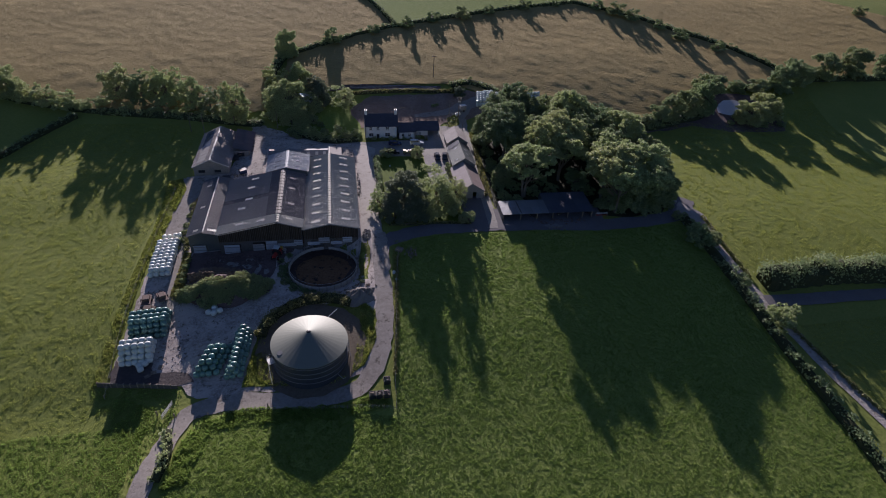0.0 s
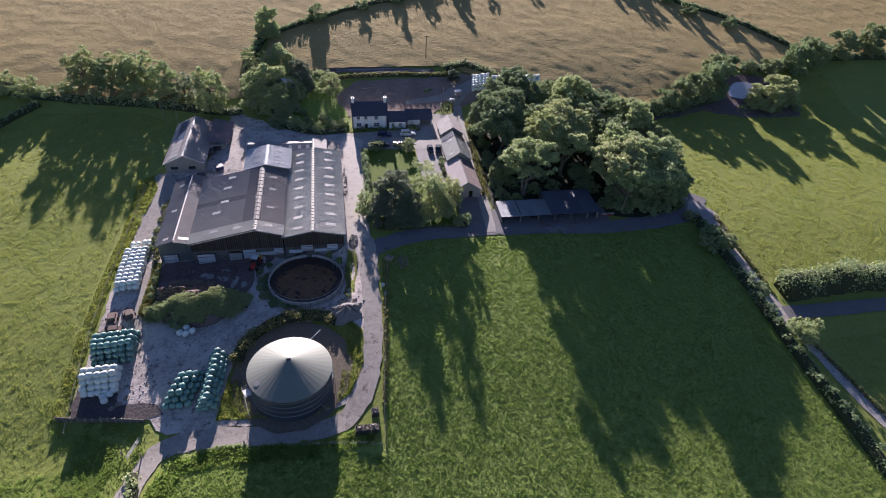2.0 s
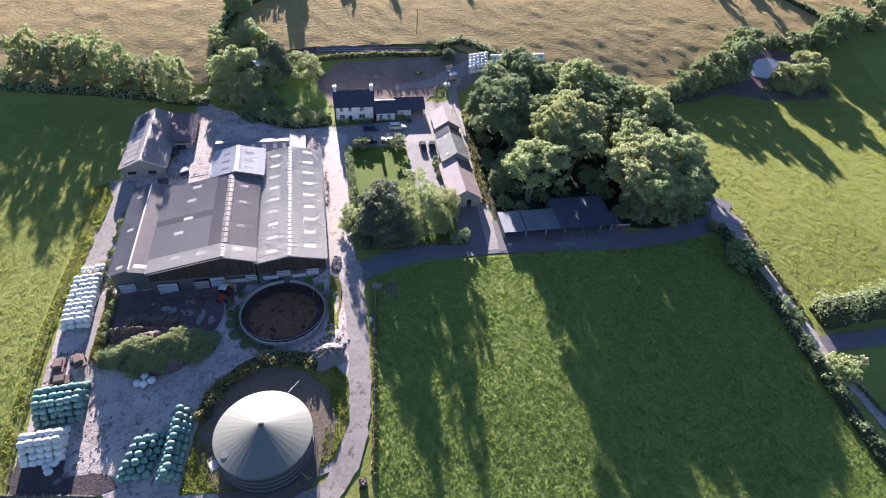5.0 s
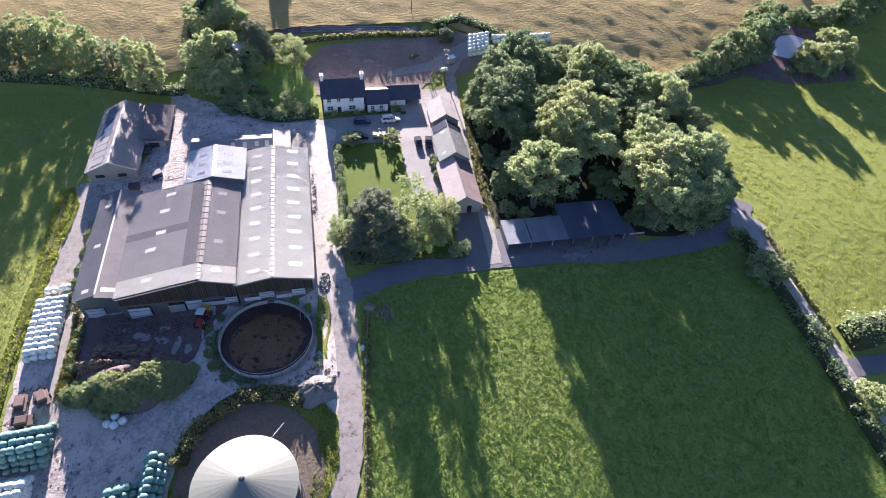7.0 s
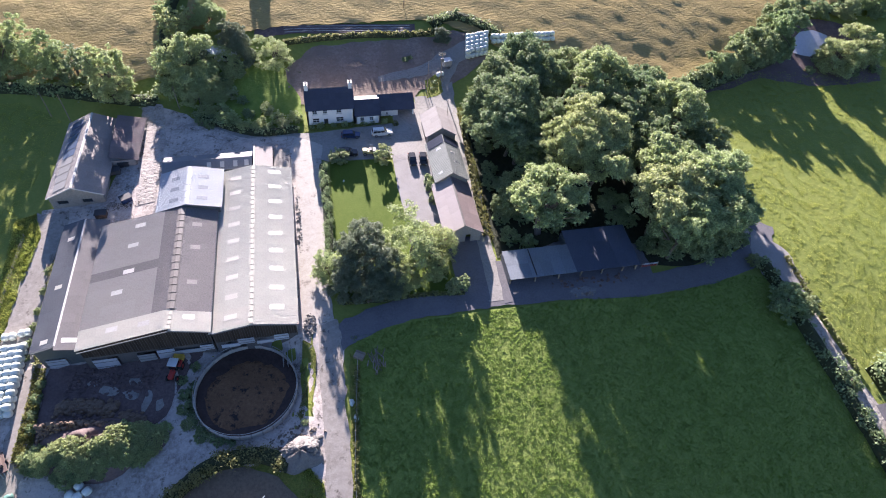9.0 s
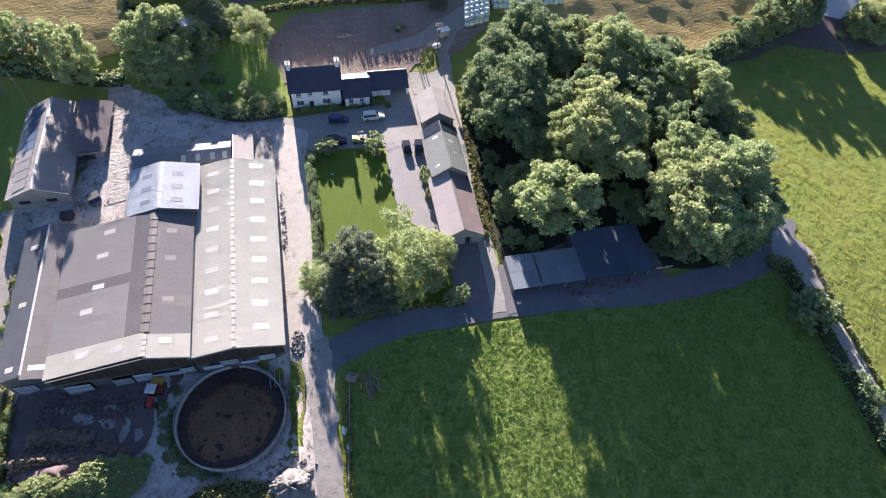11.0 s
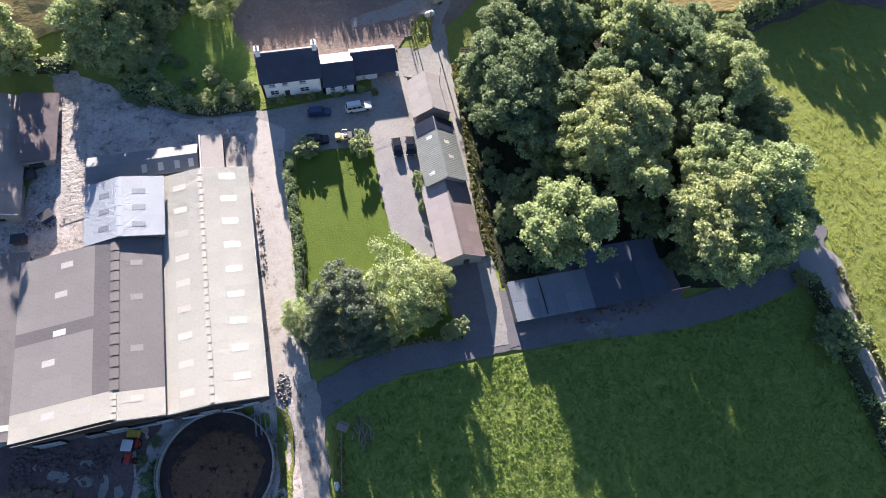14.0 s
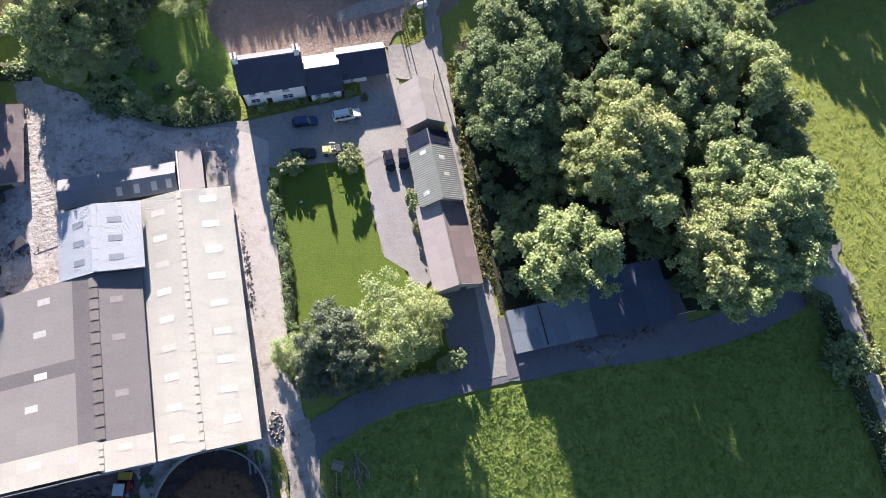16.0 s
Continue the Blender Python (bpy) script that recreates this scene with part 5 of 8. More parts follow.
# three outbuildings in a row along the drive
row = (("outbuilding", 38.0, 160.6, 15.4, 7.4, 2.4, 4.9, "mauve_tile", "brown_tile", "rear stone outbuilding with a faded brown roof"),
       ("outbuilding", 38.4, 174.2, 13.2, 6.8, 3.0, 5.4, "green_sheet", "green_sheet", "grey-green corrugated outbuilding with small rooflights"),
       ("outbuilding", 38.8, 186.6, 8.6, 6.6, 3.4, 5.6, "asbestos", "asbestos", "end outbuilding with a pale weathered roof"))
for nm, cx, cy, ln_, wd, ev, rg, m1, m2, lb in row:
    o = thing(nm, pose(cx, cy, gz(cx, cy)), lb, "outbuilding", "outbuildings along the drive")
    h = ln_ / 2
    for y in (-h + 0.05, h - 0.4):
        gable_wall(o, [-wd / 2, 0, wd / 2], [ev, rg, ev], y, 0.35, -0.8, "stone", [(0.4, 1.5, -0.8, 2.0)] if y < 0 and cy < 165 else ())
    side_wall(o, -wd / 2, 0.35, -h + 0.4, h - 0.4, -0.8, ev, "stone", [(-2.5, -1.3, -0.8, 1.9), (1.0, 2.0, 0.8, 1.8)])
    side_wall(o, wd / 2 - 0.35, 0.35, -h + 0.4, h - 0.4, -0.8, ev, "stone")
    slope(o, 0, rg + 0.05, -wd / 2 - 0.15, ev, -h, h, lambda u, v: m1, 2, 1.6, rib=0.4, depth=0.04 if m1 == "green_sheet" else 0.003)
    slope(o, 0, rg + 0.05, wd / 2 + 0.15, ev, -h, h, lambda u, v: m2, 2, 1.6, rib=0.4, depth=0.04 if m1 == "green_sheet" else 0.003)
    ridge_caps(o, 0, rg + 0.05, -h, h, {"mauve_tile": "ridge_dark"}.get(m1, m1), 0.2, 0.9)
    beam_trim(o, [(-wd / 2 - 0.2, ev + 0.08), (0, rg + 0.16), (wd / 2 + 0.2, ev + 0.08)], -h, "asbestos", 0.14)
    part("door", boxed(-wd / 2 - 0.03, -wd / 2 + 0.04, -2.45, -1.35, -0.2, 1.85), "boards", o)
    if m1 == "green_sheet":
        for xe in (-wd / 2 - 0.15, wd / 2 + 0.15):
            on_slope(o, "glazing", "tarp", 0, rg + 0.05, xe, ev, h - 1.4, 0.03, 0.99, 1.35, 0.2, depth=0, label="dark glossy roof glazing")
        for s, xe, yy in ((0.35, wd / 2, -2), (0.3, wd / 2, 1.2), (0.55, wd / 2, 4.2), (0.55, -wd / 2, -4.6), (0.3, -wd / 2, 2.6)):
            on_slope(o, "rooflight", "ridge_white" if xe < 0 else "rooflight", 0, rg + 0.05, xe, ev, yy, s, s + 0.3, 0.35, 0.17)


# white farmhouse: main block, lower middle, rear garage
def house_block(name, x0, x1, y0, y1, yr, ev, rg, base, label, windows, doors, roof="slate", chim=(), carport=None):
    """Ridge along x: built with its ridge along its own y, then turned."""
    o = thing(name, pose(0, 0, base, 0, 0, -90), label, "house", "farmhouse")

    def fx(y):
        return -y

    holes = [(a, b, c, d) for a, b, c, d in windows + doors]
    front = [(a, b, c, d) for a, b, c, d in holes]
    end = carport if carport else x1
    side_wall(o, fx(y0) - 0.4, 0.4, x0, end, -0.8, ev, "render_white", front)
    side_wall(o, fx(y1), 0.4, x0, x1, -0.8, ev, "render_white")
    for x in (x0, x1 - 0.4):
        if carport and x > carport:
            part("pillar", boxed(fx(y0) - 0.35, fx(y0), x, x + 0.4, -0.8, ev), "render_white", o)
            continue
        gable_wall(o, [fx(y1), fx(yr), fx(y0)], [ev, rg, ev], x, 0.4, -0.8, "render_white")
    slope(o, fx(yr), rg + 0.05, fx(y0) + 0.15, ev, x0 - 0.15, x1 + 0.15, lambda u, v: roof, 4, 1.5, rib=0.5, depth=0.008, name="slate_course")
    slope(o, fx(yr), rg + 0.05, fx(y1) - 0.15, ev, x0 - 0.15, x1 + 0.15, lambda u, v: roof, 4, 1.5, rib=0.5, depth=0.008, name="slate_course")
    ridge_caps(o, fx(yr), rg + 0.05, x0, x1, "ridge_dark", 0.2, 0.6)
    for a, b, c, d in windows:
        w = part("window", boxed(fx(y0) - 0.22, fx(y0) - 0.18, a, b, c, d), "glass", o)
        fr = bmesh.new()
        X0, X1 = fx(y0) - 0.17, fx(y0) - 0.1
        for q in ((a, b, c, c + 0.09), (a, b, d - 0.09, d), (a, a + 0.09, c, d), (b - 0.09, b, c, d), ((a + b) / 2 - 0.04, (a + b) / 2 + 0.04, c, d), (a, b, (c + d) / 2 - 0.03, (c + d) / 2 + 0.03)):
            box(fr, X0, X1, q[0], q[1], q[2], q[3])
        part("window_frame", fr, "window_white", w)
        part("sill", boxed(fx(y0) - 0.05, fx(y0) + 0.12, a - 0.1, b + 0.1, c - 0.12, c - 0.02), "ridge", w)
    for a, b, c, d in doors:
        part("door", boxed(fx(y0) - 0.25, fx(y0) - 0.18, a, b, c, d), "dark_metal", o)
    for x, y in chim:
        st = part("chimney", boxed(fx(y) - 0.55, fx(y) + 0.55, x - 0.42, x + 0.42, rg - 1.2, rg + 1.35, bevel=0.03), "render_white", o)
        part("cap", boxed(fx(y) - 0.65, fx(y) + 0.65, x - 0.5, x + 0.5, rg + 1.35, rg + 1.5), "ridge", st)
        for dx in (-0.28, 0.28):
            pb = bmesh.new()
            tube(pb, (fx(y) + dx, x, rg + 1.5), (fx(y) + dx, x, rg + 2.0), 0.15, 0.12, 10)
            part("chimney_pot", pb, "brown_tile", st)
    return o


house_block("farmhouse", 8.0, 19.4, 193.4, 200.6, 197.9, 4.95, 7.5, 4.6, "white rendered two-storey farmhouse with a slate roof",
            [(9.3, 10.9, 0.9, 2.2), (14.9, 16.7, 0.9, 2.2), (9.4, 10.5, 3.4, 4.5), (11.9, 12.9, 3.4, 4.5), (15.1, 16.3, 3.4, 4.5)], [(12.0, 12.95, -0.3, 1.95)], chim=((8.5, 197.9), (18.9, 197.9)))
house_block("farmhouse_wing", 19.4, 25.6, 192.5, 199.6, 196.2, 3.1, 4.7, 4.6, "lower white wing of the farmhouse with a slate roof",
            [(20.6, 21.6, 1.2, 2.3), (22.9, 23.9, 1.2, 2.3)], [])
house_block("garage_wing", 25.6, 34.3, 195.0, 200.9, 198.7, 2.4, 4.0, 4.7, "low white end wing with an open carport",
            [(27.2, 27.8, 0.7, 1.4)], [], carport=30.2)


# ---- storage tank ----
TX, TY, TR = -9.25, 98.4, 8.45
TB = gz(TX, TY) - 0.5
tank = thing("storage_tank", pose(TX, TY, TB), "large round steel storage tank with a pale conical roof", "tank")
HW = 1.1 - TB
bm = bmesh.new()
lathe(bm, [(TR - 0.25, -1.2), (TR - 0.25, HW - 0.15), (TR - 0.32, HW - 0.15), (TR - 0.32, -1.2)], 64)
wallp = part("tank_wall", bm, "tank_wall", tank, "dark blue-grey steel tank wall")
for k in range(4):
    bm = bmesh.new()
    z = HW * (0.22 + 0.22 * k)
    lathe(bm, [(TR - 0.24, z - 0.07), (TR - 0.12, z - 0.05), (TR - 0.12, z + 0.05), (TR - 0.24, z + 0.07)], 64)
    part("band", bm, "grey_steel", tank)
n_seg = 40
apex = 3.98 - TB
seg = bmesh.new()
a = math.pi / n_seg
rim = [Vector((TR * math.cos(q), TR * math.sin(q), HW - 0.05)) for q in (-a, 0, a)]
top = [Vector((0.35 * math.cos(q), 0.35 * math.sin(q), apex - 0.1)) for q in (-a, 0, a)]
mid_ = [r.lerp(t, 0.5) - Vector((0, 0, 0.02)) for r, t in zip(rim, top)]
rim[1].z -= 0.008
mid_[1].z -= 0.008
cols = [[seg.verts.new(p) for p in (r, m_, t)] for r, m_, t in zip(rim, mid_, top)]
for i in range(2):
    for j in range(2):
        seg.faces.new((cols[i][j], cols[i + 1][j], cols[i + 1][j + 1], cols[i][j + 1]))
lowr = [seg.verts.new(Vector((v.co.x, v.co.y, v.co.z - 0.12))) for v in (cols[0][0], cols[1][0], cols[2][0])]
for i in range(2):
    seg.faces.new((lowr[i], lowr[i + 1], cols[i + 1][0], cols[i][0]))
bmesh.ops.recalc_face_normals(seg, faces=seg.faces[:])
seg_me = mesh_of("roof_panel", seg, "tank_roof")
for f in seg_me.polygons:
    if f.normal.z < 0 and abs(f.normal.z) > 0.3:
        f.flip()
for k in range(n_seg):
    share("roof_panel", seg_me, tank, pose(0, 0, 0, 0, 0, 360 * k / n_seg))
bm = bmesh.new()
lathe(bm, [(0.0, apex + 0.12), (0.3, apex + 0.05), (0.5, apex - 0.16), (0.0, apex - 0.2)], 16)
part("cap", bm, "dark_metal", tank)
bm = bmesh.new()
lathe(bm, [(0.0, 0.12), (0.62, 0.12), (0.7, 0.05), (0.7, -0.1)], 20)
hatch = part("hatch", bm, "grey_steel", tank)
hatch.matrix_basis = pose(-6.1, -3.6, HW + 0.33, 0, -15, 30)
# platform, rails and ladder
plat = part("platform", boxed(-1.3, 0, -0.9, 0.9, -0.08, 0.0), "steel", tank)
plat.matrix_basis = pose((TR + 0.1) * math.cos(radians(208)), (TR + 0.1) * math.sin(radians(208)), HW - 1.1, 0, 0, 28)
bm = bmesh.new()
for px, py in ((-1.25, -0.85), (-1.25, 0.85), (-0.1, -0.85), (-0.1, 0.85)):
    tube(bm, (px, py, 0), (px, py, 1.1), 0.03)
for z in (0.55, 1.1):
    tube(bm, (-1.25, -0.85, z), (-1.25, 0.85, z), 0.025)
    tube(bm, (-1.25, -0.85, z), (-0.1, -0.85, z), 0.025)
    tube(bm, (-1.25, 0.85, z), (-0.1, 0.85, z), 0.025)
part("guard_rail", bm, "steel", plat)
bm = bmesh.new()
for s in (-0.3, 0.3):
    tube(bm, (-1.6, s - 1.6, -HW + 1.0), (-1.3, s, 0.0), 0.035)
for k in range(14):
    t_ = k / 13
    tube(bm, (-1.6 + 0.3 * t_, -1.9 + 1.6 * t_, (-HW + 1.0) * (1 - t_)), (-1.6 + 0.3 * t_, -1.3 + 1.6 * t_, (-HW + 1.0) * (1 - t_)), 0.022)
part("ladder", bm, "steel", plat)
bm = bmesh.new()
tube(bm, (5.9, -5.7, 1.0), (7.0, -6.9, 0.7), 0.07)
tube(bm, (7.0, -6.9, 0.7), (7.6, -6.6, 0.7), 0.07)
part("pipe", bm, "steel", tank)
bm = bmesh.new()
tube(bm, (TR - 0.1, 0.5, 0.2), (TR - 0.1, 0.5, HW - 0.3), 0.08)
tube(bm, (TR - 0.1, 0.5, HW - 0.3), (TR + 0.5, -1.6, 0.0), 0.06)
part("downpipe", bm, "window_white", tank)
bm = bmesh.new()
tube(bm, (4.0, 7.4, HW - 0.1), (6.2, 9.6, HW + 0.4), 0.07)
part("pipe", bm, "window_white", tank)

# ---- open slurry store ----
SX, SY, SR = -6.5, 127.9, 8.9
SB = gz(SX, SY)
RIM_Z = -0.65
store = thing("slurry_store", pose(SX, SY, RIM_Z), "round open slurry store of pale concrete panels", "slurry store")
bm = bmesh.new()
aw = math.pi / 30
prism(bm, [(-SR * math.tan(aw) * 1.0, -2.2), (SR * math.tan(aw) * 1.0, -2.2), (SR * math.tan(aw) * 1.0, 0), (-SR * math.tan(aw) * 1.0, 0)], SR - 0.2, SR)
bmesh.ops.recalc_face_normals(bm, faces=bm.faces[:])
pan = mesh_of("panel", bm, "pale_concrete")
bm = boxed(-0.12, 0.12, SR - 0.02, SR + 0.16, -2.2, 0.12)
rib_me = mesh_of("rib", bm, "concrete")
for k in range(30):
    share("panel", pan, store, pose(0, 0, 0, 0, 0, 12 * k))
    share("rib", rib_me, store, pose(0, 0, 0, 0, 0, 12 * k + 6))
bm = bmesh.new()
rng_ = np.random.default_rng(5)
rings_ = []
for i in range(11):
    r = (SR - 0.25) * i / 10
    rings_.append([bm.verts.new((r * math.cos(j * math.pi / 24), r * math.sin(j * math.pi / 24), -0.85 + rng_.normal(0, 0.06))) for j in range(48)] if i else [bm.verts.new((0, 0, -0.85))])
for j in range(48):
    bm.faces.new((rings_[0][0], rings_[1][j], rings_[1][(j + 1) % 48]))
    for i in range(1, 10):
        bm.faces.new((rings_[i][j], rings_[i + 1][j], rings_[i + 1][(j + 1) % 48], rings_[i][(j + 1) % 48]))
part("slurry", bm, "slurry_wet", store, "wet dark slurry along the rim")
bm = bmesh.new()
crust_rng = np.random.default_rng(9)
rings_ = []
for i in range(13):
    u = i / 12
    ring = []
    for j in range(60):
        a = j * math.pi / 30 + crust_rng.normal(0, 0.02) + 0.06 * math.sin(5 * u)
        r = 7.7 * u * (1 + 0.05 * math.sin(2 * a + 1) + 0.035 * math.sin(5 * a) + crust_rng.normal(0, 0.012))
        z = -0.66 + crust_rng.normal(0, 0.03) - (0.5 * max(0, u - 0.8) / 0.2)
        ring.append(bm.verts.new((-0.1 + r * math.cos(a), -0.65 + r * math.sin(a), z)))
    rings_.append(ring if i else [bm.verts.new((-0.1, -0.65, -0.66))])
for j in range(60):
    bm.faces.new((rings_[0][0], rings_[1][j], rings_[1][(j + 1) % 60]))
    for i in range(1, 12):
        bm.faces.new((rings_[i][j], rings_[i + 1][j], rings_[i + 1][(j + 1) % 60], rings_[i][(j + 1) % 60]))
crust = part("crust", bm, "slurry", store, "dried orange-brown slurry crust")
crust.data.polygons.foreach_set("use_smooth", [True] * len(crust.data.polygons))
bm = bmesh.new()
lathe(bm, [(SR - 0.1, 0.9), (SR - 0.06, 0.94), (SR - 0.02, 0.9), (SR - 0.06, 0.86)], 60)
part("top_rail", bm, "steel", store)


# ---- wrapped bales ----
def bale_mesh(name, material, r=0.67, w=1.3):
    """A wrapped round bale lying on its side: a rounded drum with sagging, creased ends."""
    bm = bmesh.new()
    prof = [(0.0, -w / 2 - 0.06), (r * 0.5, -w / 2 - 0.03), (r * 0.8, -w / 2 + 0.08), (r * 0.96, -w / 2 + 0.26), (r * 1.05, 0), (r * 0.96, w / 2 - 0.26), (r * 0.8, w / 2 - 0.08), (r * 0.5, w / 2 + 0.03), (0.0, w / 2 + 0.06)]
    lathe(bm, prof, 14)
    for v in bm.verts:
        v.co += Vector((noise.noise(v.co * 2.3), noise.noise(v.co * 2.1 + Vector((7, 0, 0))), 0)) * 0.06
    bmesh.ops.rotate(bm, verts=bm.verts[:], cent=(0, 0, 0), matrix=Matrix.Rotation(math.pi / 2, 3, "Y"))
    for v in bm.verts:
        v.co.z = max(v.co.z, -r * 0.9)
    me = mesh_of(name, bm, material)
    me.polygons.foreach_set("use_smooth", [True] * len(me.polygons))
    return me


BALES = {c: bale_mesh("wrapped_bale", "wrap_" + c) for c in ("white", "green")}
bale_rng = np.random.default_rng(11)


def bale(colour, x, y, layer=0, rz=0.0, up=0.0, label="", group=""):
    ob = new("wrapped_bale", BALES[colour])
    z = gz(x, y) + 0.16 + 0.56 + layer * 0.98 + up
    ob.matrix_basis = pose(x + bale_rng.uniform(-0.13, 0.13), y + bale_rng.uniform(-0.13, 0.13), z, 0, bale_rng.uniform(-4, 4), rz + bale_rng.uniform(-13, 13))
    return tagged(ob, label or f"{'white' if colour == 'white' else 'pale green'} plastic-wrapped round silage bale", "bale", group or f"{colour} bale stack")


def stack(colour, x0, y0, ux, uy, nx, ny, rz, layers=1, group="", buried=0):
    """Rows of bales on the ground, each layer in the hollows of the last; the lowest buried layers are one object."""
    u, v = np.array(ux, float), np.array(uy, float)
    src = np.array([q.co for q in BALES[colour].vertices])
    polys = [list(q.vertices) for q in BALES[colour].polygons]
    verts, faces = [], []
    for lay in range(layers):
        for j in range(ny - lay):
            for i in range(nx):
                p = np.array((x0, y0)) + u * i + v * (j + 0.5 * lay)
                ob = bale(colour, *p, lay, rz, group=group)
                if lay < buried:
                    m = np.array(ob.matrix_basis)
                    faces += [[k + len(verts) for k in f] for f in polys]
                    verts += (src @ m[:3, :3].T + m[:3, 3]).tolist()
                    bpy.data.objects.remove(ob)
    if verts:
        me = raw_mesh("stacked_bales", verts, faces, "wrap_" + colour)
        me.polygons.foreach_set("use_smooth", [True] * len(me.polygons))
        tagged(new("stacked_bales", me), f"lower layers of {'white' if colour == 'white' else 'pale green'} wrapped silage bales", "bales", kind="stuff")


stack("white", -50.2, 130.3, (1.38, 0.05), (0.02, 1.28), 4, 11, 0, 2, "white bale stack by the sheds")
stack("white", -49.8, 145.6, (1.4, 0.15), (0.0, 1.3), 4, 1, 90, 1, "white bale stack by the sheds")
stack("green", -50.2, 109.4, (1.42, 0.02), (0.0, 1.3), 6, 6, 0, 4, "green bale stack by the hedge", 2)
stack("white", -50.6, 102.2, (1.42, 0.02), (0.0, 1.28), 5, 5, 0, 4, "white bale stack by the hedge", 2)
for x, y in ((-45.6, 101.6), (-46.8, 101.2), (-46.2, 100.2), (-44.8, 102.4)):
    bale("white", x, y, 0, 30, label="loose white wrapped bale beside the stack")
for lay in range(3):
    for k in range(10):
        for c in range(3 - lay):
            bale("green", -27.4 + 0.16 * k + 1.44 * (c + 0.5 * lay), 95.4 + 1.27 * k, lay, 2, group="green bale rows by the tank")
for lay in range(3):
    for k in range(6 - lay):
        for c in range(4 - lay):
            bale("green", -34.0 + 0.45 * k + 1.4 * (c + 0.5 * lay), 96.8 + 1.32 * (k + 0.5 * lay), lay, 12, group="green bale stack beside the rows")
for x, y in ((-33.8, 114.7), (-31.2, 114.9), (-32.5, 115.9), (-32.4, 114.3)):
    bale("white", x, y, 0, 50, label="white wrapped bale lying below the silage heap")
stack("white", 52.2, 214.0, (1.3, 0.25), (0.25, 1.3), 5, 6, 0, 2, "white bale stack behind the wood", 1)
stack("white", 60.5, 218.8, (1.32, 0.0), (0.0, 1.3), 14, 2, 0, 2, "white bale row behind the wood", 2)


# ---- vehicles ----
def car(name, x, y, rz, paint, label, length=4.4, width=1.78, height=1.5, style="estate", group="", base=0.16):
    """Length along its own y, nose towards +y."""
    ob = thing(name, pose(x, y, gz(x, y) + base, 0, 0, rz), label, "car" if style != "pickup" else "pickup", group)
    L, Wd, H = length / 2, width / 2, height
    belt = H * 0.58
    bm = bmesh.new()
    side = [(-L, 0.42), (-L * 0.98, 0.30), (-L * 0.7, 0.22), (L * 0.72, 0.22), (L * 0.98, 0.30), (L, 0.50), (L * 0.96, belt * 0.80), (L * 0.5, belt), (-L * 0.93, belt), (-L * 0.99, belt * 0.85)]
    slim = [1.0 - 0.13 * max(0.0, (abs(yy) / L - 0.5) / 0.5) ** 2 - (0.05 if zz >= belt else 0.0) for yy, zz in side]
    a = [bm.verts.new((-Wd * k, yy, zz)) for k, (yy, zz) in zip(slim, side)]
    b = [bm.verts.new((Wd * k, yy, zz)) for k, (yy, zz) in zip(slim, side)]
    bm.faces.new(a)
    bm.faces.new(b[::-1])
    for i in range(len(a)):
        j = (i + 1) % len(a)
        bm.faces.new((a[i], b[i], b[j], a[j]))
    bmesh.ops.recalc_face_normals(bm, faces=bm.faces[:])
    bmesh.ops.bevel(bm, geom=[e for e in bm.edges if e.verts[0].co.x * e.verts[1].co.x > 0], offset=0.09, segments=3, affect="EDGES")
    body = part("body", bm, paint, ob)
    back_ = {"estate": -0.9, "hatch": -0.8, "pickup": -0.95, "offroad": -0.92}[style]
    y0, y1, y2, y3 = L * back_, L * (back_ + 0.1), L * 0.16, L * 0.5
    tw = Wd * 0.80
    top_z = H
    bm = bmesh.new()
    q = [(-Wd * 0.95, y0, belt), (Wd * 0.95, y0, belt), (Wd * 0.95, y3, belt), (-Wd * 0.95, y3, belt), (-tw, y1, top_z), (tw, y1, top_z), (tw, y2, top_z), (-tw, y2, top_z)]
    vs = [bm.verts.new(p) for p in q]
    for f in ((3, 2, 1, 0), (4, 5, 6, 7), (0, 1, 5, 4), (2, 3, 7, 6), (1, 2, 6, 5), (3, 0, 4, 7)):
        bm.faces.new([vs[i] for i in f])
    bmesh.ops.recalc_face_normals(bm, faces=bm.faces[:])
    bmesh.ops.bevel(bm, geom=bm.edges[:], offset=0.1, segments=3, affect="EDGES")
    part("cabin", bm, paint, ob)

    def pane(nm, corners, grow=0.015):
        pb = bmesh.new()
        c = [Vector(p) for p in corners]
        n = (c[1] - c[0]).cross(c[2] - c[0]).normalized()
        f = [pb.verts.new(p + n * grow) for p in c]
        k = [pb.verts.new(p - n * 0.03) for p in c]
        pb.faces.new(f)
        pb.faces.new(k[::-1])
        for i in range(4):
            pb.faces.new((f[i], k[i], k[(i + 1) % 4], f[(i + 1) % 4]))
        bmesh.ops.recalc_face_normals(pb, faces=pb.faces[:])
        return part(nm, pb, "glass", ob)

    def lerp(p, q_, t):
        return tuple(p[i] + (q_[i] - p[i]) * t for i in range(3))

    def quad(i, j, k, l, lo, hi, ins):
        bl, br, tr_, tl = q[i], q[j], q[k], q[l]
        A, B = lerp(bl, tl, lo), lerp(br, tr_, lo)
        C, D = lerp(br, tr_, hi), lerp(bl, tl, hi)
        return [lerp(A, B, ins), lerp(B, A, ins), lerp(C, D, ins), lerp(D, C, ins)]

    pane("windscreen", quad(2, 3, 7, 6, 0.12, 0.9, 0.06))
    pane("rear_window", quad(0, 1, 5, 4, 0.2, 0.85, 0.1))
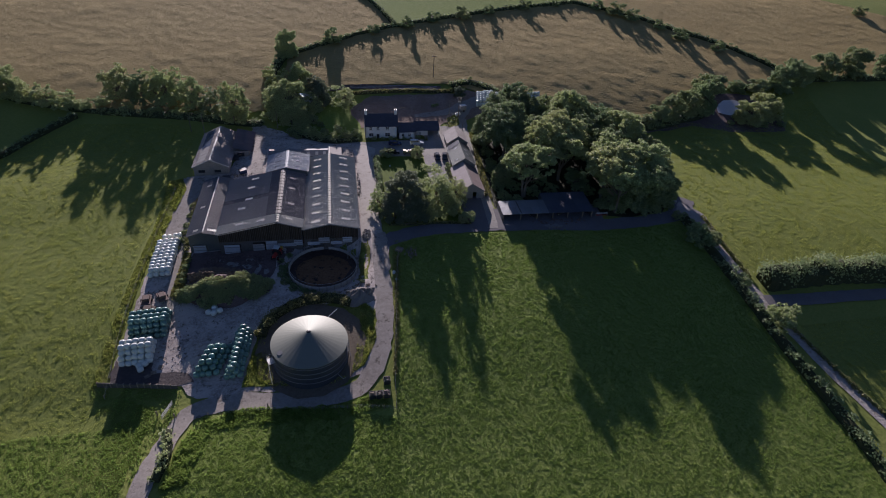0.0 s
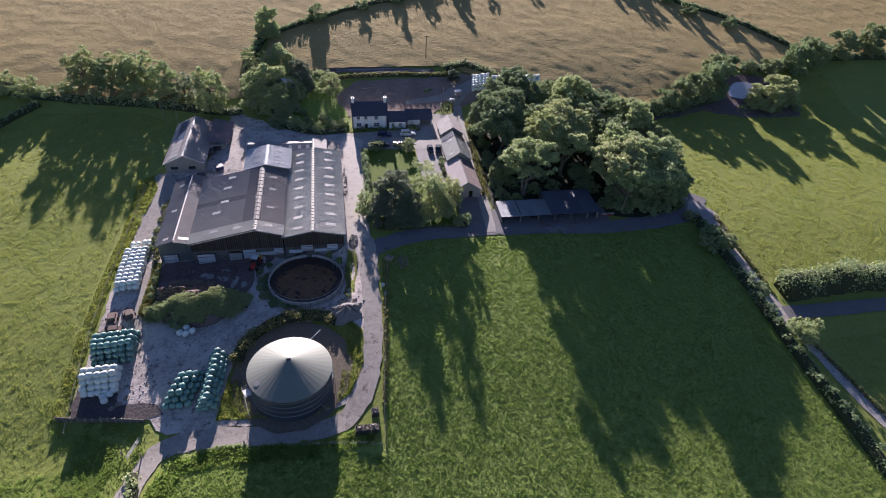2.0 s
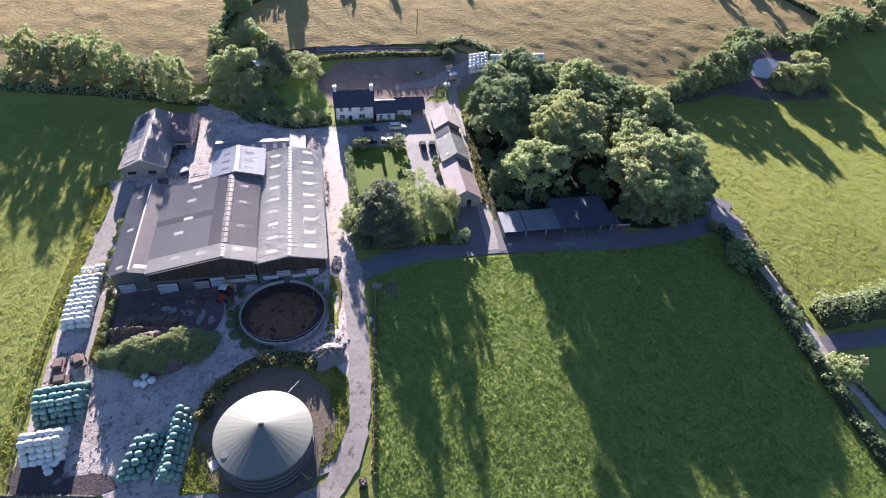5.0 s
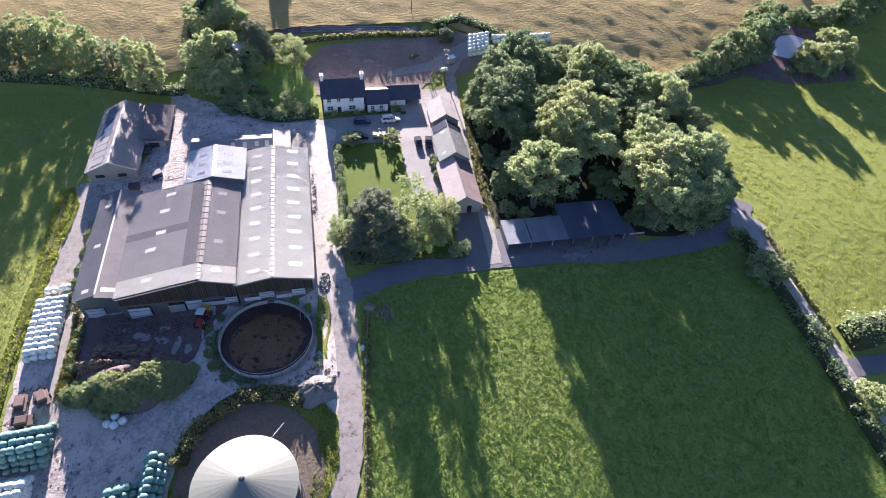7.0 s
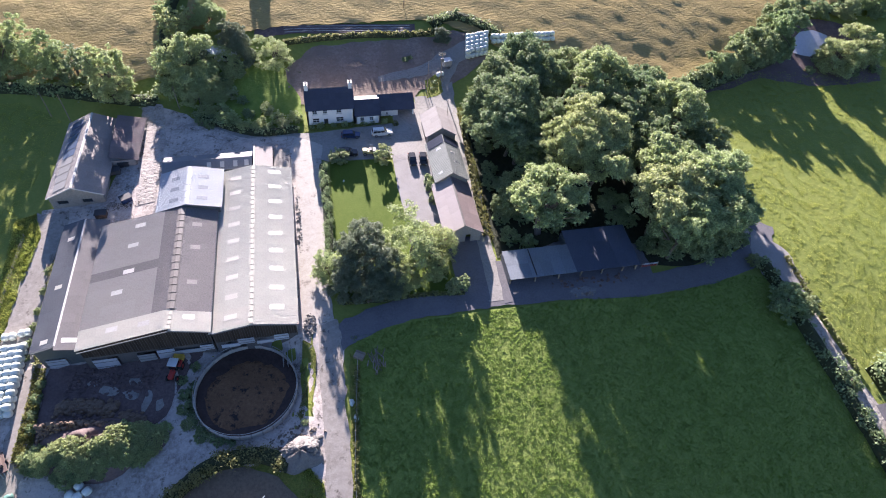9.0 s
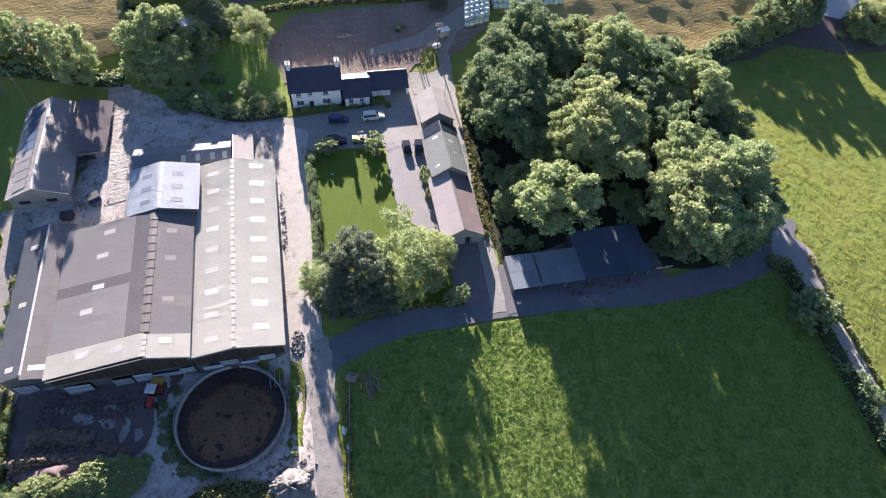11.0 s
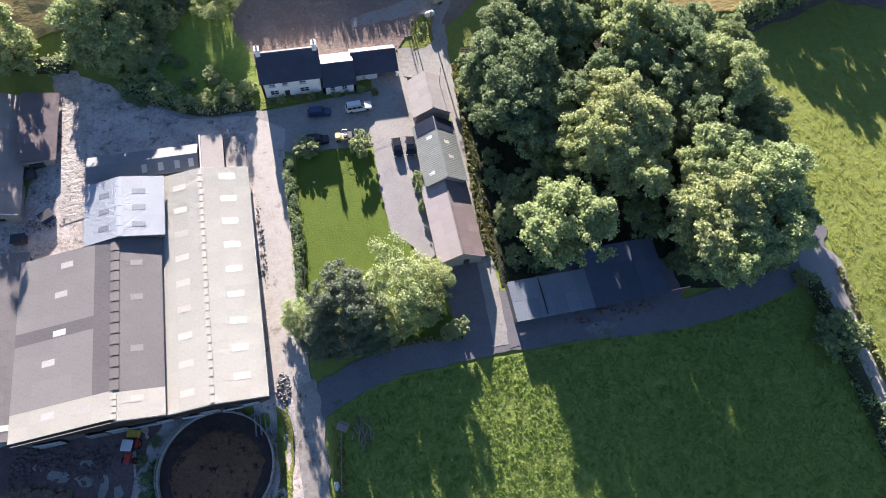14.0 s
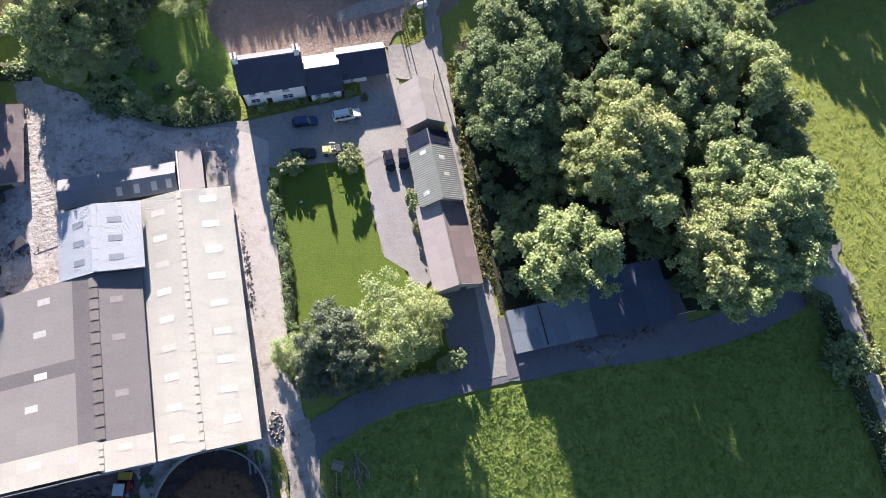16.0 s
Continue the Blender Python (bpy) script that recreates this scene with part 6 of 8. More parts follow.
    for i, j, k, l in ((1, 2, 6, 5), (3, 0, 4, 7)):
        w4 = quad(i, j, k, l, 0.15, 0.85, 0.0)
        for u0, u1 in ((0.05, 0.3), (0.33, 0.6), (0.63, 0.93)):
            pane("side_window", [lerp(w4[0], w4[1], u0), lerp(w4[0], w4[1], u1), lerp(w4[3], w4[2], u1), lerp(w4[3], w4[2], u0)])
    bm = bmesh.new()
    lathe(bm, [(0.0, -0.1), (0.24, -0.11), (0.32, -0.08), (0.33, 0.08), (0.24, 0.11), (0.0, 0.1)], 18)
    bmesh.ops.rotate(bm, verts=bm.verts[:], cent=(0, 0, 0), matrix=Matrix.Rotation(math.pi / 2, 3, "Y"))
    tyre = mesh_of("tyre", bm, "tyre")
    bm = bmesh.new()
    lathe(bm, [(0.0, -0.125), (0.2, -0.122), (0.2, 0.122), (0.0, 0.125)], 14)
    bmesh.ops.rotate(bm, verts=bm.verts[:], cent=(0, 0, 0), matrix=Matrix.Rotation(math.pi / 2, 3, "Y"))
    rimm = mesh_of("rim", bm, "rim")
    for sx in (-1, 1):
        for yy in (-L * 0.6, L * 0.62):
            w = share("wheel", tyre, ob, pose(sx * (Wd - 0.06), yy, 0.32))
            share("rim", rimm, w, pose(0, 0, 0))
        part("headlight", boxed(sx * Wd * 0.78 - 0.16, sx * Wd * 0.78 + 0.16, L * 0.965, L + 0.01, 0.56, 0.7, bevel=0.02), "lamp_glass", ob)
        part("tail_light", boxed(sx * Wd * 0.85 - 0.1, sx * Wd * 0.85 + 0.1, -L - 0.01, -L * 0.96, 0.55, 0.8, bevel=0.02), "lamp_red", ob)
        part("mirror", boxed(sx * (Wd + 0.1) - 0.09, sx * (Wd + 0.1) + 0.09, L * 0.36, L * 0.4, belt, belt + 0.15, bevel=0.02), paint, ob)
    if style in ("offroad", "pickup"):
        for sx in (-1, 1):
            rb = bmesh.new()
            tube(rb, (sx * tw * 0.9, y1 + 0.2, top_z + 0.08), (sx * tw * 0.9, y2 - 0.2, top_z + 0.08), 0.03)
            part("roof_rail", rb, "dark_metal", ob)
    if style == "offroad":
        sp = bmesh.new()
        lathe(sp, [(0.0, -0.1), (0.3, -0.1), (0.34, 0), (0.3, 0.1), (0.0, 0.1)], 16)
        bmesh.ops.rotate(sp, verts=sp.verts[:], cent=(0, 0, 0), matrix=Matrix.Rotation(math.pi / 2, 3, "X"))
        s_ = part("spare_wheel", sp, "tyre", ob)
        s_.location = (0, -L - 0.1, 0.85)
    return ob


car("estate_car", 17.9, 188.3, -93, "paint_blue", "dark blue estate car parked before the farmhouse", 4.5, group="parked cars")
car("pickup_truck", 25.4, 188.3, -88, "paint_white", "white pickup with a covered bed and roof rails", 5.1, 1.85, 1.8, "pickup", group="parked cars")
car("offroad_car", 16.6, 182.0, -90, "paint_black", "black off-road car with a rear spare wheel", 4.6, 1.85, 1.85, "offroad", group="parked cars")
car("hatchback", 31.2, 178.1, 180, "paint_black", "black hatchback parked on the gravel drive", 4.1, 1.75, 1.5, "hatch", group="parked cars", base=0.24)
car("hatchback", 33.7, 178.0, 172, "paint_black", "black hatchback parked beside the outbuilding", 4.1, 1.75, 1.5, "hatch", group="parked cars", base=0.24)


def simple_wheel(parent, x, y, z, r, w, rim_mat):
    bm = bmesh.new()
    lathe(bm, [(0.0, -w * 0.4), (r * 0.6, -w * 0.45), (r * 0.95, -w * 0.5), (r, -w * 0.3), (r, w * 0.3), (r * 0.95, w * 0.5), (r * 0.6, w * 0.45), (0.0, w * 0.4)], 20)
    bmesh.ops.rotate(bm, verts=bm.verts[:], cent=(0, 0, 0), matrix=Matrix.Rotation(math.pi / 2, 3, "Y"))
    o = part("wheel", bm, "tyre", parent)
    o.location = (x, y, z)
    bm = bmesh.new()
    lathe(bm, [(0.0, -w * 0.47), (r * 0.5, -w * 0.47), (r * 0.5, w * 0.47), (0.0, w * 0.47)], 14)
    bmesh.ops.rotate(bm, verts=bm.verts[:], cent=(0, 0, 0), matrix=Matrix.Rotation(math.pi / 2, 3, "Y"))
    part("rim", bm, rim_mat, o)
    return o


# tractor with a yellow loader bucket
tr_ = thing("tractor", pose(-18.7, 133.4, gz(-18.7, 133.4) + 0.15, 0, 0, -14), "red farm tractor with a cab and yellow load", "tractor")
part("bonnet", boxed(-0.42, 0.42, -2.3, -0.5, 0.9, 1.6, bevel=0.1), "paint_red", tr_)
part("chassis", boxed(-0.35, 0.35, -2.2, 1.4, 0.6, 0.95, bevel=0.05), "dark_metal", tr_)
cabp = part("cab", boxed(-0.75, 0.75, -0.45, 1.05, 1.0, 2.55, bevel=0.12), "glass", tr_)
part("roof", boxed(-0.82, 0.82, -0.55, 1.15, 2.55, 2.72, bevel=0.06), "paint_white", tr_)
for sx in (-1, 1):
    simple_wheel(tr_, sx * 0.95, 0.7, 0.8, 0.8, 0.45, "paint_red")
    simple_wheel(tr_, sx * 0.8, -1.75, 0.5, 0.5, 0.32, "paint_red")
    part("mudguard", boxed(sx * 0.95 - 0.25, sx * 0.95 + 0.25, 0.0, 1.4, 1.62, 1.72, bevel=0.04), "paint_red", tr_)
bm = bmesh.new()
tube(bm, (0.3, -1.0, 1.5), (0.3, -1.0, 2.4), 0.05)
part("exhaust", bm, "dark_metal", tr_)
tub = part("link_box", boxed(-0.9, 0.9, 1.6, 2.7, 0.6, 1.5, bevel=0.05), "paint_yellow", tr_, "yellow transport box")

# small cream ride-on machine on the drive
rm = thing("utility_quad", pose(21.6, 182.0, gz(21.6, 182) + 0.14, 0, 0, -95) @ Matrix.Diagonal((1.25, 1.25, 1.2, 1)), "small cream utility buggy with a cargo bed", "buggy")
part("body", boxed(-0.6, 0.6, -1.2, 1.2, 0.35, 0.8, bevel=0.1), "paint_cream", rm)
part("bonnet", boxed(-0.5, 0.5, -1.25, -0.4, 0.8, 1.05, bevel=0.08), "paint_cream", rm)
part("seat", boxed(-0.45, 0.45, 0.0, 0.5, 0.8, 1.15, bevel=0.06), "dark_metal", rm)
part("cargo_bed", boxed(-0.6, 0.6, 0.55, 1.3, 0.8, 1.05, bevel=0.04), "dark_metal", rm)
for sx in (-1, 1):
    for yy in (-0.8, 0.85):
        simple_wheel(rm, sx * 0.62, yy, 0.32, 0.32, 0.25, "rim")
for sx in (-0.5, 0.5):
    bm = bmesh.new()
    tube(bm, (sx, -0.35, 0.9), (sx, -0.1, 1.75), 0.03)
    tube(bm, (sx, -0.1, 1.75), (sx, 0.6, 1.75), 0.03)
    tube(bm, (sx, 0.6, 1.75), (sx, 0.6, 0.9), 0.03)
    part("roll_bar", bm, "steel", rm)


# rusty implements by the bales
def implement(x, y, rz, label, seed):
    rng = np.random.default_rng(seed)
    o = thing("farm_implement", pose(x, y, gz(x, y) + 0.12, 0, 0, rz), label, "implement", "rusting implements")
    part("frame", boxed(-1.1, 1.1, -1.9, 1.9, 0.55, 0.75, bevel=0.05), "rust", o)
    part("hopper", boxed(-0.8, 0.8, -1.0, 0.9, 0.75, 1.5, bevel=0.12), "rust", o)
    bm = bmesh.new()
    tube(bm, (0, 1.9, 0.6), (0, 3.4, 0.45), 0.08)
    tube(bm, (-0.7, 1.9, 0.6), (0, 2.9, 0.5), 0.06)
    tube(bm, (0.7, 1.9, 0.6), (0, 2.9, 0.5), 0.06)
    part("drawbar", bm, "rust", o)
    for k in range(5):
        bm = bmesh.new()
        xx = -1.0 + 0.5 * k
        tube(bm, (xx, -1.8, 0.7), (xx + rng.uniform(-0.1, 0.1), -2.5, 0.05), 0.05)
        part("tine", bm, "steel", o)
    for sx in (-1, 1):
        simple_wheel(o, sx * 1.25, 0, 0.42, 0.42, 0.22, "rust")
    return o


implement(-49.4, 121.4, 5, "rusty red cultivator with bent tines", 1)
implement(-45.8, 121.8, 25, "weathered brown trailer frame with a hopper", 2)
implement(-48.4, 117.9, 95, "rusted implement with a long drawbar", 3)

# troughs and crates by the track
for x, y, rz in ((3.8, 85.4, 3), (5.3, 85.2, 2), (6.8, 85.1, 0), (7.1, 88.4, 4)):
    o = thing("crate", pose(x, y, gz(x, y) + 0.16, 0, 0, rz) @ Matrix.Diagonal((1.1, 1.1, 1.3, 1)), "dark slatted crate filled with pale stones", "crate", "crates by the track")
    for a in ((-0.65, 0.65, -0.65, -0.58), (-0.65, 0.65, 0.58, 0.65), (-0.65, -0.58, -0.58, 0.58), (0.58, 0.65, -0.58, 0.58)):
        part("side", boxed(*a, 0, 0.85), "dark_metal", o)
    st = bmesh.new()
    rg_ = np.random.default_rng(int(x * 10))
    for _ in range(22):
        s = rg_.uniform(0.1, 0.2)
        box(st, -s, s, -s, s, -s, s, m=pose(*rg_.uniform(-0.45, 0.45, 2), rg_.uniform(0.65, 0.85), *rg_.uniform(0, 90, 3)))
    part("stones", st, "rubble", o, "pale stones")

# silage heap and muck
mound("silage_heap", -30.5, 121.4, 10.4, 5.2, 4.2, "mud", "overgrown silage heap with brown top", "heap", 3, 0.22, -6, 0.25, kind="stuff")
mound("muck_heap", -32.5, 124.6, 7.6, 2.8, 2.2, "mud", "brown muck heaped against the silage", "heap", 4, 0.5, -8, 0.1, kind="stuff")
lumps("muck_crest", [(-39.6, 125.8), (-34, 125.2), (-28, 123.8), (-25.2, 122.4)], 1.9, 900, 0.28, "muck_straw", "ragged pinkish-brown muck along the heap's crest", 61, 4.0)
lumps("muck_row", [(-38.0, 130.0), (-34.5, 129.6), (-30.5, 128.6), (-28.4, 127.6)], 1.5, 190, 0.42, "muck_straw", "row of rounded tan muck clods on the shed yard", 62, 0.8)
lumps("muck_row", [(-27.6, 126.8), (-25.2, 126.0), (-23.4, 125.2)], 1.0, 80, 0.36, "muck_straw", "smaller row of tan muck clods", 63, 0.3)
lumps("muck_scatter", [(-37, 134.5), (-30, 133.6), (-22, 132.0)], 2.8, 260, 0.3, "mud", "dark trodden muck before the shed doors", 64, 0.15)
lumps("muck_scatter", [(-38, 127.6), (-30, 126.4), (-22.5, 123.6)], 1.8, 220, 0.32, "mud", "dark clods at the foot of the muck heap", 65, 0.2)
mound("gravel_heap", 2.5, 114.3, 3.9, 3.2, 2.4, "stone_heap", "heap of pale broken stone beside the track", "heap", 7, 0.3, 10, kind="stuff")
lumps("heap_stones", [(-0.4, 115.0), (1.4, 115.0), (2.6, 114.8), (4.0, 114.4), (5.0, 114.2)], 2.3, 900, 0.27, "stone_heap", "grey stones over the heap", 66, 2.2, "rubble")
rubble("stone_scatter", 2.0, 117.5, 5.0, 2.2, 130, 0.34, "rubble", "broken pale stones beside the track", 8, 0.2)
rubble("yard_scatter", -40.5, 106.0, 3.6, 7.0, 120, 0.28, "rubble", "scattered stones on the yard", 9, 0.05)
rubble("stone_pile", 5.4, 137.6, 1.2, 2.6, 160, 0.3, "stone_heap", "pile of pale rubble at the shed corner", 12, 0.7)
rubble("stone_pile", 4.5, 163.0, 0.6, 9.0, 170, 0.26, "stone_heap", "line of stones along the shed wall", 13, 0.3)
rubble("stone_pile", 60.0, 136.8, 2.6, 0.8, 60, 0.3, "rubble", "spilled stones at the field edge", 14, 0.3)

# log pile and pallets at the field corner
o = thing("log_pile", pose(17.0, 128.4, gz(17.0, 128.4) + 0.1), "jumbled pile of pale cut branches", "log pile")
lr = np.random.default_rng(21)
for k in range(34):
    bm = bmesh.new()
    a, L_ = lr.uniform(0.9, 2.3), lr.uniform(0.8, 2.2)
    c = Vector((lr.normal(0, 0.9), lr.normal(0, 1.6), 0.1 + abs(lr.normal(0, 0.25))))
    d = Vector((math.cos(a), math.sin(a), lr.uniform(-0.1, 0.2))) * L_ / 2
    tube(bm, c - d, c + d, lr.uniform(0.06, 0.13), lr.uniform(0.04, 0.1), 6)
    part("log", bm, "timber", o)
o = thing("log_pile", pose(-43.9, 160.4, gz(-43.9, 160.4) + 0.2), "long heap of grey sticks along the shed wall", "log pile")
for k in range(46):
    bm = bmesh.new()
    a, L_ = lr.uniform(0.8, 2.4), lr.uniform(0.8, 2.4)
    c = Vector((lr.normal(0, 0.45), lr.uniform(-3.4, 3.4), 0.1 + abs(lr.normal(0, 0.3))))
    d = Vector((math.cos(a), math.sin(a), lr.uniform(-0.2, 0.3))) * L_ / 2
    tube(bm, c - d, c + d, lr.uniform(0.04, 0.09), lr.uniform(0.03, 0.06), 6)
    part("log", bm, "timber", o)
o = thing("pallet_box", pose(13.8, 129.9, gz(13.8, 129.9) + 0.12, 0, 0, -30), "weathered wooden pallet box on the verge", "box")
for k in range(6):
    part("plank", boxed(-0.9, 0.9, -0.75 + k * 0.25, -0.53 + k * 0.25, 0.62, 0.66), "timber", o)
part("side", boxed(-0.9, 0.9, -0.75, 0.72, 0.0, 0.6), "timber", o)
o = thing("bench", pose(18.6, 141.0, gz(18.6, 141.0) + 0.2, 0, 0, 4), "long pale wooden bench by the lane", "bench")
for k in range(3):
    part("plank", boxed(-2.2, 2.2, -0.3 + 0.2 * k, -0.13 + 0.2 * k, 0.42, 0.48), "timber", o)
for x in (-1.9, 1.9):
    part("leg", boxed(x - 0.06, x + 0.06, -0.28, 0.28, 0, 0.42), "timber", o)
for x, y, l in ((11.6, 121.5, "blue and white sack beside the fence"), (12.0, 118.6, "small white drum beside the fence")):
    mound("feed_sack", x, y, 0.5, 0.8, 0.55, "wrap_white", l, "sack", int(x), 0.1)

# pens at the shed corner
o = thing("cattle_crush", pose(1.6, 133.2, gz(1.6, 133.2) + 0.15), "grey steel cattle pens at the shed corner", "pen")
for k in range(5):
    bm = bmesh.new()
    for z in (0.3, 0.65, 1.0, 1.35):
        tube(bm, (-1.6 + 0.8 * k, -1.6, z), (-1.6 + 0.8 * k, 1.6, z), 0.035, n=6)
    tube(bm, (-1.6 + 0.8 * k, -1.6, 0), (-1.6 + 0.8 * k, -1.6, 1.5), 0.05, n=6)
    tube(bm, (-1.6 + 0.8 * k, 1.6, 0), (-1.6 + 0.8 * k, 1.6, 1.5), 0.05, n=6)
    part("hurdle", bm, "steel", o)


# ---- fences, posts, poles ----
def fence(line, label, gap=2.6, h=1.15, wires=3, mat_="timber", group="field fences"):
    pts = np.array(curve_points(line, 8))
    cum = np.r_[0, np.cumsum(np.linalg.norm(np.diff(pts, axis=0), axis=1))]
    o = thing("post_fence", pose(pts[0][0], pts[0][1], gz(*pts[0])), label, "fence", group)
    base = Vector((pts[0][0], pts[0][1], gz(*pts[0])))
    me = mesh_of("post", boxed(-0.06, 0.06, -0.06, 0.06, -0.4, h, bevel=0.015), mat_)
    tops = []
    for s in np.arange(0, cum[-1], gap):
        x, y = np.interp(s, cum, pts[:, 0]), np.interp(s, cum, pts[:, 1])
        p = Vector((x, y, gz(x, y) + 0.05)) - base
        share("post", me, o, pose(*p, 0, 0, s * 37 % 30))
        tops.append(p)
    for k in range(wires):
        bm = bmesh.new()
        strand(bm, [a + Vector((0, 0, h * (0.35 + 0.3 * k))) for a in tops], 0.012)
        part("wire", bm, "steel", o)
    return o


fence([(13.4, 129), (12.2, 120), (11.2, 112), (10.6, 104), (9.2, 92), (8.6, 82)], "old post and wire fence along the track")
fence([(8.6, 81.5), (-2, 84), (-16, 85.6), (-30, 86.2)], "post and wire fence before the tank")
fence([(-52.4, 94), (-53.4, 112), (-53.2, 130), (-52.4, 150), (-51, 170)], "fence along the yard edge")


def pole(x, y, h, label, arms=0, r=0.14):
    o = thing("utility_pole", pose(x, y, gz(x, y)), label, "pole")
    bm = bmesh.new()
    tube(bm, (0, 0, -0.5), (0, 0, h), r, r * 0.7, 10)
    part("post", bm, "timber", o)
    for k in range(arms):
        part("cross_arm", boxed(-0.9, 0.9, -0.06, 0.06, h - 0.5 - 0.5 * k, h - 0.36 - 0.5 * k), "timber", o)
        for sx in (-0.75, 0, 0.75):
            bm = bmesh.new()
            tube(bm, (sx, 0, h - 0.36 - 0.5 * k), (sx, 0, h - 0.14 - 0.5 * k), 0.05, 0.035, 8)
            part("insulator", bm, "ridge_white", o)
    return o


pole(37.4, 233.0, 9.0, "wooden utility pole standing in the dry meadow", 1)
p2 = pole(43.4, 207.0, 8.5, "wooden pole with a grey transformer and cross arms", 2)
part("transformer", boxed(-0.45, 0.45, -0.7, -0.15, 5.9, 6.9, bevel=0.08), "grey_steel", p2)
pole(39.4, 204.5, 8.0, "tall slim wooden pole at the yard entrance", 0, 0.11)
pole(41.4, 189.0, 8.4, "slim pole with a white lamp beside the outbuilding", 0, 0.07)
pole(-47.5, 203.5, 8.0, "wooden pole behind the stone barn", 0)
pole(-52.5, 206.5, 7.0, "wooden pole at the field corner", 0)
pole(-22.5, 204.0, 6.5, "slim wooden pole by the yard gate", 0)

# wire from the pole to the house
bm = bmesh.new()
high, far_end = Vector((43.4, 207, gz(43.4, 207) + 8)), Vector((19.6, 194, 10.5))
strand(bm, [high.lerp(far_end, k / 12) - Vector((0, 0, 4.8 * k / 12 * (1 - k / 12))) for k in range(13)], 0.02)
tagged(link("overhead_wire", bm, "dark_metal"), "thin dark overhead wire to the house", "cable")

# caravan and shed behind the garden trees, trailer behind the house
o = thing("caravan", pose(-14.2, 218.4, gz(-14.2, 218.4) + 0.2, 0, 0, 6) @ Matrix.Diagonal((1.5, 1.25, 1.1, 1)), "white static caravan behind garden trees", "caravan")
part("body", boxed(-4.0, 4.0, -1.4, 1.4, 0.5, 2.7, bevel=0.15), "paint_white", o)
part("roof", boxed(-4.1, 4.1, -1.5, 1.5, 2.7, 2.8, bevel=0.04), "ridge_white", o)
for x in (-2.6, -0.4, 2.2):
    part("window", boxed(x - 0.6, x + 0.6, -1.43, -1.39, 1.4, 2.2), "glass", o)
for x in (-2, 2):
    part("support", boxed(x - 0.3, x + 0.3, -1.0, 1.0, -0.2, 0.5), "concrete", o)
o = thing("horse_trailer", pose(45.8, 211.4, gz(45.8, 211.4) + 0.2, 0, 0, 12), "small pale livestock trailer on the earth yard", "trailer")
part("body", boxed(-1.2, 1.2, -0.9, 0.9, 0.45, 2.2, bevel=0.12), "grey_panel", o)
part("roof", boxed(-1.25, 1.25, -0.95, 0.95, 2.2, 2.3, bevel=0.05), "ridge_white", o)
for sy in (-0.95, 0.95):
    w = simple_wheel(o, 0.2, 0, 0.32, 0.32, 0.18, "rim")
    w.matrix_basis = pose(0.2, sy, 0.3, 0, 0, 90)

# machinery inside the open barn
for x, y, rz in ((54.6, 142.4, 20), (62.8, 143.0, 80), (57.2, 144.4, 60)):
    o = thing("stored_machine", pose(x, y, gz(x, y) + 0.22, 0, 0, rz), "dusty farm machine parked under the barn roof", "machine", "barn machines")
    part("body", boxed(-0.6, 0.6, -1.0, 1.0, 0.4, 1.1, bevel=0.1), "dark_metal", o)
    for sx in (-0.75, 0.75):
        simple_wheel(o, sx, 0.3, 0.4, 0.4, 0.25, "rim")
o = thing("gate", pose(75.6, 141.3, gz(75.6, 141.3) + 0.15), "red and white field gate at the barn end", "gate")
for z in (0.3, 0.6, 0.9, 1.2):
    part("bar", boxed(-1.8, 1.8, -0.03, 0.03, z - 0.04, z + 0.04), "paint_red" if z < 0.7 else "window_white", o)
for x in (-1.8, 1.8):
    part("upright", boxed(x - 0.06, x + 0.06, -0.05, 0.05, 0, 1.35), "timber", o)
mound("lawn_stone", 14.9, 173.6, 0.35, 0.3, 0.5, "ridge_white", "small white garden stone on the lawn", "stone", 30, 0.1)

# scrap and junk round the stone barn and sheds
rubble("stone_pile", -32.5, 174.4, 4.5, 1.2, 130, 0.22, "rubble", "rubble and scrap by the stone barn", 41, 0.4)
rubble("yard_scatter", -30.2, 190.0, 0.8, 8.0, 110, 0.24, "rubble", "stones along the pale barn track", 42, 0.2)
rubble("stone_pile", 1.6, 182.4, 2.0, 3.0, 90, 0.35, "brown_tile", "broken red bricks behind the shed", 43, 0.5)
for x, y, rz, m_, lb in ((-35.0, 184.4, 4, "dark_panel", "dark grey bin against the stone barn"), (-33.4, 186.6, 12, "dark_metal", "dark water tank beside the stone barn"), (-31.6, 175.4, 30, "paint_blue", "dark blue scrap bin in the back yard"), (-36.2, 172.0, 0, "rust", "rusty scrap box by the lean shed")):
    o = thing("scrap_bin", pose(x, y, gz(x, y) + 0.15, 0, 0, rz), lb, "bin", "yard scrap")
    part("body", boxed(-1.1, 1.1, -0.8, 0.8, 0, 1.2, bevel=0.12), m_, o)
    part("rim", boxed(-1.2, 1.2, -0.9, 0.9, 1.2, 1.3, bevel=0.03), "dark_metal", o)
o = thing("gate", pose(-38.6, 88.6, gz(-38.6, 88.6) + 0.15, 0, 0, 70), "pale steel field gate standing open", "gate")
for z in (0.25, 0.5, 0.75, 1.0, 1.2):
    part("bar", boxed(-2.0, 2.0, -0.03, 0.03, z - 0.03, z + 0.03), "steel", o)
for x in (-2.0, 2.0):
    part("upright", boxed(x - 0.05, x + 0.05, -0.05, 0.05, 0, 1.3), "steel", o)
